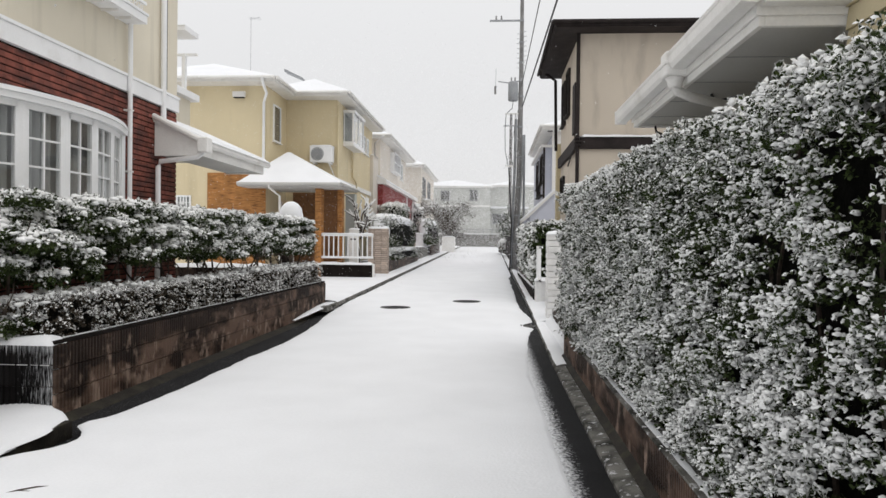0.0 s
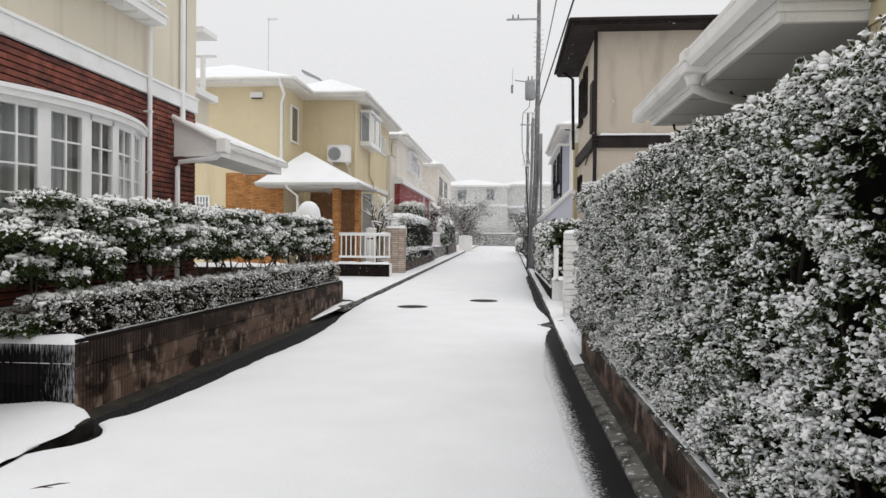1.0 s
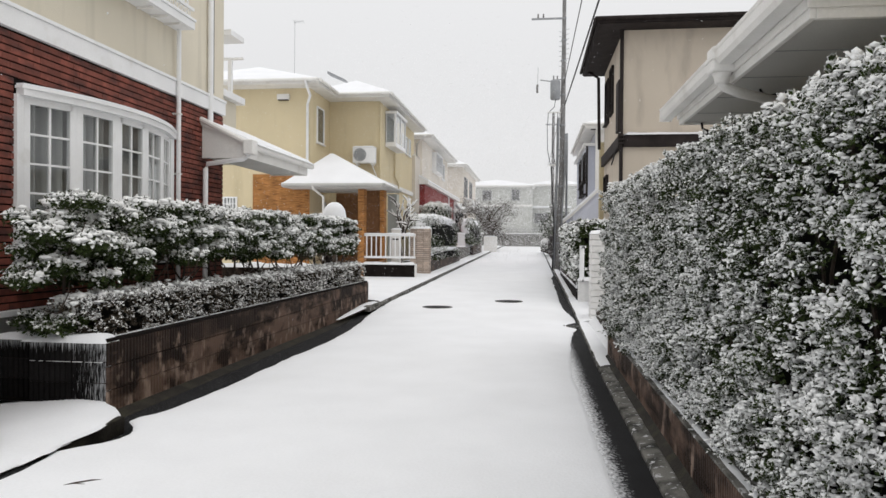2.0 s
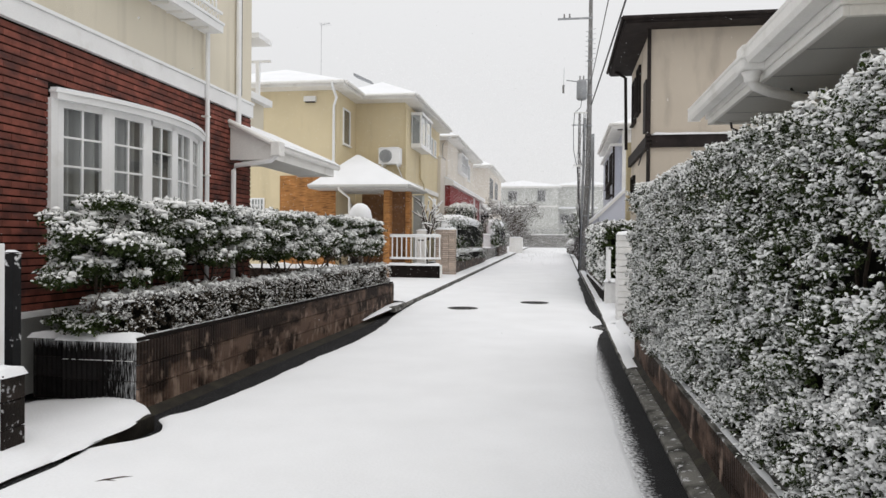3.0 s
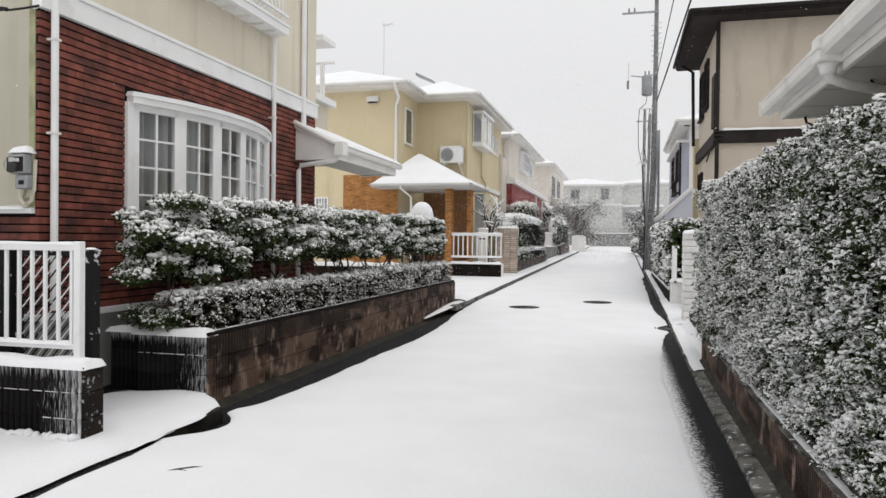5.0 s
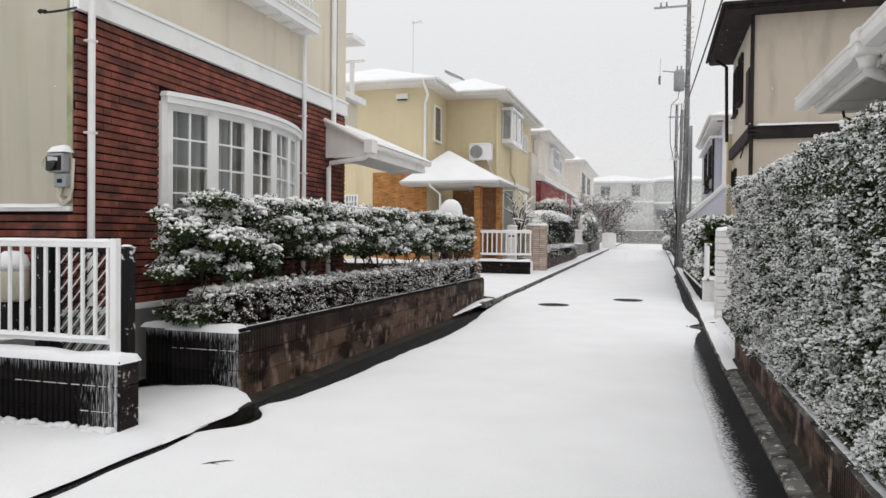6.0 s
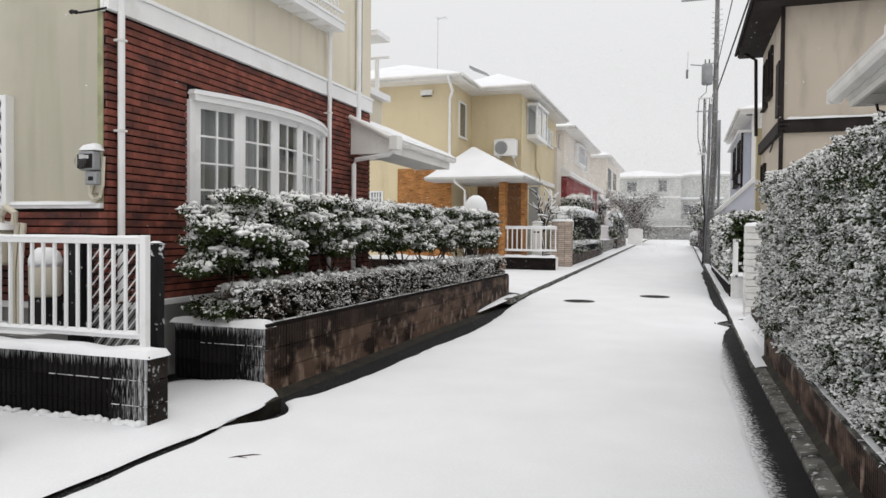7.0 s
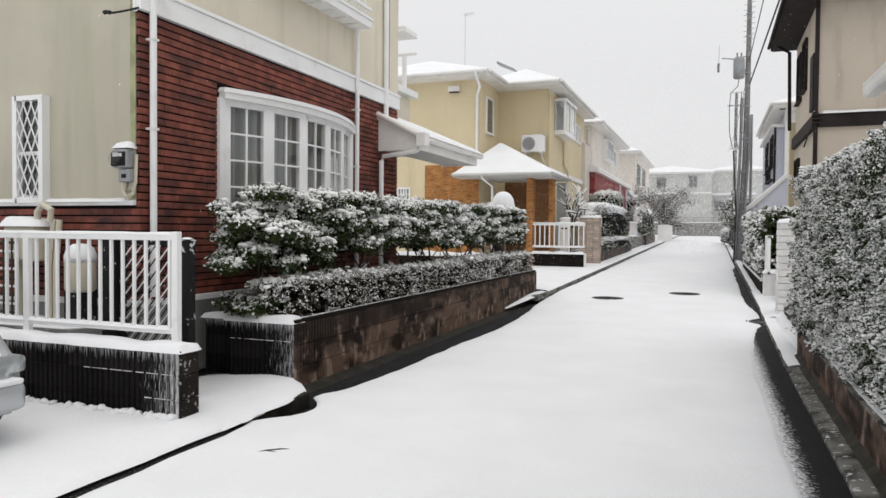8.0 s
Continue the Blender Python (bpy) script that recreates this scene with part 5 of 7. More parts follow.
part("bay_post", wf.box(26.1, 26.16, 0.0, 0.05, 5.36, 6.42), WHITE, bay)
part("bay_back", wf.box(26.1, 28.2, 0.0, 0.02, 5.36, 6.42), CURTAIN, bay)
for bb in (wf.box(26.16, 28.14, 0.365, 0.375, 5.36, 6.42), wf.box(26.12, 26.13, 0.05, 0.34, 5.36, 6.42)):
    pa = part("pane", bb, GLASS, bay)
    pa.visible_shadow = False
for u in (29.4, 30.2, 31.0):
    house_window(wf, u, u + 0.4, 5.5, 6.15, h2, WHITE, 0, 1, 0.04)
part("balcony_wall", box(-5.55, -5.4, 32.0, 33.4, 3.0, 5.6), PALE, h2)
snow_strip(-5.6, -5.36, 32.0, 33.4, 5.6, 0.08, h2, 0.15)
rails([(-5.5, 25.03, 3.4), (-5.5, 25.03, 6.5)], 0.04, h2, YELLOW)
rails([(-5.48, 27.6, 5.1), (-5.48, 27.6, 4.2), (-5.48, 28.4, 4.0), (-5.48, 28.4, 1.0)], 0.04, h2, YELLOW)
rails([(-5.05, 32.8, 6.6), (-5.45, 32.6, 6.2), (-5.45, 32.6, 1.0)], 0.04, h2, WHITE)
part("string_course", wf.box(25.1, 32.4, 0, 0.06, 3.72, 3.9), OFFWHITE, h2)
sk = part("snow_guard", prism([(-7.95, 26.6, 8.1), (-7.2, 26.6, 7.78), (-7.25, 26.6, 7.86), (-7.95, 26.6, 8.2)], (0, 0.5, 0)), GREY, h2, "grey sheet-metal piece showing through roof snow")

ac = thing("air_conditioner", (-6.0, 24.8, 4.3), "white outdoor air-conditioning unit on a wall frame", "air conditioner")
part("case", box(-6.42, -5.62, 24.62, 24.95, 4.42, 5.0, 0.02), WHITE, ac)
part("fan_guard", tube([(-6.15 + 0.22 * math.cos(a), 24.61, 4.71 + 0.22 * math.sin(a)) for a in (2 * math.pi * k / 24 for k in range(25))], 0.014, 6), GREY, ac)
fan = lathe(0, 0, [(0.2, 0), (0.2, 0.012), (0.05, 0.016), (0.01, 0.016)], 24)
fan.transform(Matrix.Translation((-6.15, 24.62, 4.71)) @ Matrix.Rotation(radians(90), 4, "X"))
part("fan_recess", fan, GREY, ac)
for z in (4.58, 4.66, 4.74, 4.82):
    part("guard_wire", box(-6.35, -5.95, 24.6, 24.606, z, z + 0.012), GREY, ac)
for x in (-6.3, -5.75):
    part("bracket", box(x, x + 0.05, 24.6, 25.1, 4.36, 4.42), WHITE, ac)
    part("leg", tube([(x + 0.02, 24.64, 4.38), (x + 0.12, 25.08, 3.95)], 0.02, 5), WHITE, ac)
snow_strip(-6.42, -5.62, 24.62, 24.95, 5.0, 0.05, ac, 0.1)

porch = thing("entrance_porch", (-6.1, 23.4, 0.2), "porch with a snow-covered pyramid roof on brown brick piers", "porch")
PX0, PX1, PY0, PY1 = -7.97, -4.69, 21.75, 24.5
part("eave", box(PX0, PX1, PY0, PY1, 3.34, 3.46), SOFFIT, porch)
b = bmesh.new()
ring = [b.verts.new(p) for p in ((PX0 - 0.03, PY0 - 0.03, 3.46), (PX1 + 0.03, PY0 - 0.03, 3.46), (PX1 + 0.03, PY1, 3.46), (PX0 - 0.03, PY1, 3.46))]
mid = [b.verts.new(p) for p in ((PX0 + 0.05, PY0 + 0.05, 3.505), (PX1 - 0.05, PY0 + 0.05, 3.505), (PX1 - 0.05, PY1, 3.505), (PX0 + 0.05, PY1, 3.505))]
ap = [b.verts.new(p) for p in ((-6.86, 23.35, 4.6), (-6.76, 23.35, 4.6), (-6.76, 23.5, 4.6), (-6.86, 23.5, 4.6))]
for k in range(4):
    b.faces.new((ring[k], ring[(k + 1) % 4], mid[(k + 1) % 4], mid[k]))
    b.faces.new((mid[k], mid[(k + 1) % 4], ap[(k + 1) % 4], ap[k]))
b.faces.new(ap), b.faces.new(ring[::-1])
part("roof_snow", b, SNOW, porch, "smooth snow on the pyramid roof")
part("gutter", tube([(PX0, PY0 - 0.05, 3.41), (PX1, PY0 - 0.05, 3.41)], 0.045, 8), SOFFIT, porch)
part("gutter", tube([(PX1 + 0.05, PY0, 3.41), (PX1 + 0.05, PY1, 3.41)], 0.045, 8), SOFFIT, porch)
rails([(-6.95, PY0 - 0.05, 3.42), (-6.95, PY0 - 0.02, 3.3), (-6.7, PY0 + 0.3, 3.05), (-6.7, PY0 + 0.35, 1.0)], 0.04, porch, OFFWHITE)
for x0, x1, y0 in ((-5.7, -5.5, 22.6), (-5.1, -4.96, 23.2)):
    part("pier", box(x0, x1, y0, y0 + 0.4, 0.1, 3.34), ORANGE, porch, "orange brick pier")
part("infill_panel", box(-5.62, -5.1, 23.3, 23.4, 0.1, 3.34), WOOD, porch, "brown timber panel between the piers")
part("timber_wall", box(-7.0, -5.2, 24.6, 24.7, 0.1, 3.34), WOOD, porch)
dr2 = part("front_door", box(-7.32, -6.98, 24.4, 24.46, 0.3, 2.9), DARKTRIM, porch, "dark front door with a lit pane")
part("door_frame", box(-7.4, -7.32, 24.36, 24.46, 0.3, 3.0), OFFWHITE, dr2)
part("door_frame", box(-6.98, -6.9, 24.36, 24.46, 0.3, 3.0), OFFWHITE, dr2)
part("side_panel", box(-5.1, -4.78, 24.5, 24.9, 0.2, 3.3), GREYWALL, porch)

ant = thing("tv_antenna", (-9.4, 27, 8.2), "thin roof aerial mast faint against the sky", "antenna")
part("mast", tube([(-9.4, 27, 7.7), (-9.4, 27, 10.3)], 0.008, 6), GREY, ant)
part("boom", tube([(-9.45, 27, 10.22), (-9.05, 27, 10.29)], 0.007, 5), GREY, ant)
for k in range(5):
    part("rod", tube([(-9.42 + 0.09 * k, 26.8, 10.25), (-9.42 + 0.09 * k, 27.2, 10.25)], 0.005, 4), GREY, ant)

ball = thing("snow_topped_bush", (-5.25, 18.3, 0.1), "rounded bush under a smooth white snow dome", "bush")
part("dome", lathe(-5.25, 18.3, [(0.3, 2.15), (0.31, 2.3), (0.27, 2.48), (0.18, 2.6), (0.08, 2.655), (0.01, 2.66)], 20), SNOW, ball, smooth=True)
part("stem", tube([(-5.25, 18.3, 0.1), (-5.24, 18.3, 2.2)], 0.05, 6), BARK, ball)

# Fence and things before the yellow house.
f2 = thing("white_fence", (-5.3, 26, 0.8), "short white metal fence on a dark block wall", "fence")
part("base_wall", box(-6.35, -4.3, 25.55, 25.75, 0.15, 0.8), MORTAR, f2, "dark block base")
snow_strip(-6.35, -4.28, 25.5, 25.75, 0.8, 0.1, f2, 0.12)
part("end_face", box(-4.31, -4.26, 25.54, 25.76, 0.15, 0.82), OFFWHITE, f2)
part("top_rail", box(-6.35, -4.3, 25.62, 25.68, 1.83, 1.92), WHITE, f2)
part("bottom_rail", box(-6.35, -4.3, 25.62, 25.68, 1.02, 1.1), WHITE, f2)
for k in range(12):
    x = -6.3 + 0.178 * k
    part("bar", box(x - 0.018, x + 0.018, 25.63, 25.67, 1.1, 1.83), WHITE, f2)
snow_strip(-6.35, -4.3, 25.61, 25.69, 1.92, 0.04, f2, 0.1)
mb = thing("letter_box", (-5.2, 26.5, 0.2), "pale square letter-box pillar with snow on top", "letter box")
part("pillar", box(-5.35, -5.03, 26.4, 26.7, 0.15, 2.1, 0.01), OFFWHITE, mb)
part("slot", box(-5.3, -5.08, 26.39, 26.4, 1.7, 1.75), DARKTRIM, mb)
snow_strip(-5.37, -5.0, 26.38, 26.72, 2.1, 0.07, mb, 0.08)
bp = thing("brick_pillar", (-4.5, 28.1, 0.2), "pale brick gate pillar capped with snow", "pillar")
part("core", box(-4.87, -4.12, 27.92, 28.4, 0.15, 2.15), MORTAR, bp)
bmp = bpy.data.meshes.new("brick")
bmq = box(0, 0.248, 0, 0.02, 0, 0.066, 0.004)
bmq.to_mesh(bmp), bmq.free(), bmp.materials.append(TERRACOTTA)
for c in range(26):
    for k in range(3):
        place("brick", bmp, bp, (-4.88 + 0.26 * k, 27.9, 0.18 + 0.077 * c), 0)
    place("brick", bmp, bp, (-4.1, 27.93 + 0.1 * (c % 2), 0.18 + 0.077 * c), radians(90))
snow_strip(-4.9, -4.09, 27.9, 28.42, 2.17, 0.1, bp, 0.1)

tr = thing("bare_garden_tree", (-5.1, 27.4, 0.2), "small pruned bare tree with snow along its branches", "tree")
rng = np.random.default_rng(4)
limbs = []
branch((-5.1, 27.4, 0.15), (0, 0, 1), 2.1, 0.07, rng, 0, limbs)
for k in range(9):
    a = k * 2.4 + rng.uniform(-0.3, 0.3)
    branch((-5.1, 27.4, 1.75 + 0.13 * (k % 5)), (math.cos(a) * 0.7, math.sin(a) * 0.7, 1.1), 0.95, 0.045, rng, 1, limbs)
b, s = None, None
for pts, r0, r1 in limbs:
    b = tube(pts, r0, 5, b, r1)
    s = tube([p + Vector((0, 0, r0 * 1.0)) for p in pts[1:]], max(r0, 0.034), 5, s, max(r1, 0.026))
part("bough", b, BARK, tr)
part("snow", s, FRESH, tr, "snow lying along the branches")


def shrub(name, at, size, seed, label, n=900, leaf=LEAF, leaf_size=0.09, snow=0.7, cat="bush"):
    """A rounded bush of leaf rosettes over an uneven egg shape, with snow on its upper side."""
    rng = np.random.default_rng(seed)
    t = thing(name, (at[0], at[1], at[2] - size[2]), label, cat)
    d = rand_dirs(rng, n)
    wob = np.array([0.82 + 0.3 * noise.noise(Vector(q * 2.2 + seed)) + 0.12 * noise.noise(Vector(q * 6)) for q in d])
    sq = np.sign(d) * np.abs(d) ** 0.75
    p = np.array(at) + unit(sq) * np.linalg.norm(sq, axis=1, keepdims=True) ** 0.6 * np.array(size) * wob[:, None]
    lv = leaves(rng, p, unit(d + np.array([0, 0, 0.3])), leaf_size, leaf_size * 0.5, 7)
    o = link_mesh("foliage", leaf_mesh("foliage", lv), leaf, t)
    o["kind"] = "stuff"
    dz = np.repeat(d[:, 2], 7)
    pick = rng.uniform(0, 1, len(dz)) < np.clip(snow * (0.45 + 0.8 * dz) + max(0.0, snow - 1.7), 0, 0.97)
    o = link_mesh("snow", snow_on_leaves("snow", lv, pick, 0.4, 1.3), FRESH, t, "snow on the upper leaves")
    o["kind"] = "stuff"
    top = p[d[:, 2] > 0.55 - 0.5 * max(0.0, snow - 1.0)]
    if len(top):
        o = link_mesh("snow_clump", snow_clumps("snow_clump", rng, top, leaf_size * (1.25 if snow < 1.3 else 2.1), 0.6, (TUFT_V, TUFT_F)), FRESH, t, "soft snow lumps on the crown")
        o["kind"] = "stuff"
    b = bmesh.new()
    bmesh.ops.create_icosphere(b, subdivisions=2, radius=1.0)
    for v in b.verts:
        v.co = Vector(at) + Vector((v.co.x * size[0] * 0.8, v.co.y * size[1] * 0.8, v.co.z * size[2] * 0.8))
    part("core", b, CORE, t)
    return t


def planter_box(y0, y1, x0, x1, h, label):
    p = thing("block_planter", ((x0 + x1) / 2, (y0 + y1) / 2, g(y0)), label, "planter wall", kind="structure")
    n = max(1, int((y1 - y0) / 0.8))
    for k in range(n):
        a, c = y0 + (y1 - y0) * k / n, y0 + (y1 - y0) * (k + 1) / n
        part("block", box(x1 - 0.12, x1, a + 0.01, c - 0.01, g(a), g(a) + h, 0.01), BLOCK, p)
    part("fill", box(x0, x1 - 0.12, y0, y1, g(y0) - 0.1, g(y0) + h - 0.02), MORTAR, p)
    snow_strip(x0, x1 - 0.02, y0, y1, g(y0) + h - 0.02, 0.06, p, 0.25)


def clipped_bush(name, lo, hi, seed, label, leaf_size, density, cap=0.12, dust=0.5, leaf=LEAF):
    """A box-clipped bush with rounded shoulders: leafy sides dusted with snow under a smooth thick cap."""
    rng = np.random.default_rng(seed)
    lo, hi = np.array(lo, float), np.array(hi, float)
    c, h = (lo + hi) / 2, (hi - lo) / 2
    t = thing(name, (c[0], c[1], lo[2]), label, "bush")

    def skin(d, e=0.45):
        q = np.sign(d) * np.abs(d) ** e
        return q / np.maximum(np.abs(q) ** 4, 1e-6).sum(1, keepdims=True) ** 0.25

    n = int(density * (h[0] * h[1] + h[1] * h[2] + h[0] * h[2]) * 8)
    d = rand_dirs(rng, n)
    wob = np.array([1 + 0.07 * noise.noise(Vector(q * 5 + seed)) + 0.04 * noise.noise(Vector(q * 14)) for q in d])
    p = c + skin(d) * h * wob[:, None] + rng.normal(0, 0.03, d.shape)
    lv = leaves(rng, p, unit(d + np.array([0, 0, 0.3])), leaf_size, leaf_size * 0.5, 7)
    o = link_mesh("foliage", leaf_mesh("foliage", lv), leaf, t)
    o["kind"] = "stuff"
    pick = rng.uniform(0, 1, len(lv[0])) < np.clip(dust * (0.5 + 0.8 * np.repeat(d[:, 2], 7)), 0.08, 0.95)
    o = link_mesh("snow", snow_on_leaves("snow", lv, pick, 0.4, 1.2), FRESH, t, "snow on the leaves")
    o["kind"] = "stuff"
    v, f = BLOB_V, BLOB_F
    for _ in range(2):
        mid, tri, vs = {}, [], [tuple(x) for x in v]
        for x, y, z in f:
            m = []
            for a, b in ((x, y), (y, z), (z, x)):
                k = (min(a, b), max(a, b))
                if k not in mid:
                    w = np.array(vs[a]) + np.array(vs[b])
                    mid[k] = len(vs)
                    vs.append(tuple(w / np.linalg.norm(w)))
                m.append(mid[k])
            tri += [(x, m[0], m[2]), (y, m[1], m[0]), (z, m[2], m[1]), tuple(m)]
        v, f = np.array(vs), np.array(tri)
    lift = np.array([0.5 + 0.6 * noise.noise(Vector(q * 4 + seed)) for q in v])
    grow = np.where(v[:, 2] > 0.32 + 0.18 * lift, cap, -0.3)[:, None]
    w = c + skin(v) * h * np.array([1.0, 1.0, 0.96]) + v * np.array([0.5, 0.5, 1.0]) * grow
    o = link_mesh("snow_cap", quads_mesh("snow_cap", w, f, True), SNOW, t, "smooth thick snow on top")
    part("core", box(*(x for k in range(3) for x in (c[k] - 0.8 * h[k], c[k] + 0.8 * h[k])), 0.05), CORE, t, "near-black solid standing in for inner shade")
    return t


planter_box(28.6, 40.4, -5.4, -4.2, 0.62, "grey block planter wall with snow along its edge")
clipped_bush("clipped_bush", (-5.4, 29.2, 1.33), (-4.16, 39.8, 2.85), 31, "large clipped bush under a smooth thick blanket of snow", 0.055, 42)
clipped_bush("low_clipped_bush", (-5.1, 29.0, 0.84), (-4.08, 40.4, 1.38), 33, "low clipped bush with snow on top", 0.05, 45, 0.06, 0.8)
shrub("round_bush", (-5.0, 36.2, 3.2), (0.85, 1.2, 0.5), 34, "rounded dark bush under snow", 1100, LEAF, 0.07, 0.9)
planter_box(49.5, 57.5, -5.2, -4.2, 0.8, "grey block planter wall with snow along its edge")
clipped_bush("garden_bush", (-5.0, 46.0, 1.5), (-4.05, 55.5, 3.25), 35, "dark rounded bush with patchy snow", 0.08, 26, 0.07, 0.4)
shrub("conifer", (-6.0, 52, 3.0), (1.2, 1.2, 1.9), 37, "dark shrub behind the fence with patchy snow", 900, LEAF_DULL, 0.1, 0.4)
f3 = thing("white_fence", (-4.6, 44, g(44)), "white metal fence between planters", "fence")
for k in range(20):
    part("bar", box(-4.52, -4.48, 42.3 + 0.34 * k, 42.35 + 0.34 * k, g(44) + 0.9, g(44) + 1.65), WHITE, f3)
part("top_rail", box(-4.54, -4.46, 42.2, 49.0, g(44) + 1.65, g(44) + 1.73), WHITE, f3)
part("base_wall", box(-4.6, -4.4, 42.0, 49.2, g(44) - 0.2, g(44) + 0.85), CONCRETE, f3, "low concrete base wall")
snow_strip(-4.62, -4.38, 42.0, 49.2, g(44) + 0.85, 0.1, f3, 0.3)


def leafy_tree(name, x, y, height, spread, seed, label, n, snow, leaf=LEAF_DULL, lo=0.35, size=0.16):
    """A trunk with limbs and a ragged crown of leaf rosettes."""
    rng = np.random.default_rng(seed)
    t = thing(name, (x, y, g(y)), label, "tree")
    limbs = []
    branch((x, y, g(y)), (0, 0, 1), height * 0.55, 0.11, rng, 0, limbs)
    for k in range(7):
        a = k * 0.9 + rng.uniform(-0.3, 0.3)
        branch((x, y, g(y) + height * (0.25 + 0.04 * k)), (math.cos(a), math.sin(a), 0.9), height * 0.4, 0.05, rng, 2, limbs)
    b = None
    for pts, r0, r1 in limbs:
        b = tube(pts, r0, 5, b, r1)
    part("trunk", b, BARK, t)
    tips = np.array([list(p) for pts, r0, r1 in limbs[1:] for p in pts[1:]])
    c = tips[rng.integers(0, len(tips), n)] + rng.normal(0, 0.28, (n, 3)) * np.array([spread, spread, 1])
    c = c[c[:, 2] > g(y) + height * lo * 0.6]
    lv = leaves(rng, c, rand_dirs(rng, len(c)), size, size * 0.5, 5)
    o = link_mesh("foliage", leaf_mesh("foliage", lv), leaf, t)
    o["kind"] = "stuff"
    pick = rng.uniform(0, 1, len(lv[0])) < snow * np.clip(0.3 + lv[3][:, 2], 0, 1)
    o = link_mesh("snow", snow_on_leaves("snow", lv, pick, 0.4, 1.1), FRESH, t, "snow on the leaves")
    o["kind"] = "stuff"


leafy_tree("garden_tree", -4.0, 62, 5.6, 0.85, 41, "brownish garden tree with thin snowy crown", 2600, 0.12, size=0.085)
leafy_tree("garden_tree", -3.7, 66, 3.2, 0.8, 42, "brownish garden tree with thin snowy crown", 1200, 0.2, size=0.085)
leafy_tree("roadside_tree", 1.75, 52, 3.2, 0.55, 43, "dark roadside tree flecked with snow", 700, 0.45, LEAF)
leafy_tree("roadside_tree", 2.2, 60, 3.6, 0.6, 44, "dark roadside tree flecked with snow", 700, 0.4, LEAF)
wb = thing("white_planter_wall", (-3.9, 64, g(64)), "white rendered wall end with snow on top", "wall")
part("wall", box(-4.3, -3.2, 61.5, 63, g(63) - 0.2, g(63) + 1.35), OFFWHITE, wb)
snow_strip(-4.32, -3.18, 61.5, 63, g(63) + 1.35, 0.1, wb, 0.3)

# ---- maroon-fronted house, and the one beyond ----
h3 = thing("maroon_house", (-8.5, 42, 0.3), "pale stucco house with a maroon lower storey under snow", "house")
part("upper_wall", box(-13, -5.75, 36.2, 47, 0.2, 6.95), PALE, h3)
part("lower_wall", box(-8, -5.3, 34.2, 48.5, 0.2, 4.45), MAROON, h3, "maroon boarded lower storey")
for k in range(18):
    z = 0.7 + 0.2 * k
    part("board", box(-5.3, -5.285, 34.2, 48.5, z, z + 0.185), MAROON, h3)
part("lean_to", prism([(-5.1, 34.0, 4.45), (-5.1, 34.0, 4.6), (-5.8, 34.0, 4.95), (-6.6, 34.0, 4.95), (-6.6, 34.0, 4.45)], (0, 14.8, 0)), OFFWHITE, h3)
part("lean_to_snow", prism([(-5.08, 34.0, 4.6), (-5.12, 34.0, 4.68), (-5.8, 34.0, 5.05), (-5.8, 34.0, 4.95)], (0, 14.8, 0)), SNOW, h3)
hip_roof(h3, -13.5, -5.2, 35.7, 47.4, 6.95, 1.8, OFFWHITE, OFFWHITE, 0.16, 0.1)
w3 = Face((-5.75, 0, 0), (0, 1, 0), (1, 0, 0))
house_window(w3, 39.9, 42.6, 5.7, 6.7, h3, WHITE, 1, 2, 0.25)
house_window(w3, 44.0, 44.9, 5.6, 6.5, h3, WHITE, 0, 1, 0.08)
rails([(-5.2, 46.5, 4.2), (-5.2, 46.5, 1.0)], 0.06, h3, WHITE)
part("white_post", box(-5.3, -5.2, 43.6, 43.75, 0.4, 4.45), WHITE, h3)
h4 = thing("pale_house", (-8.5, 63, 0.8), "pale house fading into falling snow", "house")
part("wall", box(-13, -5.75, 57.2, 70, 0.4, 7.75), PALE, h4)
part("balcony", box(-5.75, -5.0, 58, 64, 4.3, 5.2), OFFWHITE, h4)
snow_strip(-5.75, -4.98, 58, 64, 5.2, 0.15, h4, 0.4)
hip_roof(h4, -13.5, -5.42, 56.5, 71, 7.75, 1.9, OFFWHITE, OFFWHITE, 0.18, 0.12)
w4 = Face((-5.75, 0, 0), (0, 1, 0), (1, 0, 0))
house_window(w4, 58.5, 60.5, 5.5, 7.0, h4, GREY, 1, 1, 0.1, curtain=False)
house_window(w4, 63, 65, 5.5, 7.0, h4, GREY, 1, 1, 0.1, curtain=False)



def enlarge(ob, s):
    """Set a thing further back and larger by s about the camera's eye, so it keeps its place in the view."""
    ob.location = Vector((0, 0, 1.6)) + (ob.location - Vector((0, 0, 1.6))) * s
    ob.scale = (s, s, s)


for ob in (h2, ac, porch, ant):
    enlarge(ob, 1.13)
enlarge(h3, 1.1)
enlarge(h4, 1.08)

# ---- house closing the street ----
fh = thing("grey_house", (-3, 90, 1.2), "grey house at the street's end, faint in falling snow", "house")
part("wall", box(-9, -0.2, 86.5, 96, 1.0, 8.4), GREYWALL, fh)
part("right_wall", box(-0.2, 5.5, 88.5, 97, 1.0, 8.7), GREYWALL, fh)
hip_roof(fh, -9.6, 0.1, 86.0, 96.6, 8.4, 1.0, OFFWHITE, OFFWHITE, 0.2, 0.15, "y")
hip_roof(fh, -0.3, 6.0, 88.0, 97.6, 8.7, 0.7, OFFWHITE, OFFWHITE, 0.2, 0.15, "y")
ff = Face((0, 86.5, 0), (1, 0, 0), (0, -1, 0))
house_window(ff, -2.65, -1.8, 6.9, 8.1, fh, GREY, 1, 1, 0.08, curtain=False)
house_window(ff, -6.2, -5.2, 6.9, 8.0, fh, GREY, 1, 1, 0.08, curtain=False)
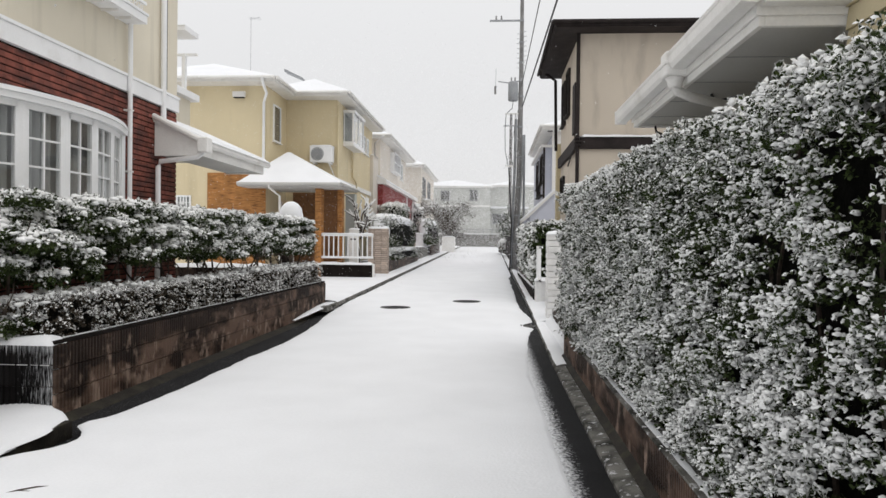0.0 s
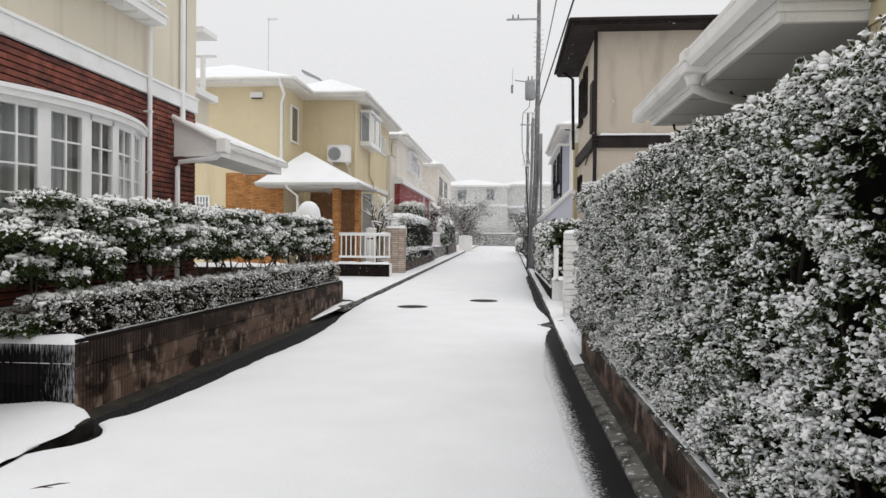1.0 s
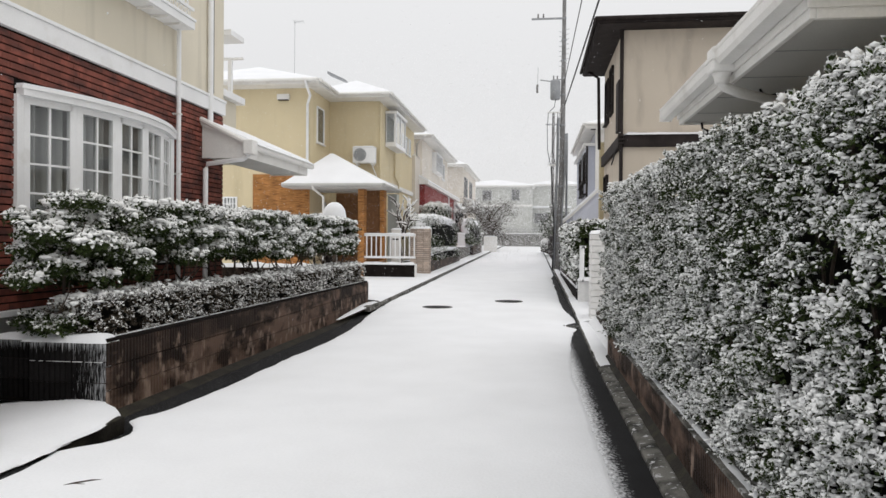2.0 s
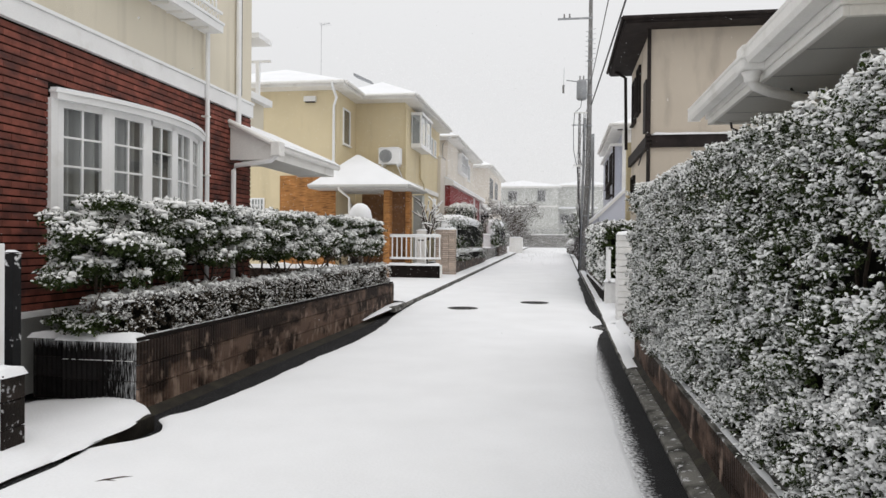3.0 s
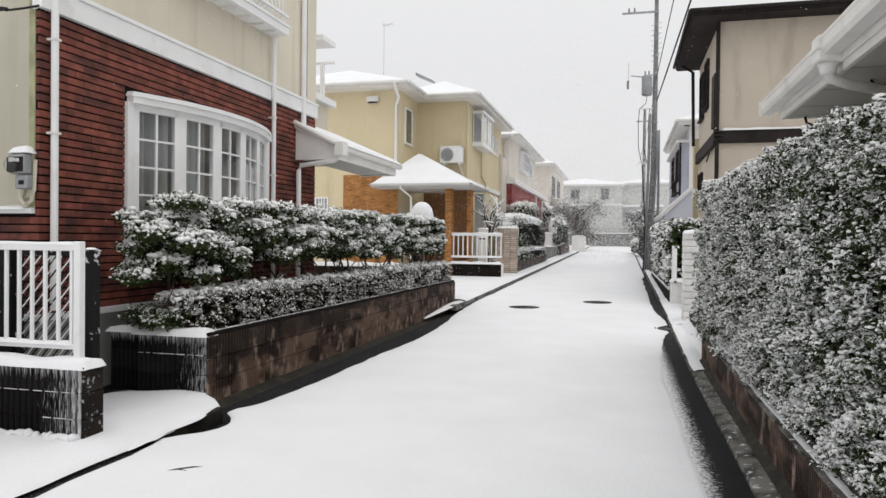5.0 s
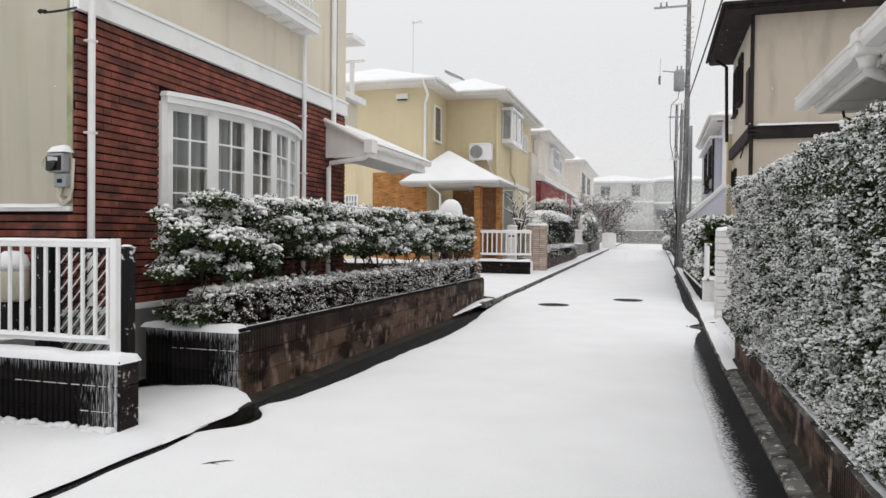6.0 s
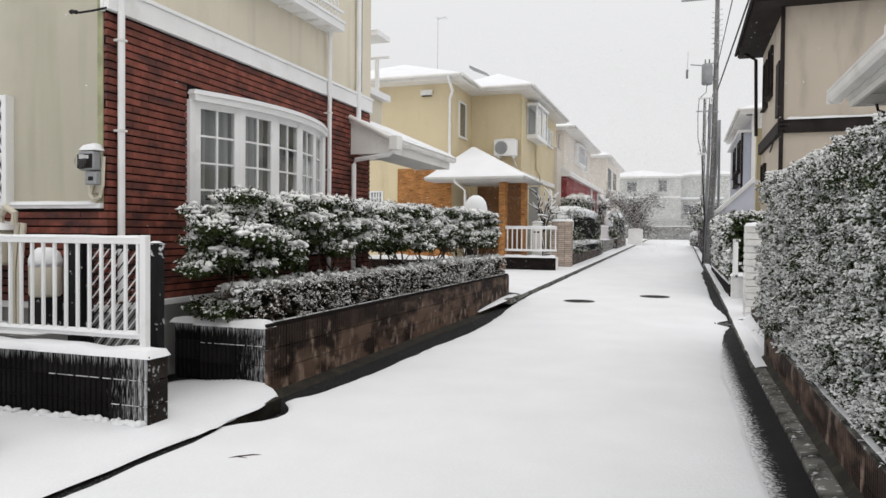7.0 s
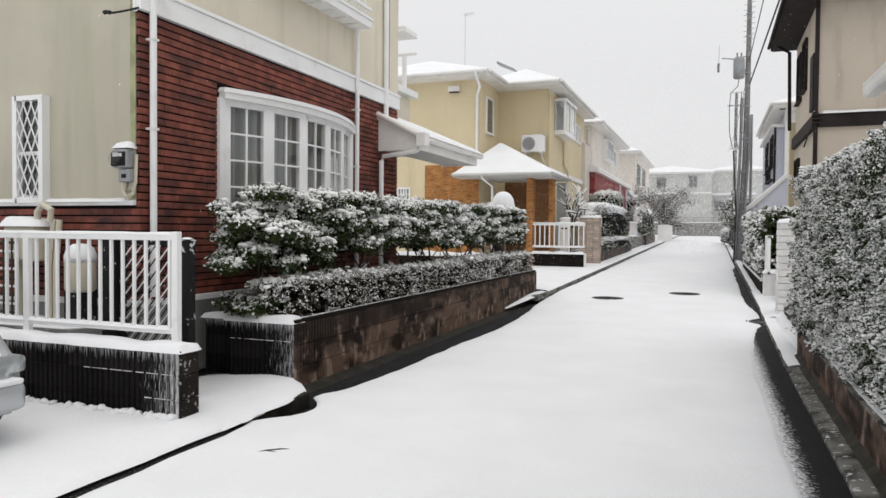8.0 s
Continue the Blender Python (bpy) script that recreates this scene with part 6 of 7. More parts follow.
part("string_course", ff.box(-9, -0.2, 0, 0.08, 6.1, 6.3), OFFWHITE, fh)
f5 = Face((0, 88.5, 0), (1, 0, 0), (0, -1, 0))
house_window(f5, 0.1, 1.9, 4.2, 5.3, fh, GREY, 1, 1, 0.08, curtain=False)
part("lean_roof", box(-0.2, 4.5, 87.2, 88.5, 6.0, 6.2), SNOW, fh)
ew = thing("boundary_wall", (-1, 85, 1.2), "grey concrete boundary wall with railing at the street's end", "wall")
for k in range(8):
    part("panel", box(-12 + 2.4 * k, -9.62 + 2.4 * k, 85.0, 85.2, 1.0, 2.75), CONCRETE, ew)
part("rail", box(-12, 7, 85.06, 85.12, 3.3, 3.36), GREY, ew)
for k in range(20):
    part("rail_post", box(-12 + 1.0 * k, -11.94 + 1.0 * k, 85.06, 85.12, 2.75, 3.3), GREY, ew)
snow_strip(-12, 7.2, 84.98, 85.22, 2.75, 0.1, ew, 0.5)

# ---- gate post, second hedge, lane side of the right-hand houses ----
gpost = thing("block_gate_pillar", (1.4, 14.75, 0.05), "white split-faced block gate pillar capped with snow", "pillar")
part("core", box(1.165, 1.44, 14.54, 14.96, 0.03, 1.8), POST, gpost)
for c in range(14):
    part("block", box(1.14 + 0.006 * (c % 2), 1.455, 14.5, 15.0, 0.05 + 0.126 * c, 0.167 + 0.126 * c, 0.012), POST, gpost)
snow_strip(1.14, 1.46, 14.5, 15.0, 1.82, 0.1, gpost, 0.06)
gw = thing("low_gate", (1.2, 17.9, 0.1), "white metal gate leaf standing open beside the car", "gate")
part("frame", box(1.15, 1.2, 17.2, 17.24, 0.7, 1.55), WHITE, gw)
part("frame", box(1.15, 1.2, 18.2, 18.24, 0.1, 1.55), WHITE, gw)
part("top_rail", box(1.15, 1.2, 17.2, 18.24, 1.5, 1.56), WHITE, gw)
part("bottom_rail", box(1.15, 1.2, 17.2, 18.24, 0.7, 0.75), WHITE, gw)
for k in range(7):
    part("bar", box(1.165, 1.185, 17.32 + 0.13 * k, 17.345 + 0.13 * k, 0.75, 1.5), WHITE, gw)
stub = thing("block_stub", (1.3, 18.1, 0.1), "short snow-plastered block pier", "pier")
part("block", box(1.12, 1.45, 17.9, 18.3, 0.05, 0.7, 0.015), POST, stub)
snow_strip(1.1, 1.47, 17.88, 18.32, 0.7, 0.08, stub, 0.08)
planter_box(18.4, 29.6, 1.1, 1.25, 0.42, "low dark block wall below the second hedge")
hedge("clipped_hedge", (1.5, 24, 0.3), 13, [
    ((1.2, 18.6, 0.6), (0, 10.8, 0.15), (0, 0, 1.5), (-1, 0, 0.1), 190, 2.2),
    ((1.2, 18.6, 2.05), (0, 10.8, 0.2), (0.8, 0, 0), (0, 0, 1), 190, 2.2),
    ((1.2, 18.5, 0.6), (0.9, 0, 0), (0, 0, 1.5), (0, -1, 0.1), 320, 1.7),
], "clipped evergreen hedge along the lane with snow on top", LEAF, 0.046, 0.024, 7, 0.07, -0.5, [0.45, 1.2, 0.12], (1.3, 2.0, 18.65, 29.3, 0.3, 2.0), (0.2, 0.1), 4.0)
f6 = thing("dark_fence", (1.15, 45, g(45)), "dark slatted fence along the lane edge", "fence")
for k in range(26):
    y = 38.5 + 0.7 * k
    part("slat", box(1.12, 1.16, y, y + 0.5, g(y) + 0.1, g(y) + 1.55), DARKTRIM, f6)
part("rail", prism([(1.17, 38.4, g(38.4) + 1.35), (1.21, 38.4, g(38.4) + 1.35), (1.21, 38.4, g(38.4) + 1.45), (1.17, 38.4, g(38.4) + 1.45)], (0, 18.2, g(56.6) - g(38.4))), DARKTRIM, f6)
shrub("roadside_bush", (1.05, 58, 1.4), (0.5, 3, 0.6), 38, "low snowy bush at the lane edge", 600, LEAF_DULL, 0.12, 0.9)

# Near house behind the tall hedge: siding wall, and a wing with a deep white eave.
r1 = thing("siding_house", (5, 4, 0), "house with tan lap siding and a deep white eave", "house")
WX, EX, EY0, EY1, EZ = 2.12, 1.6, 4.43, 8.22, 2.97
part("wall", box(WX, 9, -4, EY0 - 0.02, 0, 6.5), TAN, r1)
for k in range(22):
    part("siding_board", prism([(WX, -4, 2.2 + 0.14 * k), (WX - 0.022, -4, 2.2 + 0.14 * k), (WX - 0.006, -4, 2.335 + 0.14 * k), (WX, -4, 2.335 + 0.14 * k)], (0, EY0 + 3.97, 0)), TAN, r1)
part("wing_wall", box(2.6, 9, EY0 - 0.02, 9.6, 0, 3.05), TAN, r1)
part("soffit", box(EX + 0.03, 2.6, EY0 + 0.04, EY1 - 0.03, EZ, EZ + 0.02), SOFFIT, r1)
for y0, y1 in ((EY0, 6.0), (6.01, EY1)):
    part("fascia", box(EX, EX + 0.04, y0, y1, EZ - 0.03, EZ + 0.13, 0.006), OFFWHITE, r1)
part("fascia_lip", box(EX - 0.02, EX - 0.002, EY0 - 0.02, EY1 + 0.02, EZ + 0.03, EZ + 0.15, 0.006), OFFWHITE, r1)
part("end_fascia", box(EX + 0.04, 2.6, EY0, EY0 + 0.04, EZ - 0.03, EZ + 0.13, 0.006), OFFWHITE, r1)
part("end_fascia_lip", box(EX - 0.02, 2.6, EY0 - 0.022, EY0 - 0.002, EZ + 0.03, EZ + 0.15, 0.006), OFFWHITE, r1)
part("end_fascia", box(EX + 0.04, 2.6, EY1 - 0.04, EY1, EZ - 0.03, EZ + 0.13, 0.006), OFFWHITE, r1)
for y in (5.25, 6.05, 6.85, 7.65):
    part("soffit_batten", box(EX + 0.05, 2.58, y, y + 0.008, EZ - 0.004, EZ), GREY, r1)
part("wall_trim", box(2.55, 2.6, EY0 + 0.04, EY1 - 0.04, EZ - 0.07, EZ), WOOD, r1, "brown timber strip under the soffit")
part("soffit_cable", tube([(1.95, 6.5, EZ - 0.012), (2.05, 6.7, EZ - 0.03), (2.2, 6.6, EZ - 0.018), (2.34, 6.8, EZ - 0.035), (2.54, 6.9, EZ - 0.02)], 0.012, 5), RUBBER, r1)
b = bmesh.new()
zt = EZ + 0.15
q = [b.verts.new(p) for p in ((EX - 0.02, EY0 - 0.02, zt), (9, EY0 - 0.02, zt), (9, EY1 + 0.9, zt), (EX - 0.02, EY1 + 0.02, zt), (EX + 0.1, EY0 + 0.1, zt + 0.07), (6.0, 5.9, zt + 1.1), (6.0, 6.7, zt + 1.1), (EX + 0.1, EY1 - 0.1, zt + 0.07))]
for f in ((0, 1, 5, 4), (1, 2, 6, 5), (2, 3, 7, 6), (3, 0, 4, 7), (4, 5, 6, 7), (3, 2, 1, 0)):
    b.faces.new([q[k] for k in f])
part("wing_roof_snow", b, SNOW, r1, "snow over the wing's hipped roof")


def gutter_run(x, y0, y1, z, r):
    """A square-shouldered gutter along the eave: a hollow trough with a rolled lip and a moulded face."""
    pro = [(-r, 0.1), (-r - 0.012, 0.085), (-r - 0.006, 0.065), (-r, 0.06), (-r + 0.008, 0.0), (-r + 0.03, -0.035), (r - 0.03, -0.045), (r, -0.03), (r, 0.09), (r - 0.008, 0.09), (r - 0.008, -0.02), (-r + 0.036, -0.026), (-r + 0.016, 0.005), (-r + 0.01, 0.09)]
    return prism([(x + u, y0, z + w) for u, w in pro], (0, y1 - y0, 0))


GX = EX - 0.09
gut = part("gutter", gutter_run(GX - 0.008, EY0 - 0.12, 5.98, EZ + 0.12, 0.075), OFFWHITE, r1, "white moulded gutter")
part("gutter_far_length", gutter_run(GX + 0.004, 6.0, 8.52, EZ + 0.11, 0.066), OFFWHITE, gut)
part("gutter_end", prism([(EX, EY0 - 0.12, EZ + 0.08), (EX, EY0 - 0.12, EZ + 0.22), (2.6, EY0 - 0.12, EZ + 0.22), (2.6, EY0 - 0.12, EZ + 0.08)], (0, 0.09, 0)), OFFWHITE, gut)
part("gutter_stop", box(GX - 0.068, GX + 0.072, 8.52, 8.535, EZ + 0.06, EZ + 0.215, 0.004), OFFWHITE, gut)
part("gutter_outlet", box(GX - 0.1, GX + 0.085, 5.93, 6.13, EZ + 0.03, EZ + 0.235, 0.018), OFFWHITE, gut)
part("outlet_collar", box(GX - 0.112, GX + 0.09, 5.915, 6.145, EZ + 0.12, EZ + 0.15, 0.008), OFFWHITE, gut)
part("outlet_spout", lathe(GX, 6.03, [(0.045, EZ - 0.06), (0.06, EZ - 0.04), (0.066, EZ + 0.0), (0.085, EZ + 0.04)], 14), OFFWHITE, gut, smooth=True)
part("downpipe", tube([(GX, 6.03, EZ - 0.03), (GX + 0.02, 6.04, EZ - 0.075), (GX + 0.16, 6.12, EZ - 0.11), (2.56, 6.75, EZ - 0.16)], 0.042, 10), OFFWHITE, gut, smooth=True)
for y in (4.8, 5.4, 6.6, 7.3, 8.0):
    part("gutter_strap", box(GX - 0.05, EX, y, y + 0.025, EZ + 0.2, EZ + 0.206), OFFWHITE, gut)
snow_strip(GX - 0.05, EX + 0.12, 5.2, 8.4, EZ + 0.19, 0.06, r1, 0.08)
snow_strip(GX - 0.02, EX + 0.2, 5.75, 6.35, EZ + 0.22, 0.13, r1, 0.06)
part("eave_hook", tube([(1.83, 8.15, EZ - 0.02), (1.85, 8.18, EZ - 0.08), (1.9, 8.18, EZ - 0.1), (1.91, 8.18, EZ - 0.16)], 0.014, 5), DARKTRIM, r1)

# Beige two-storey house with dark trim.
r2 = thing("beige_house", (5.5, 22, 0.1), "two-storey beige house with dark brown trim and eaves", "house")
RX, RY0, RY1 = 2.27, 18.95, 23.8
part("wall", box(RX, 10, RY0, RY1, 0, 7.2), BEIGE, r2)
part("far_pier", box(2.2, 2.5, 24.5, 24.9, 0, 5.05), TAN, r2)
part("band", box(RX + 0.02, 10, RY0 - 0.1, RY0, 4.13, 4.45, 0.008), DARKTRIM, r2, "dark brown band board")
part("band", box(RX - 0.1, RX, RY0 + 0.1, RY1, 4.13, 4.45, 0.008), DARKTRIM, r2, "dark brown band board")
for z in (4.2, 4.3, 4.4):
    part("band_bracket", box(RX - 0.12, RX + 0.1, RY0 - 0.13, RY0 + 0.02, z, z + 0.06), DARKTRIM, r2)
snow_strip(RX, 10, RY0 - 0.14, RY0 - 0.01, 4.45, 0.07, r2, 0.15, 0.0)
part("eave", box(1.56, 10.6, 18.3, 24.1, 7.21, 7.32), DARKTRIM, r2)
part("soffit", box(1.6, 10.5, 18.34, 24.06, 7.17, 7.21), DARKTRIM, r2)
part("gutter", tube([(1.51, 18.3, 7.3), (1.51, 24.1, 7.3)], 0.045, 8), DARKTRIM, r2)
part("gutter", tube([(1.5, 18.25, 7.3), (10.6, 18.25, 7.3)], 0.045, 8), DARKTRIM, r2)
b = bmesh.new()
q = [b.verts.new(p) for p in ((1.54, 18.28, 7.32), (10.6, 18.28, 7.32), (10.6, 24.1, 7.32), (1.54, 24.1, 7.32), (4.4, 21.2, 8.2), (7.7, 21.2, 8.2))]
for f in ((0, 1, 5, 4), (1, 2, 5), (2, 3, 4, 5), (3, 0, 4), (3, 2, 1, 0)):
    b.faces.new([q[k] for k in f])
part("roof_snow", b, SNOW, r2, "snow over the low hipped roof")
rails([(RX - 0.04, RY0 - 0.05, 0.3), (RX - 0.04, RY0 - 0.05, 7.2)], 0.05, r2, DARKTRIM)
rails([(1.72, 23.4, 7.17), (2.05, 23.6, 7.0), (2.1, 23.7, 4.7)], 0.05, r2, DARKTRIM)
rails([(RX - 0.06, RY0 - 0.05, 4.3), (RX - 0.1, RY0 + 0.5, 4.15), (RX - 0.06, RY0 + 2.0, 3.9)], 0.02, r2, RUBBER, "cable")
r2f = Face((RX, 0, 0), (0, 1, 0), (-1, 0, 0))
house_window(r2f, 21.1, 21.8, 5.5, 6.75, r2, DARKTRIM, 0, 1, 0.07, curtain=False)
house_window(r2f, 22.3, 23.1, 5.4, 6.65, r2, DARKTRIM, 0, 1, 0.07, curtain=False)
house_window(r2f, 22.4, 23.3, 3.1, 3.7, r2, DARKTRIM, 0, 1, 0.07, curtain=False)
part("shutter_box", r2f.box(19.15, 19.75, 0, 0.09, 4.6, 5.95, None, 0.01), DARKTRIM, r2)
part("corner_trim", box(5.0, 5.16, RY0 - 0.03, RY0, 4.6, 7.17), DARKTRIM, r2)

# Pale blue house.
r3 = thing("blue_house", (5.5, 35, 0.3), "pale blue two-storey house with white eaves", "house")
part("wall", box(2.57, 9, 30.2, 38.6, 0.2, 6.35), BLUE, r3)
hip_roof(r3, 2.05, 9.5, 29.6, 39.1, 6.35, 1.3, OFFWHITE, OFFWHITE, 0.2, 0.1)
part("frieze", box(2.5, 9, 30.1, 30.2, 5.75, 6.35), OFFWHITE, r3)
part("corner_board", box(2.52, 2.7, 30.12, 30.2, 0.3, 5.75), OFFWHITE, r3)
part("eave_vent", box(2.3, 2.5, 29.8, 30.0, 6.33, 6.36), DARKTRIM, r3)
bay2 = part("bay", box(2.2, 2.57, 30.6, 37.5, 3.3, 5.75), BLUE, r3)
part("bay_roof", box(2.05, 2.6, 30.4, 37.7, 5.75, 5.85, 0.01), OFFWHITE, bay2)
part("bay_frame", box(2.17, 2.25, 30.57, 30.65, 3.3, 5.75), DARKTRIM, bay2)
b3f = Face((2.2, 0, 0), (0, 1, 0), (-1, 0, 0))
house_window(b3f, 31.2, 32.6, 4.3, 5.5, r3, DARKTRIM, 1, 1, 0.05, curtain=False)
house_window(b3f, 33.8, 35.2, 4.3, 5.5, r3, DARKTRIM, 1, 1, 0.05, curtain=False)
for k in range(9):
    part("balcony_bar", b3f.box(30.9 + 0.3 * k, 30.94 + 0.3 * k, 0.1, 0.14, 3.7, 4.3), DARKTRIM, r3)
for z in (3.7, 4.25):
    part("balcony_rail", b3f.box(30.8, 33.5, 0.0, 0.16, z, z + 0.06), DARKTRIM, r3)
part("lower_wall", prism([(2.57, 29.1, 0.2), (2.57, 29.1, 3.72), (1.55, 29.1, 2.74), (1.55, 29.1, 0.2)], (0, 6, 0)), BLUE, r3)
part("lower_roof", prism([(2.6, 29.0, 3.75), (1.42, 29.0, 2.62), (1.42, 29.0, 2.72), (2.6, 29.0, 3.85)], (0, 9, 0)), OFFWHITE, r3)
part("lower_roof_snow", prism([(2.6, 28.98, 3.85), (1.4, 28.98, 2.72), (1.4, 28.98, 2.8), (2.6, 28.98, 3.95)], (0, 9, 0)), SNOW, r3)

# ---- utility pole and cables ----
up = thing("utility_pole", (1.14, 35.5, 0.3), "tall weathered concrete utility pole with transformer and crossarm", "utility pole")
def pole_x(z):
    return along([(0.2, 1.16), (5, 1.34), (10, 1.39), (15, 1.4)], z)


part("pole", tube([(pole_x(z), 35.5, z) for z in (0.2, 2.5, 5, 7.5, 10, 12.5, 15)], 0.165, 14, None, 0.085), POLECON, up, smooth=True)
part("riser_pipe", tube([(0.95, 35.4, 0.3), (1.1, 35.4, 5), (1.16, 35.4, 7.8)], 0.07, 8), GREY, up)
part("riser_pipe", tube([(1.33, 35.3, 2.3), (1.47, 35.3, 5), (1.5, 35.3, 7)], 0.04, 8), GREY, up)
part("riser_cable", tube([(0.82, 35.35, 5.4), (0.98, 35.3, 2.5), (0.92, 35.3, 0.3)], 0.03, 6), RUBBER, up)
for z in (1.6, 3.0, 4.4, 5.9, 7.4, 8.9, 10.6, 11.6):
    q = 0.185 - 0.0055 * z
    part("band_clamp", lathe(pole_x(z), 35.5, [(q, z), (q + 0.012, z + 0.01), (q + 0.012, z + 0.06), (q, z + 0.07)], 14), GREY, up)
tf = part("transformer", lathe(0.99, 35.4, [(0.2, 8.7), (0.245, 8.75), (0.245, 9.55), (0.21, 9.65), (0.05, 9.7)], 18), GREY, up, "grey drum transformer", smooth=True)
for x in (0.9, 1.08):
    part("bushing", tube([(x, 35.3, 9.62), (x, 35.3, 9.85)], 0.035, 8), POLECON, tf)
part("hanger", box(0.95, 1.4, 35.42, 35.55, 9.05, 9.12), GREY, up)
part("side_arm", tube([(1.4, 35.4, 9.72), (0.8, 35.4, 9.6), (0.25, 35.4, 9.68)], 0.028, 6), GREY, up)
part("insulator", tube([(0.11, 35.4, 9.05), (0.1, 35.4, 9.3), (0.12, 35.4, 9.45)], 0.055, 8), POLECON, up)
part("arrester", tube([(0.12, 35.4, 9.45), (0.14, 35.4, 10.3)], 0.01, 5), GREY, up)
part("crossarm", box(-0.2, 1.5, 35.4, 35.48, 12.66, 12.74), GREY, up)
for x in (0.12, 0.38):
    part("pin_insulator", lathe(x, 35.44, [(0.03, 12.74), (0.05, 12.8), (0.03, 12.86), (0.045, 12.91), (0.01, 12.96)], 10), POLECON, up)
part("drop_bracket", box(0.62, 1.3, 35.42, 35.48, 8.05, 8.11), OFFWHITE, up)
part("drop_bracket", box(0.7, 1.3, 35.42, 35.48, 5.45, 5.52), OFFWHITE, up)
for k in range(16):
    z = 10.3 + 0.12 * k
    part("step_bolt", tube([(pole_x(z), 35.35, z), (pole_x(z) + (0.3 if k % 2 else -0.3) * 0.8, 35.3, z + 0.03)], 0.012, 4), GREY, up)
for x, z1 in ((0.66, 5.5), (0.9, 5.5), (1.12, 6.2)):
    part("hanging_loop", tube([(x, 35.3, 8.05), (x - 0.05, 35.2, 7.3), (x - 0.03, 35.2, 6.2), (x + 0.12, 35.3, z1)], 0.016, 5), RUBBER, up)
part("lead", tube([(1.0, 35.25, 8.7), (0.95, 35.2, 8.3), (0.7, 35.25, 8.08)], 0.016, 5), RUBBER, up)


def cable(a, b, sagging, r, label):
    c = thing("overhead_cable", a, label, "cable", "overhead cables")
    pts = [Vector(a).lerp(Vector(b), k / 14) - Vector((0, 0, sagging * 4 * (k / 14) * (1 - k / 14))) for k in range(15)]
    part("wire", tube(pts, r, 5), RUBBER, c)


cable((1.46, 35.5, 8.45), (2.32, -4, 9.0), 0.12, 0.03, "thick black telephone cable strung along the lane")
cable((1.42, 35.5, 9.5), (1.74, -4, 10.5), 0.12, 0.018, "thin black cable strung along the lane")
cable((1.38, 35.5, 9.0), (1.4, 84, 10.5), 0.6, 0.014, "thin black cable running on down the street")
p2 = thing("utility_pole", (1.5, 60, g(60)), "far concrete utility pole fading in the snow", "utility pole")
part("pole", tube([(1.5, 60, 0.7), (1.55, 60, 12.5)], 0.17, 10, None, 0.11), POLECON, p2, smooth=True)
part("crossarm", box(0.9, 2.1, 59.9, 60.0, 11.5, 11.6), GREY, p2)
p3 = thing("service_pole", (1.62, 36.5, 0.4), "thin grey steel service pole", "pole")
part("pole", tube([(1.62, 36.5, 0.3), (1.62, 36.5, 7.2)], 0.06, 8), GREY, p3)

# ---- bricks of the red front, laid last ----
BW, BH, JX, JZ = 0.225, 0.062, 0.0016, 0.0165
brick_me = bpy.data.meshes.new("brick")
bq = bmesh.new()
for z0, z1, w in ((0, BH, 0.0),):
    merge(bq, box(-0.02, 0.0, 0, BW, 0, BH, 0.003))
bq.to_mesh(brick_me), bq.free(), brick_me.materials.append(BRICK)
front = thing("brick_facing", (FX, 8, 0.87), "weathered red brick facing laid in long thin courses", "brick facing", kind="structure")
rng = np.random.default_rng(17)
vs, fs = [], []
count = 0
course = 0
z = 0.872
while z + BH < 3.81:
    y = C0 + 0.004 - (BW / 2 + JX / 2 if course % 2 else 0)
    while y < C1 - 0.02:
        y0, y1 = max(y, C0 + 0.002), min(y + BW, C1 - 0.003)
        full_end = y1
        if WZ0 - 0.16 < z < WZ1 + 0.19:
            if y0 < WY0 - 0.1 < y1:
                y1 = WY0 - 0.1
            elif y0 < WY1 + 0.1 < y1:
                y0 = WY1 + 0.1
        hidden = y1 > WY0 - 0.095 and y0 < WY1 + 0.095 and WZ0 - 0.16 < z < WZ1 + 0.19
        if y1 - y0 > 0.03 and not hidden:
            whole = y1 - y0 > BW - 0.005
            if whole and y0 < 7.05 and 1.45 < z < 3.6 and count < 290 or (whole and z > 3.36 and y0 < 9.0 and count < 290):
                ob = place("brick", brick_me, front, (FX + rng.normal(0, 0.0012), y0, z), 0)
                count += 1
            else:
                x1 = FX + rng.normal(0, 0.0012)
                n = len(vs)
                e = 0.003
                vs += [(x1 - 0.02, y0, z), (x1 - 0.02, y1, z), (x1 - 0.02, y1, z + BH), (x1 - 0.02, y0, z + BH), (x1 - e, y0, z), (x1 - e, y1, z), (x1 - e, y1, z + BH), (x1 - e, y0, z + BH), (x1, y0 + e, z + e), (x1, y1 - e, z + e), (x1, y1 - e, z + BH - e), (x1, y0 + e, z + BH - e)]
                for r in (0, 4):
                    fs += [tuple(n + r + k for k in q) for q in ((0, 1, 5, 4), (1, 2, 6, 5), (2, 3, 7, 6), (3, 0, 4, 7))]
                fs.append((n + 8, n + 9, n + 10, n + 11))
        y += BW + JX
    z += BH + JZ
    course += 1
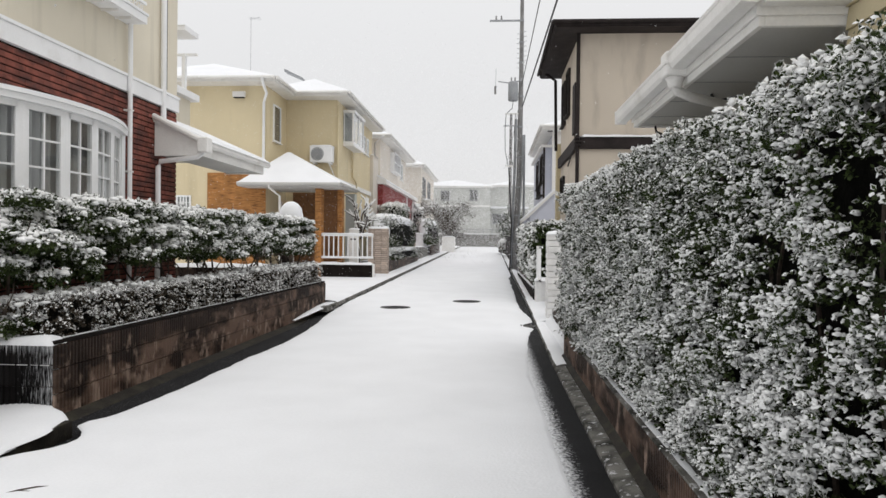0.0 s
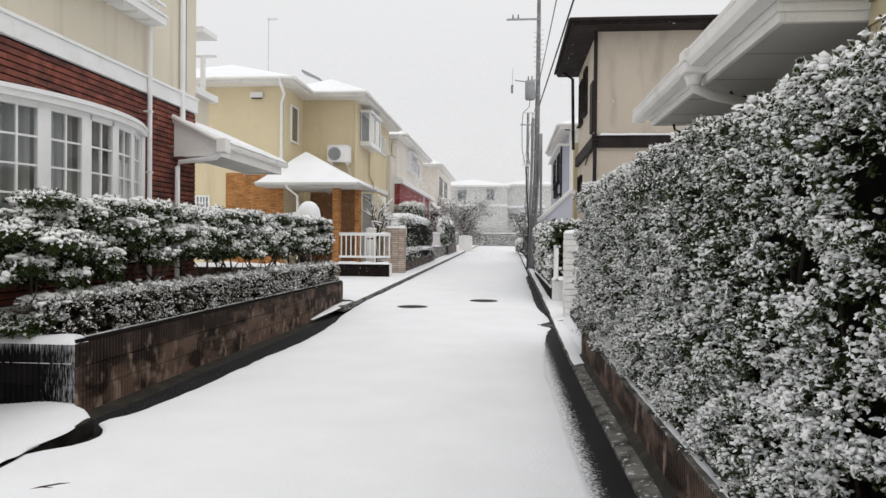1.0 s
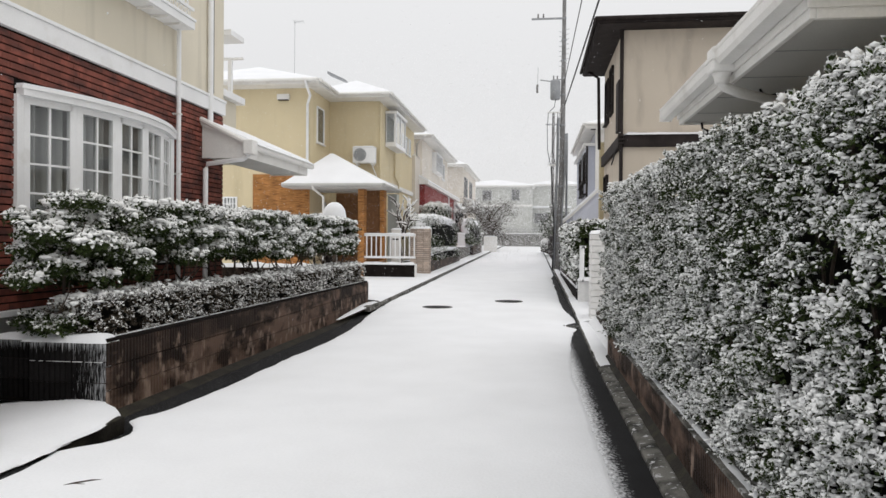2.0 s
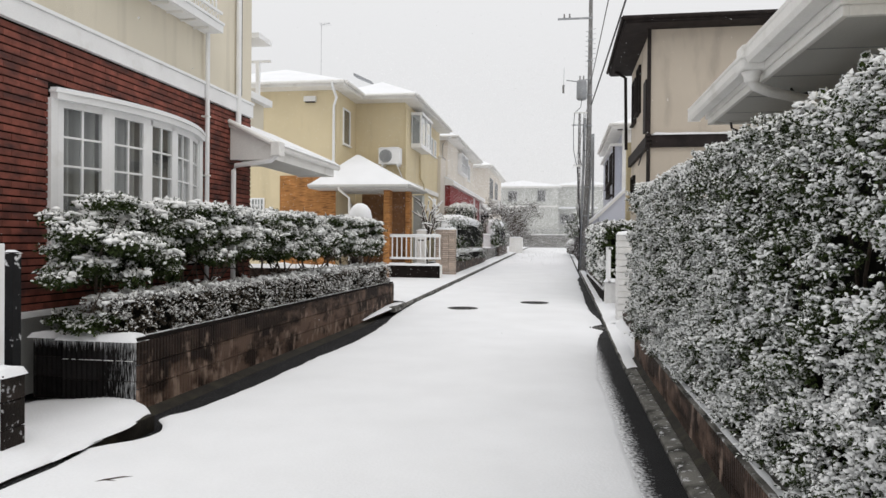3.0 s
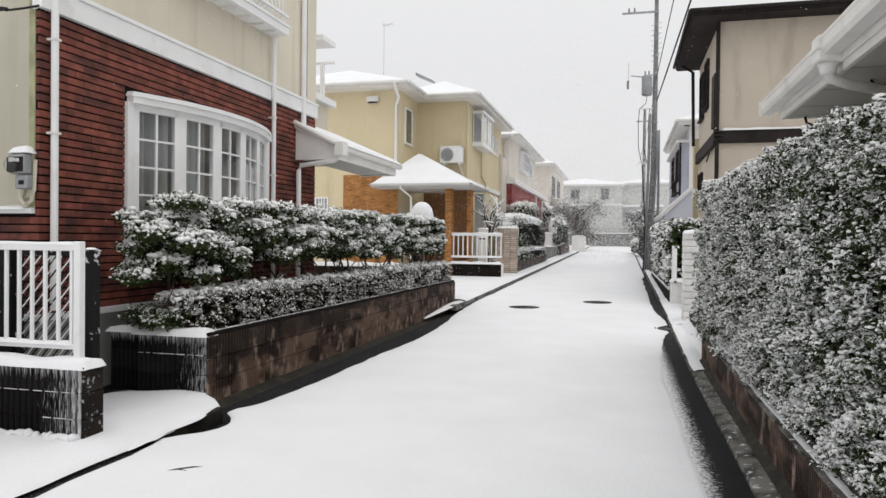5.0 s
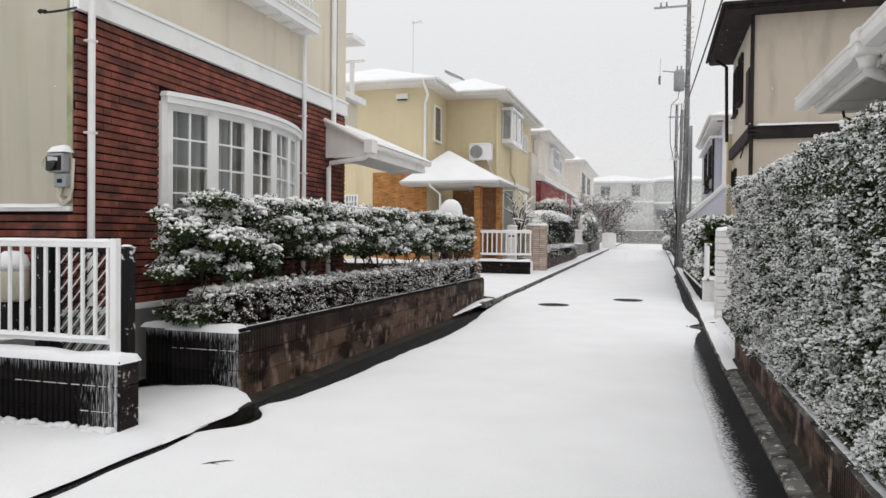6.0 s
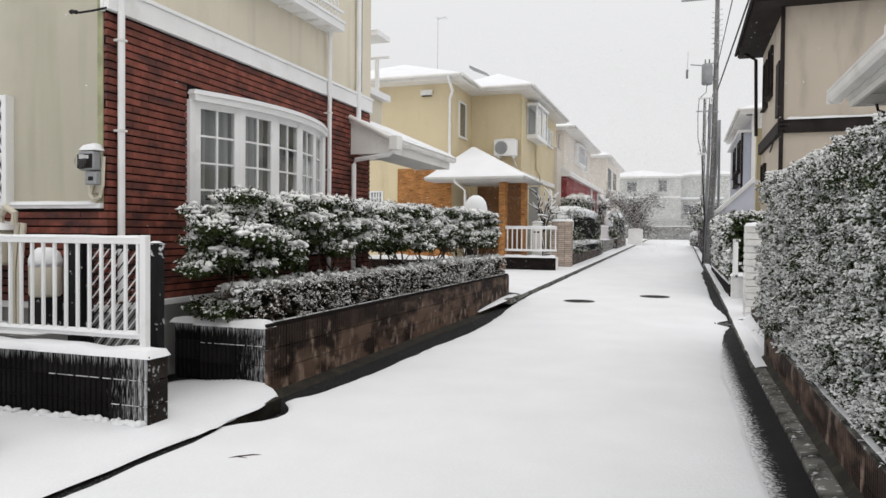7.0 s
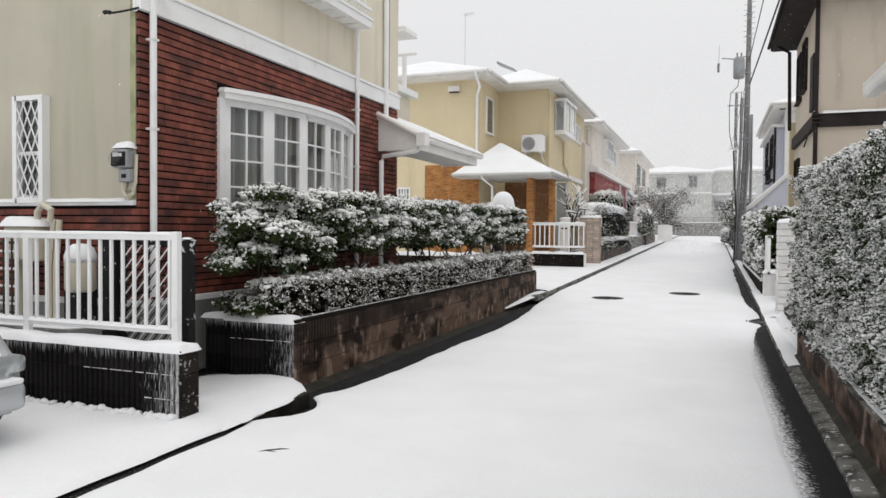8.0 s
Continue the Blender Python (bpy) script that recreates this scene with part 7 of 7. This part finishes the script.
# Bricks round the corner and along the base of the side wall.
z, course = 0.872, 0
while z + BH < 3.78:
    xs = FX - 0.002
    x_end = FX - 0.045 if z > 1.8 else -9.0
    single = z > 1.8
    x = xs
    first = True
    while x > x_end + 0.03:
        w = 0.13 if single else (BW / 2 if (first and course % 2) else BW)
        x0 = max(x - w, x_end)
        n, e, y1 = len(vs), 0.003, C0 - 0.002 + rng.normal(0, 0.0012)
        vs += [(x0, y1 + 0.02, z), (x, y1 + 0.02, z), (x, y1 + 0.02, z + BH), (x0, y1 + 0.02, z + BH), (x0, y1 + e, z), (x, y1 + e, z), (x, y1 + e, z + BH), (x0, y1 + e, z + BH), (x0 + e, y1, z + e), (x - e, y1, z + e), (x - e, y1, z + BH - e), (x0 + e, y1, z + BH - e)]
        for r in (0, 4):
            fs += [tuple(n + r + k for k in q) for q in ((0, 1, 5, 4), (1, 2, 6, 5), (2, 3, 7, 6), (3, 0, 4, 7))]
        fs.append((n + 8, n + 9, n + 10, n + 11))
        x = x0 - JX
        first = False
    z += BH + JZ
    course += 1
me = bpy.data.meshes.new("brickwork")
me.from_pydata(vs, [], fs)
bq = bmesh.new()
bq.from_mesh(me)
bmesh.ops.recalc_face_normals(bq, faces=bq.faces)
bq.to_mesh(me), bq.free()
bw = link_mesh("brickwork", me, BRICK_JOINED, front)
bw["kind"] = "stuff"

# ---- falling snow ----
def flakes(count, seed, x0, x1, y0, y1, z1, size):
    """Snowflakes hanging in the air, as small tumbled scraps."""
    rng = np.random.default_rng(seed)
    p = np.stack([rng.uniform(x0, x1, count), rng.uniform(y0, y1, count), rng.uniform(0.2, z1, count)], 1)
    p[:, 2] += np.clip(0.017 * (p[:, 1] - 14), 0, None)
    a, b = rand_dirs(rng, count), rand_dirs(rng, count)
    s = size * rng.uniform(0.5, 1.5, (count, 1))
    v = np.stack([p + a * s * 1.4, p + b * s * 1.4, p - (a + b) * s * 0.9], 1)
    o = np.arange(count)[:, None] * 3
    f = o + np.array([[0, 1, 2]])
    return quads_mesh("falling_snow", v.reshape(-1, 3), f)


# The far batch is oversized and crowded, added to stand in for haze.
for n, seed, area, size in ((210000, 51, (-13, 7, 36, 84, 12), 0.0165), (24000, 53, (-11, 6, 20, 36, 10), 0.009), (900, 52, (-5, 3, 3.0, 20, 7), 0.005)):
    fl = link_mesh("falling_snow", flakes(n, seed, *area, size), FLAKE)
    tagged(fl, "countless white snowflakes falling through the air", "snowfall", "", "stuff")
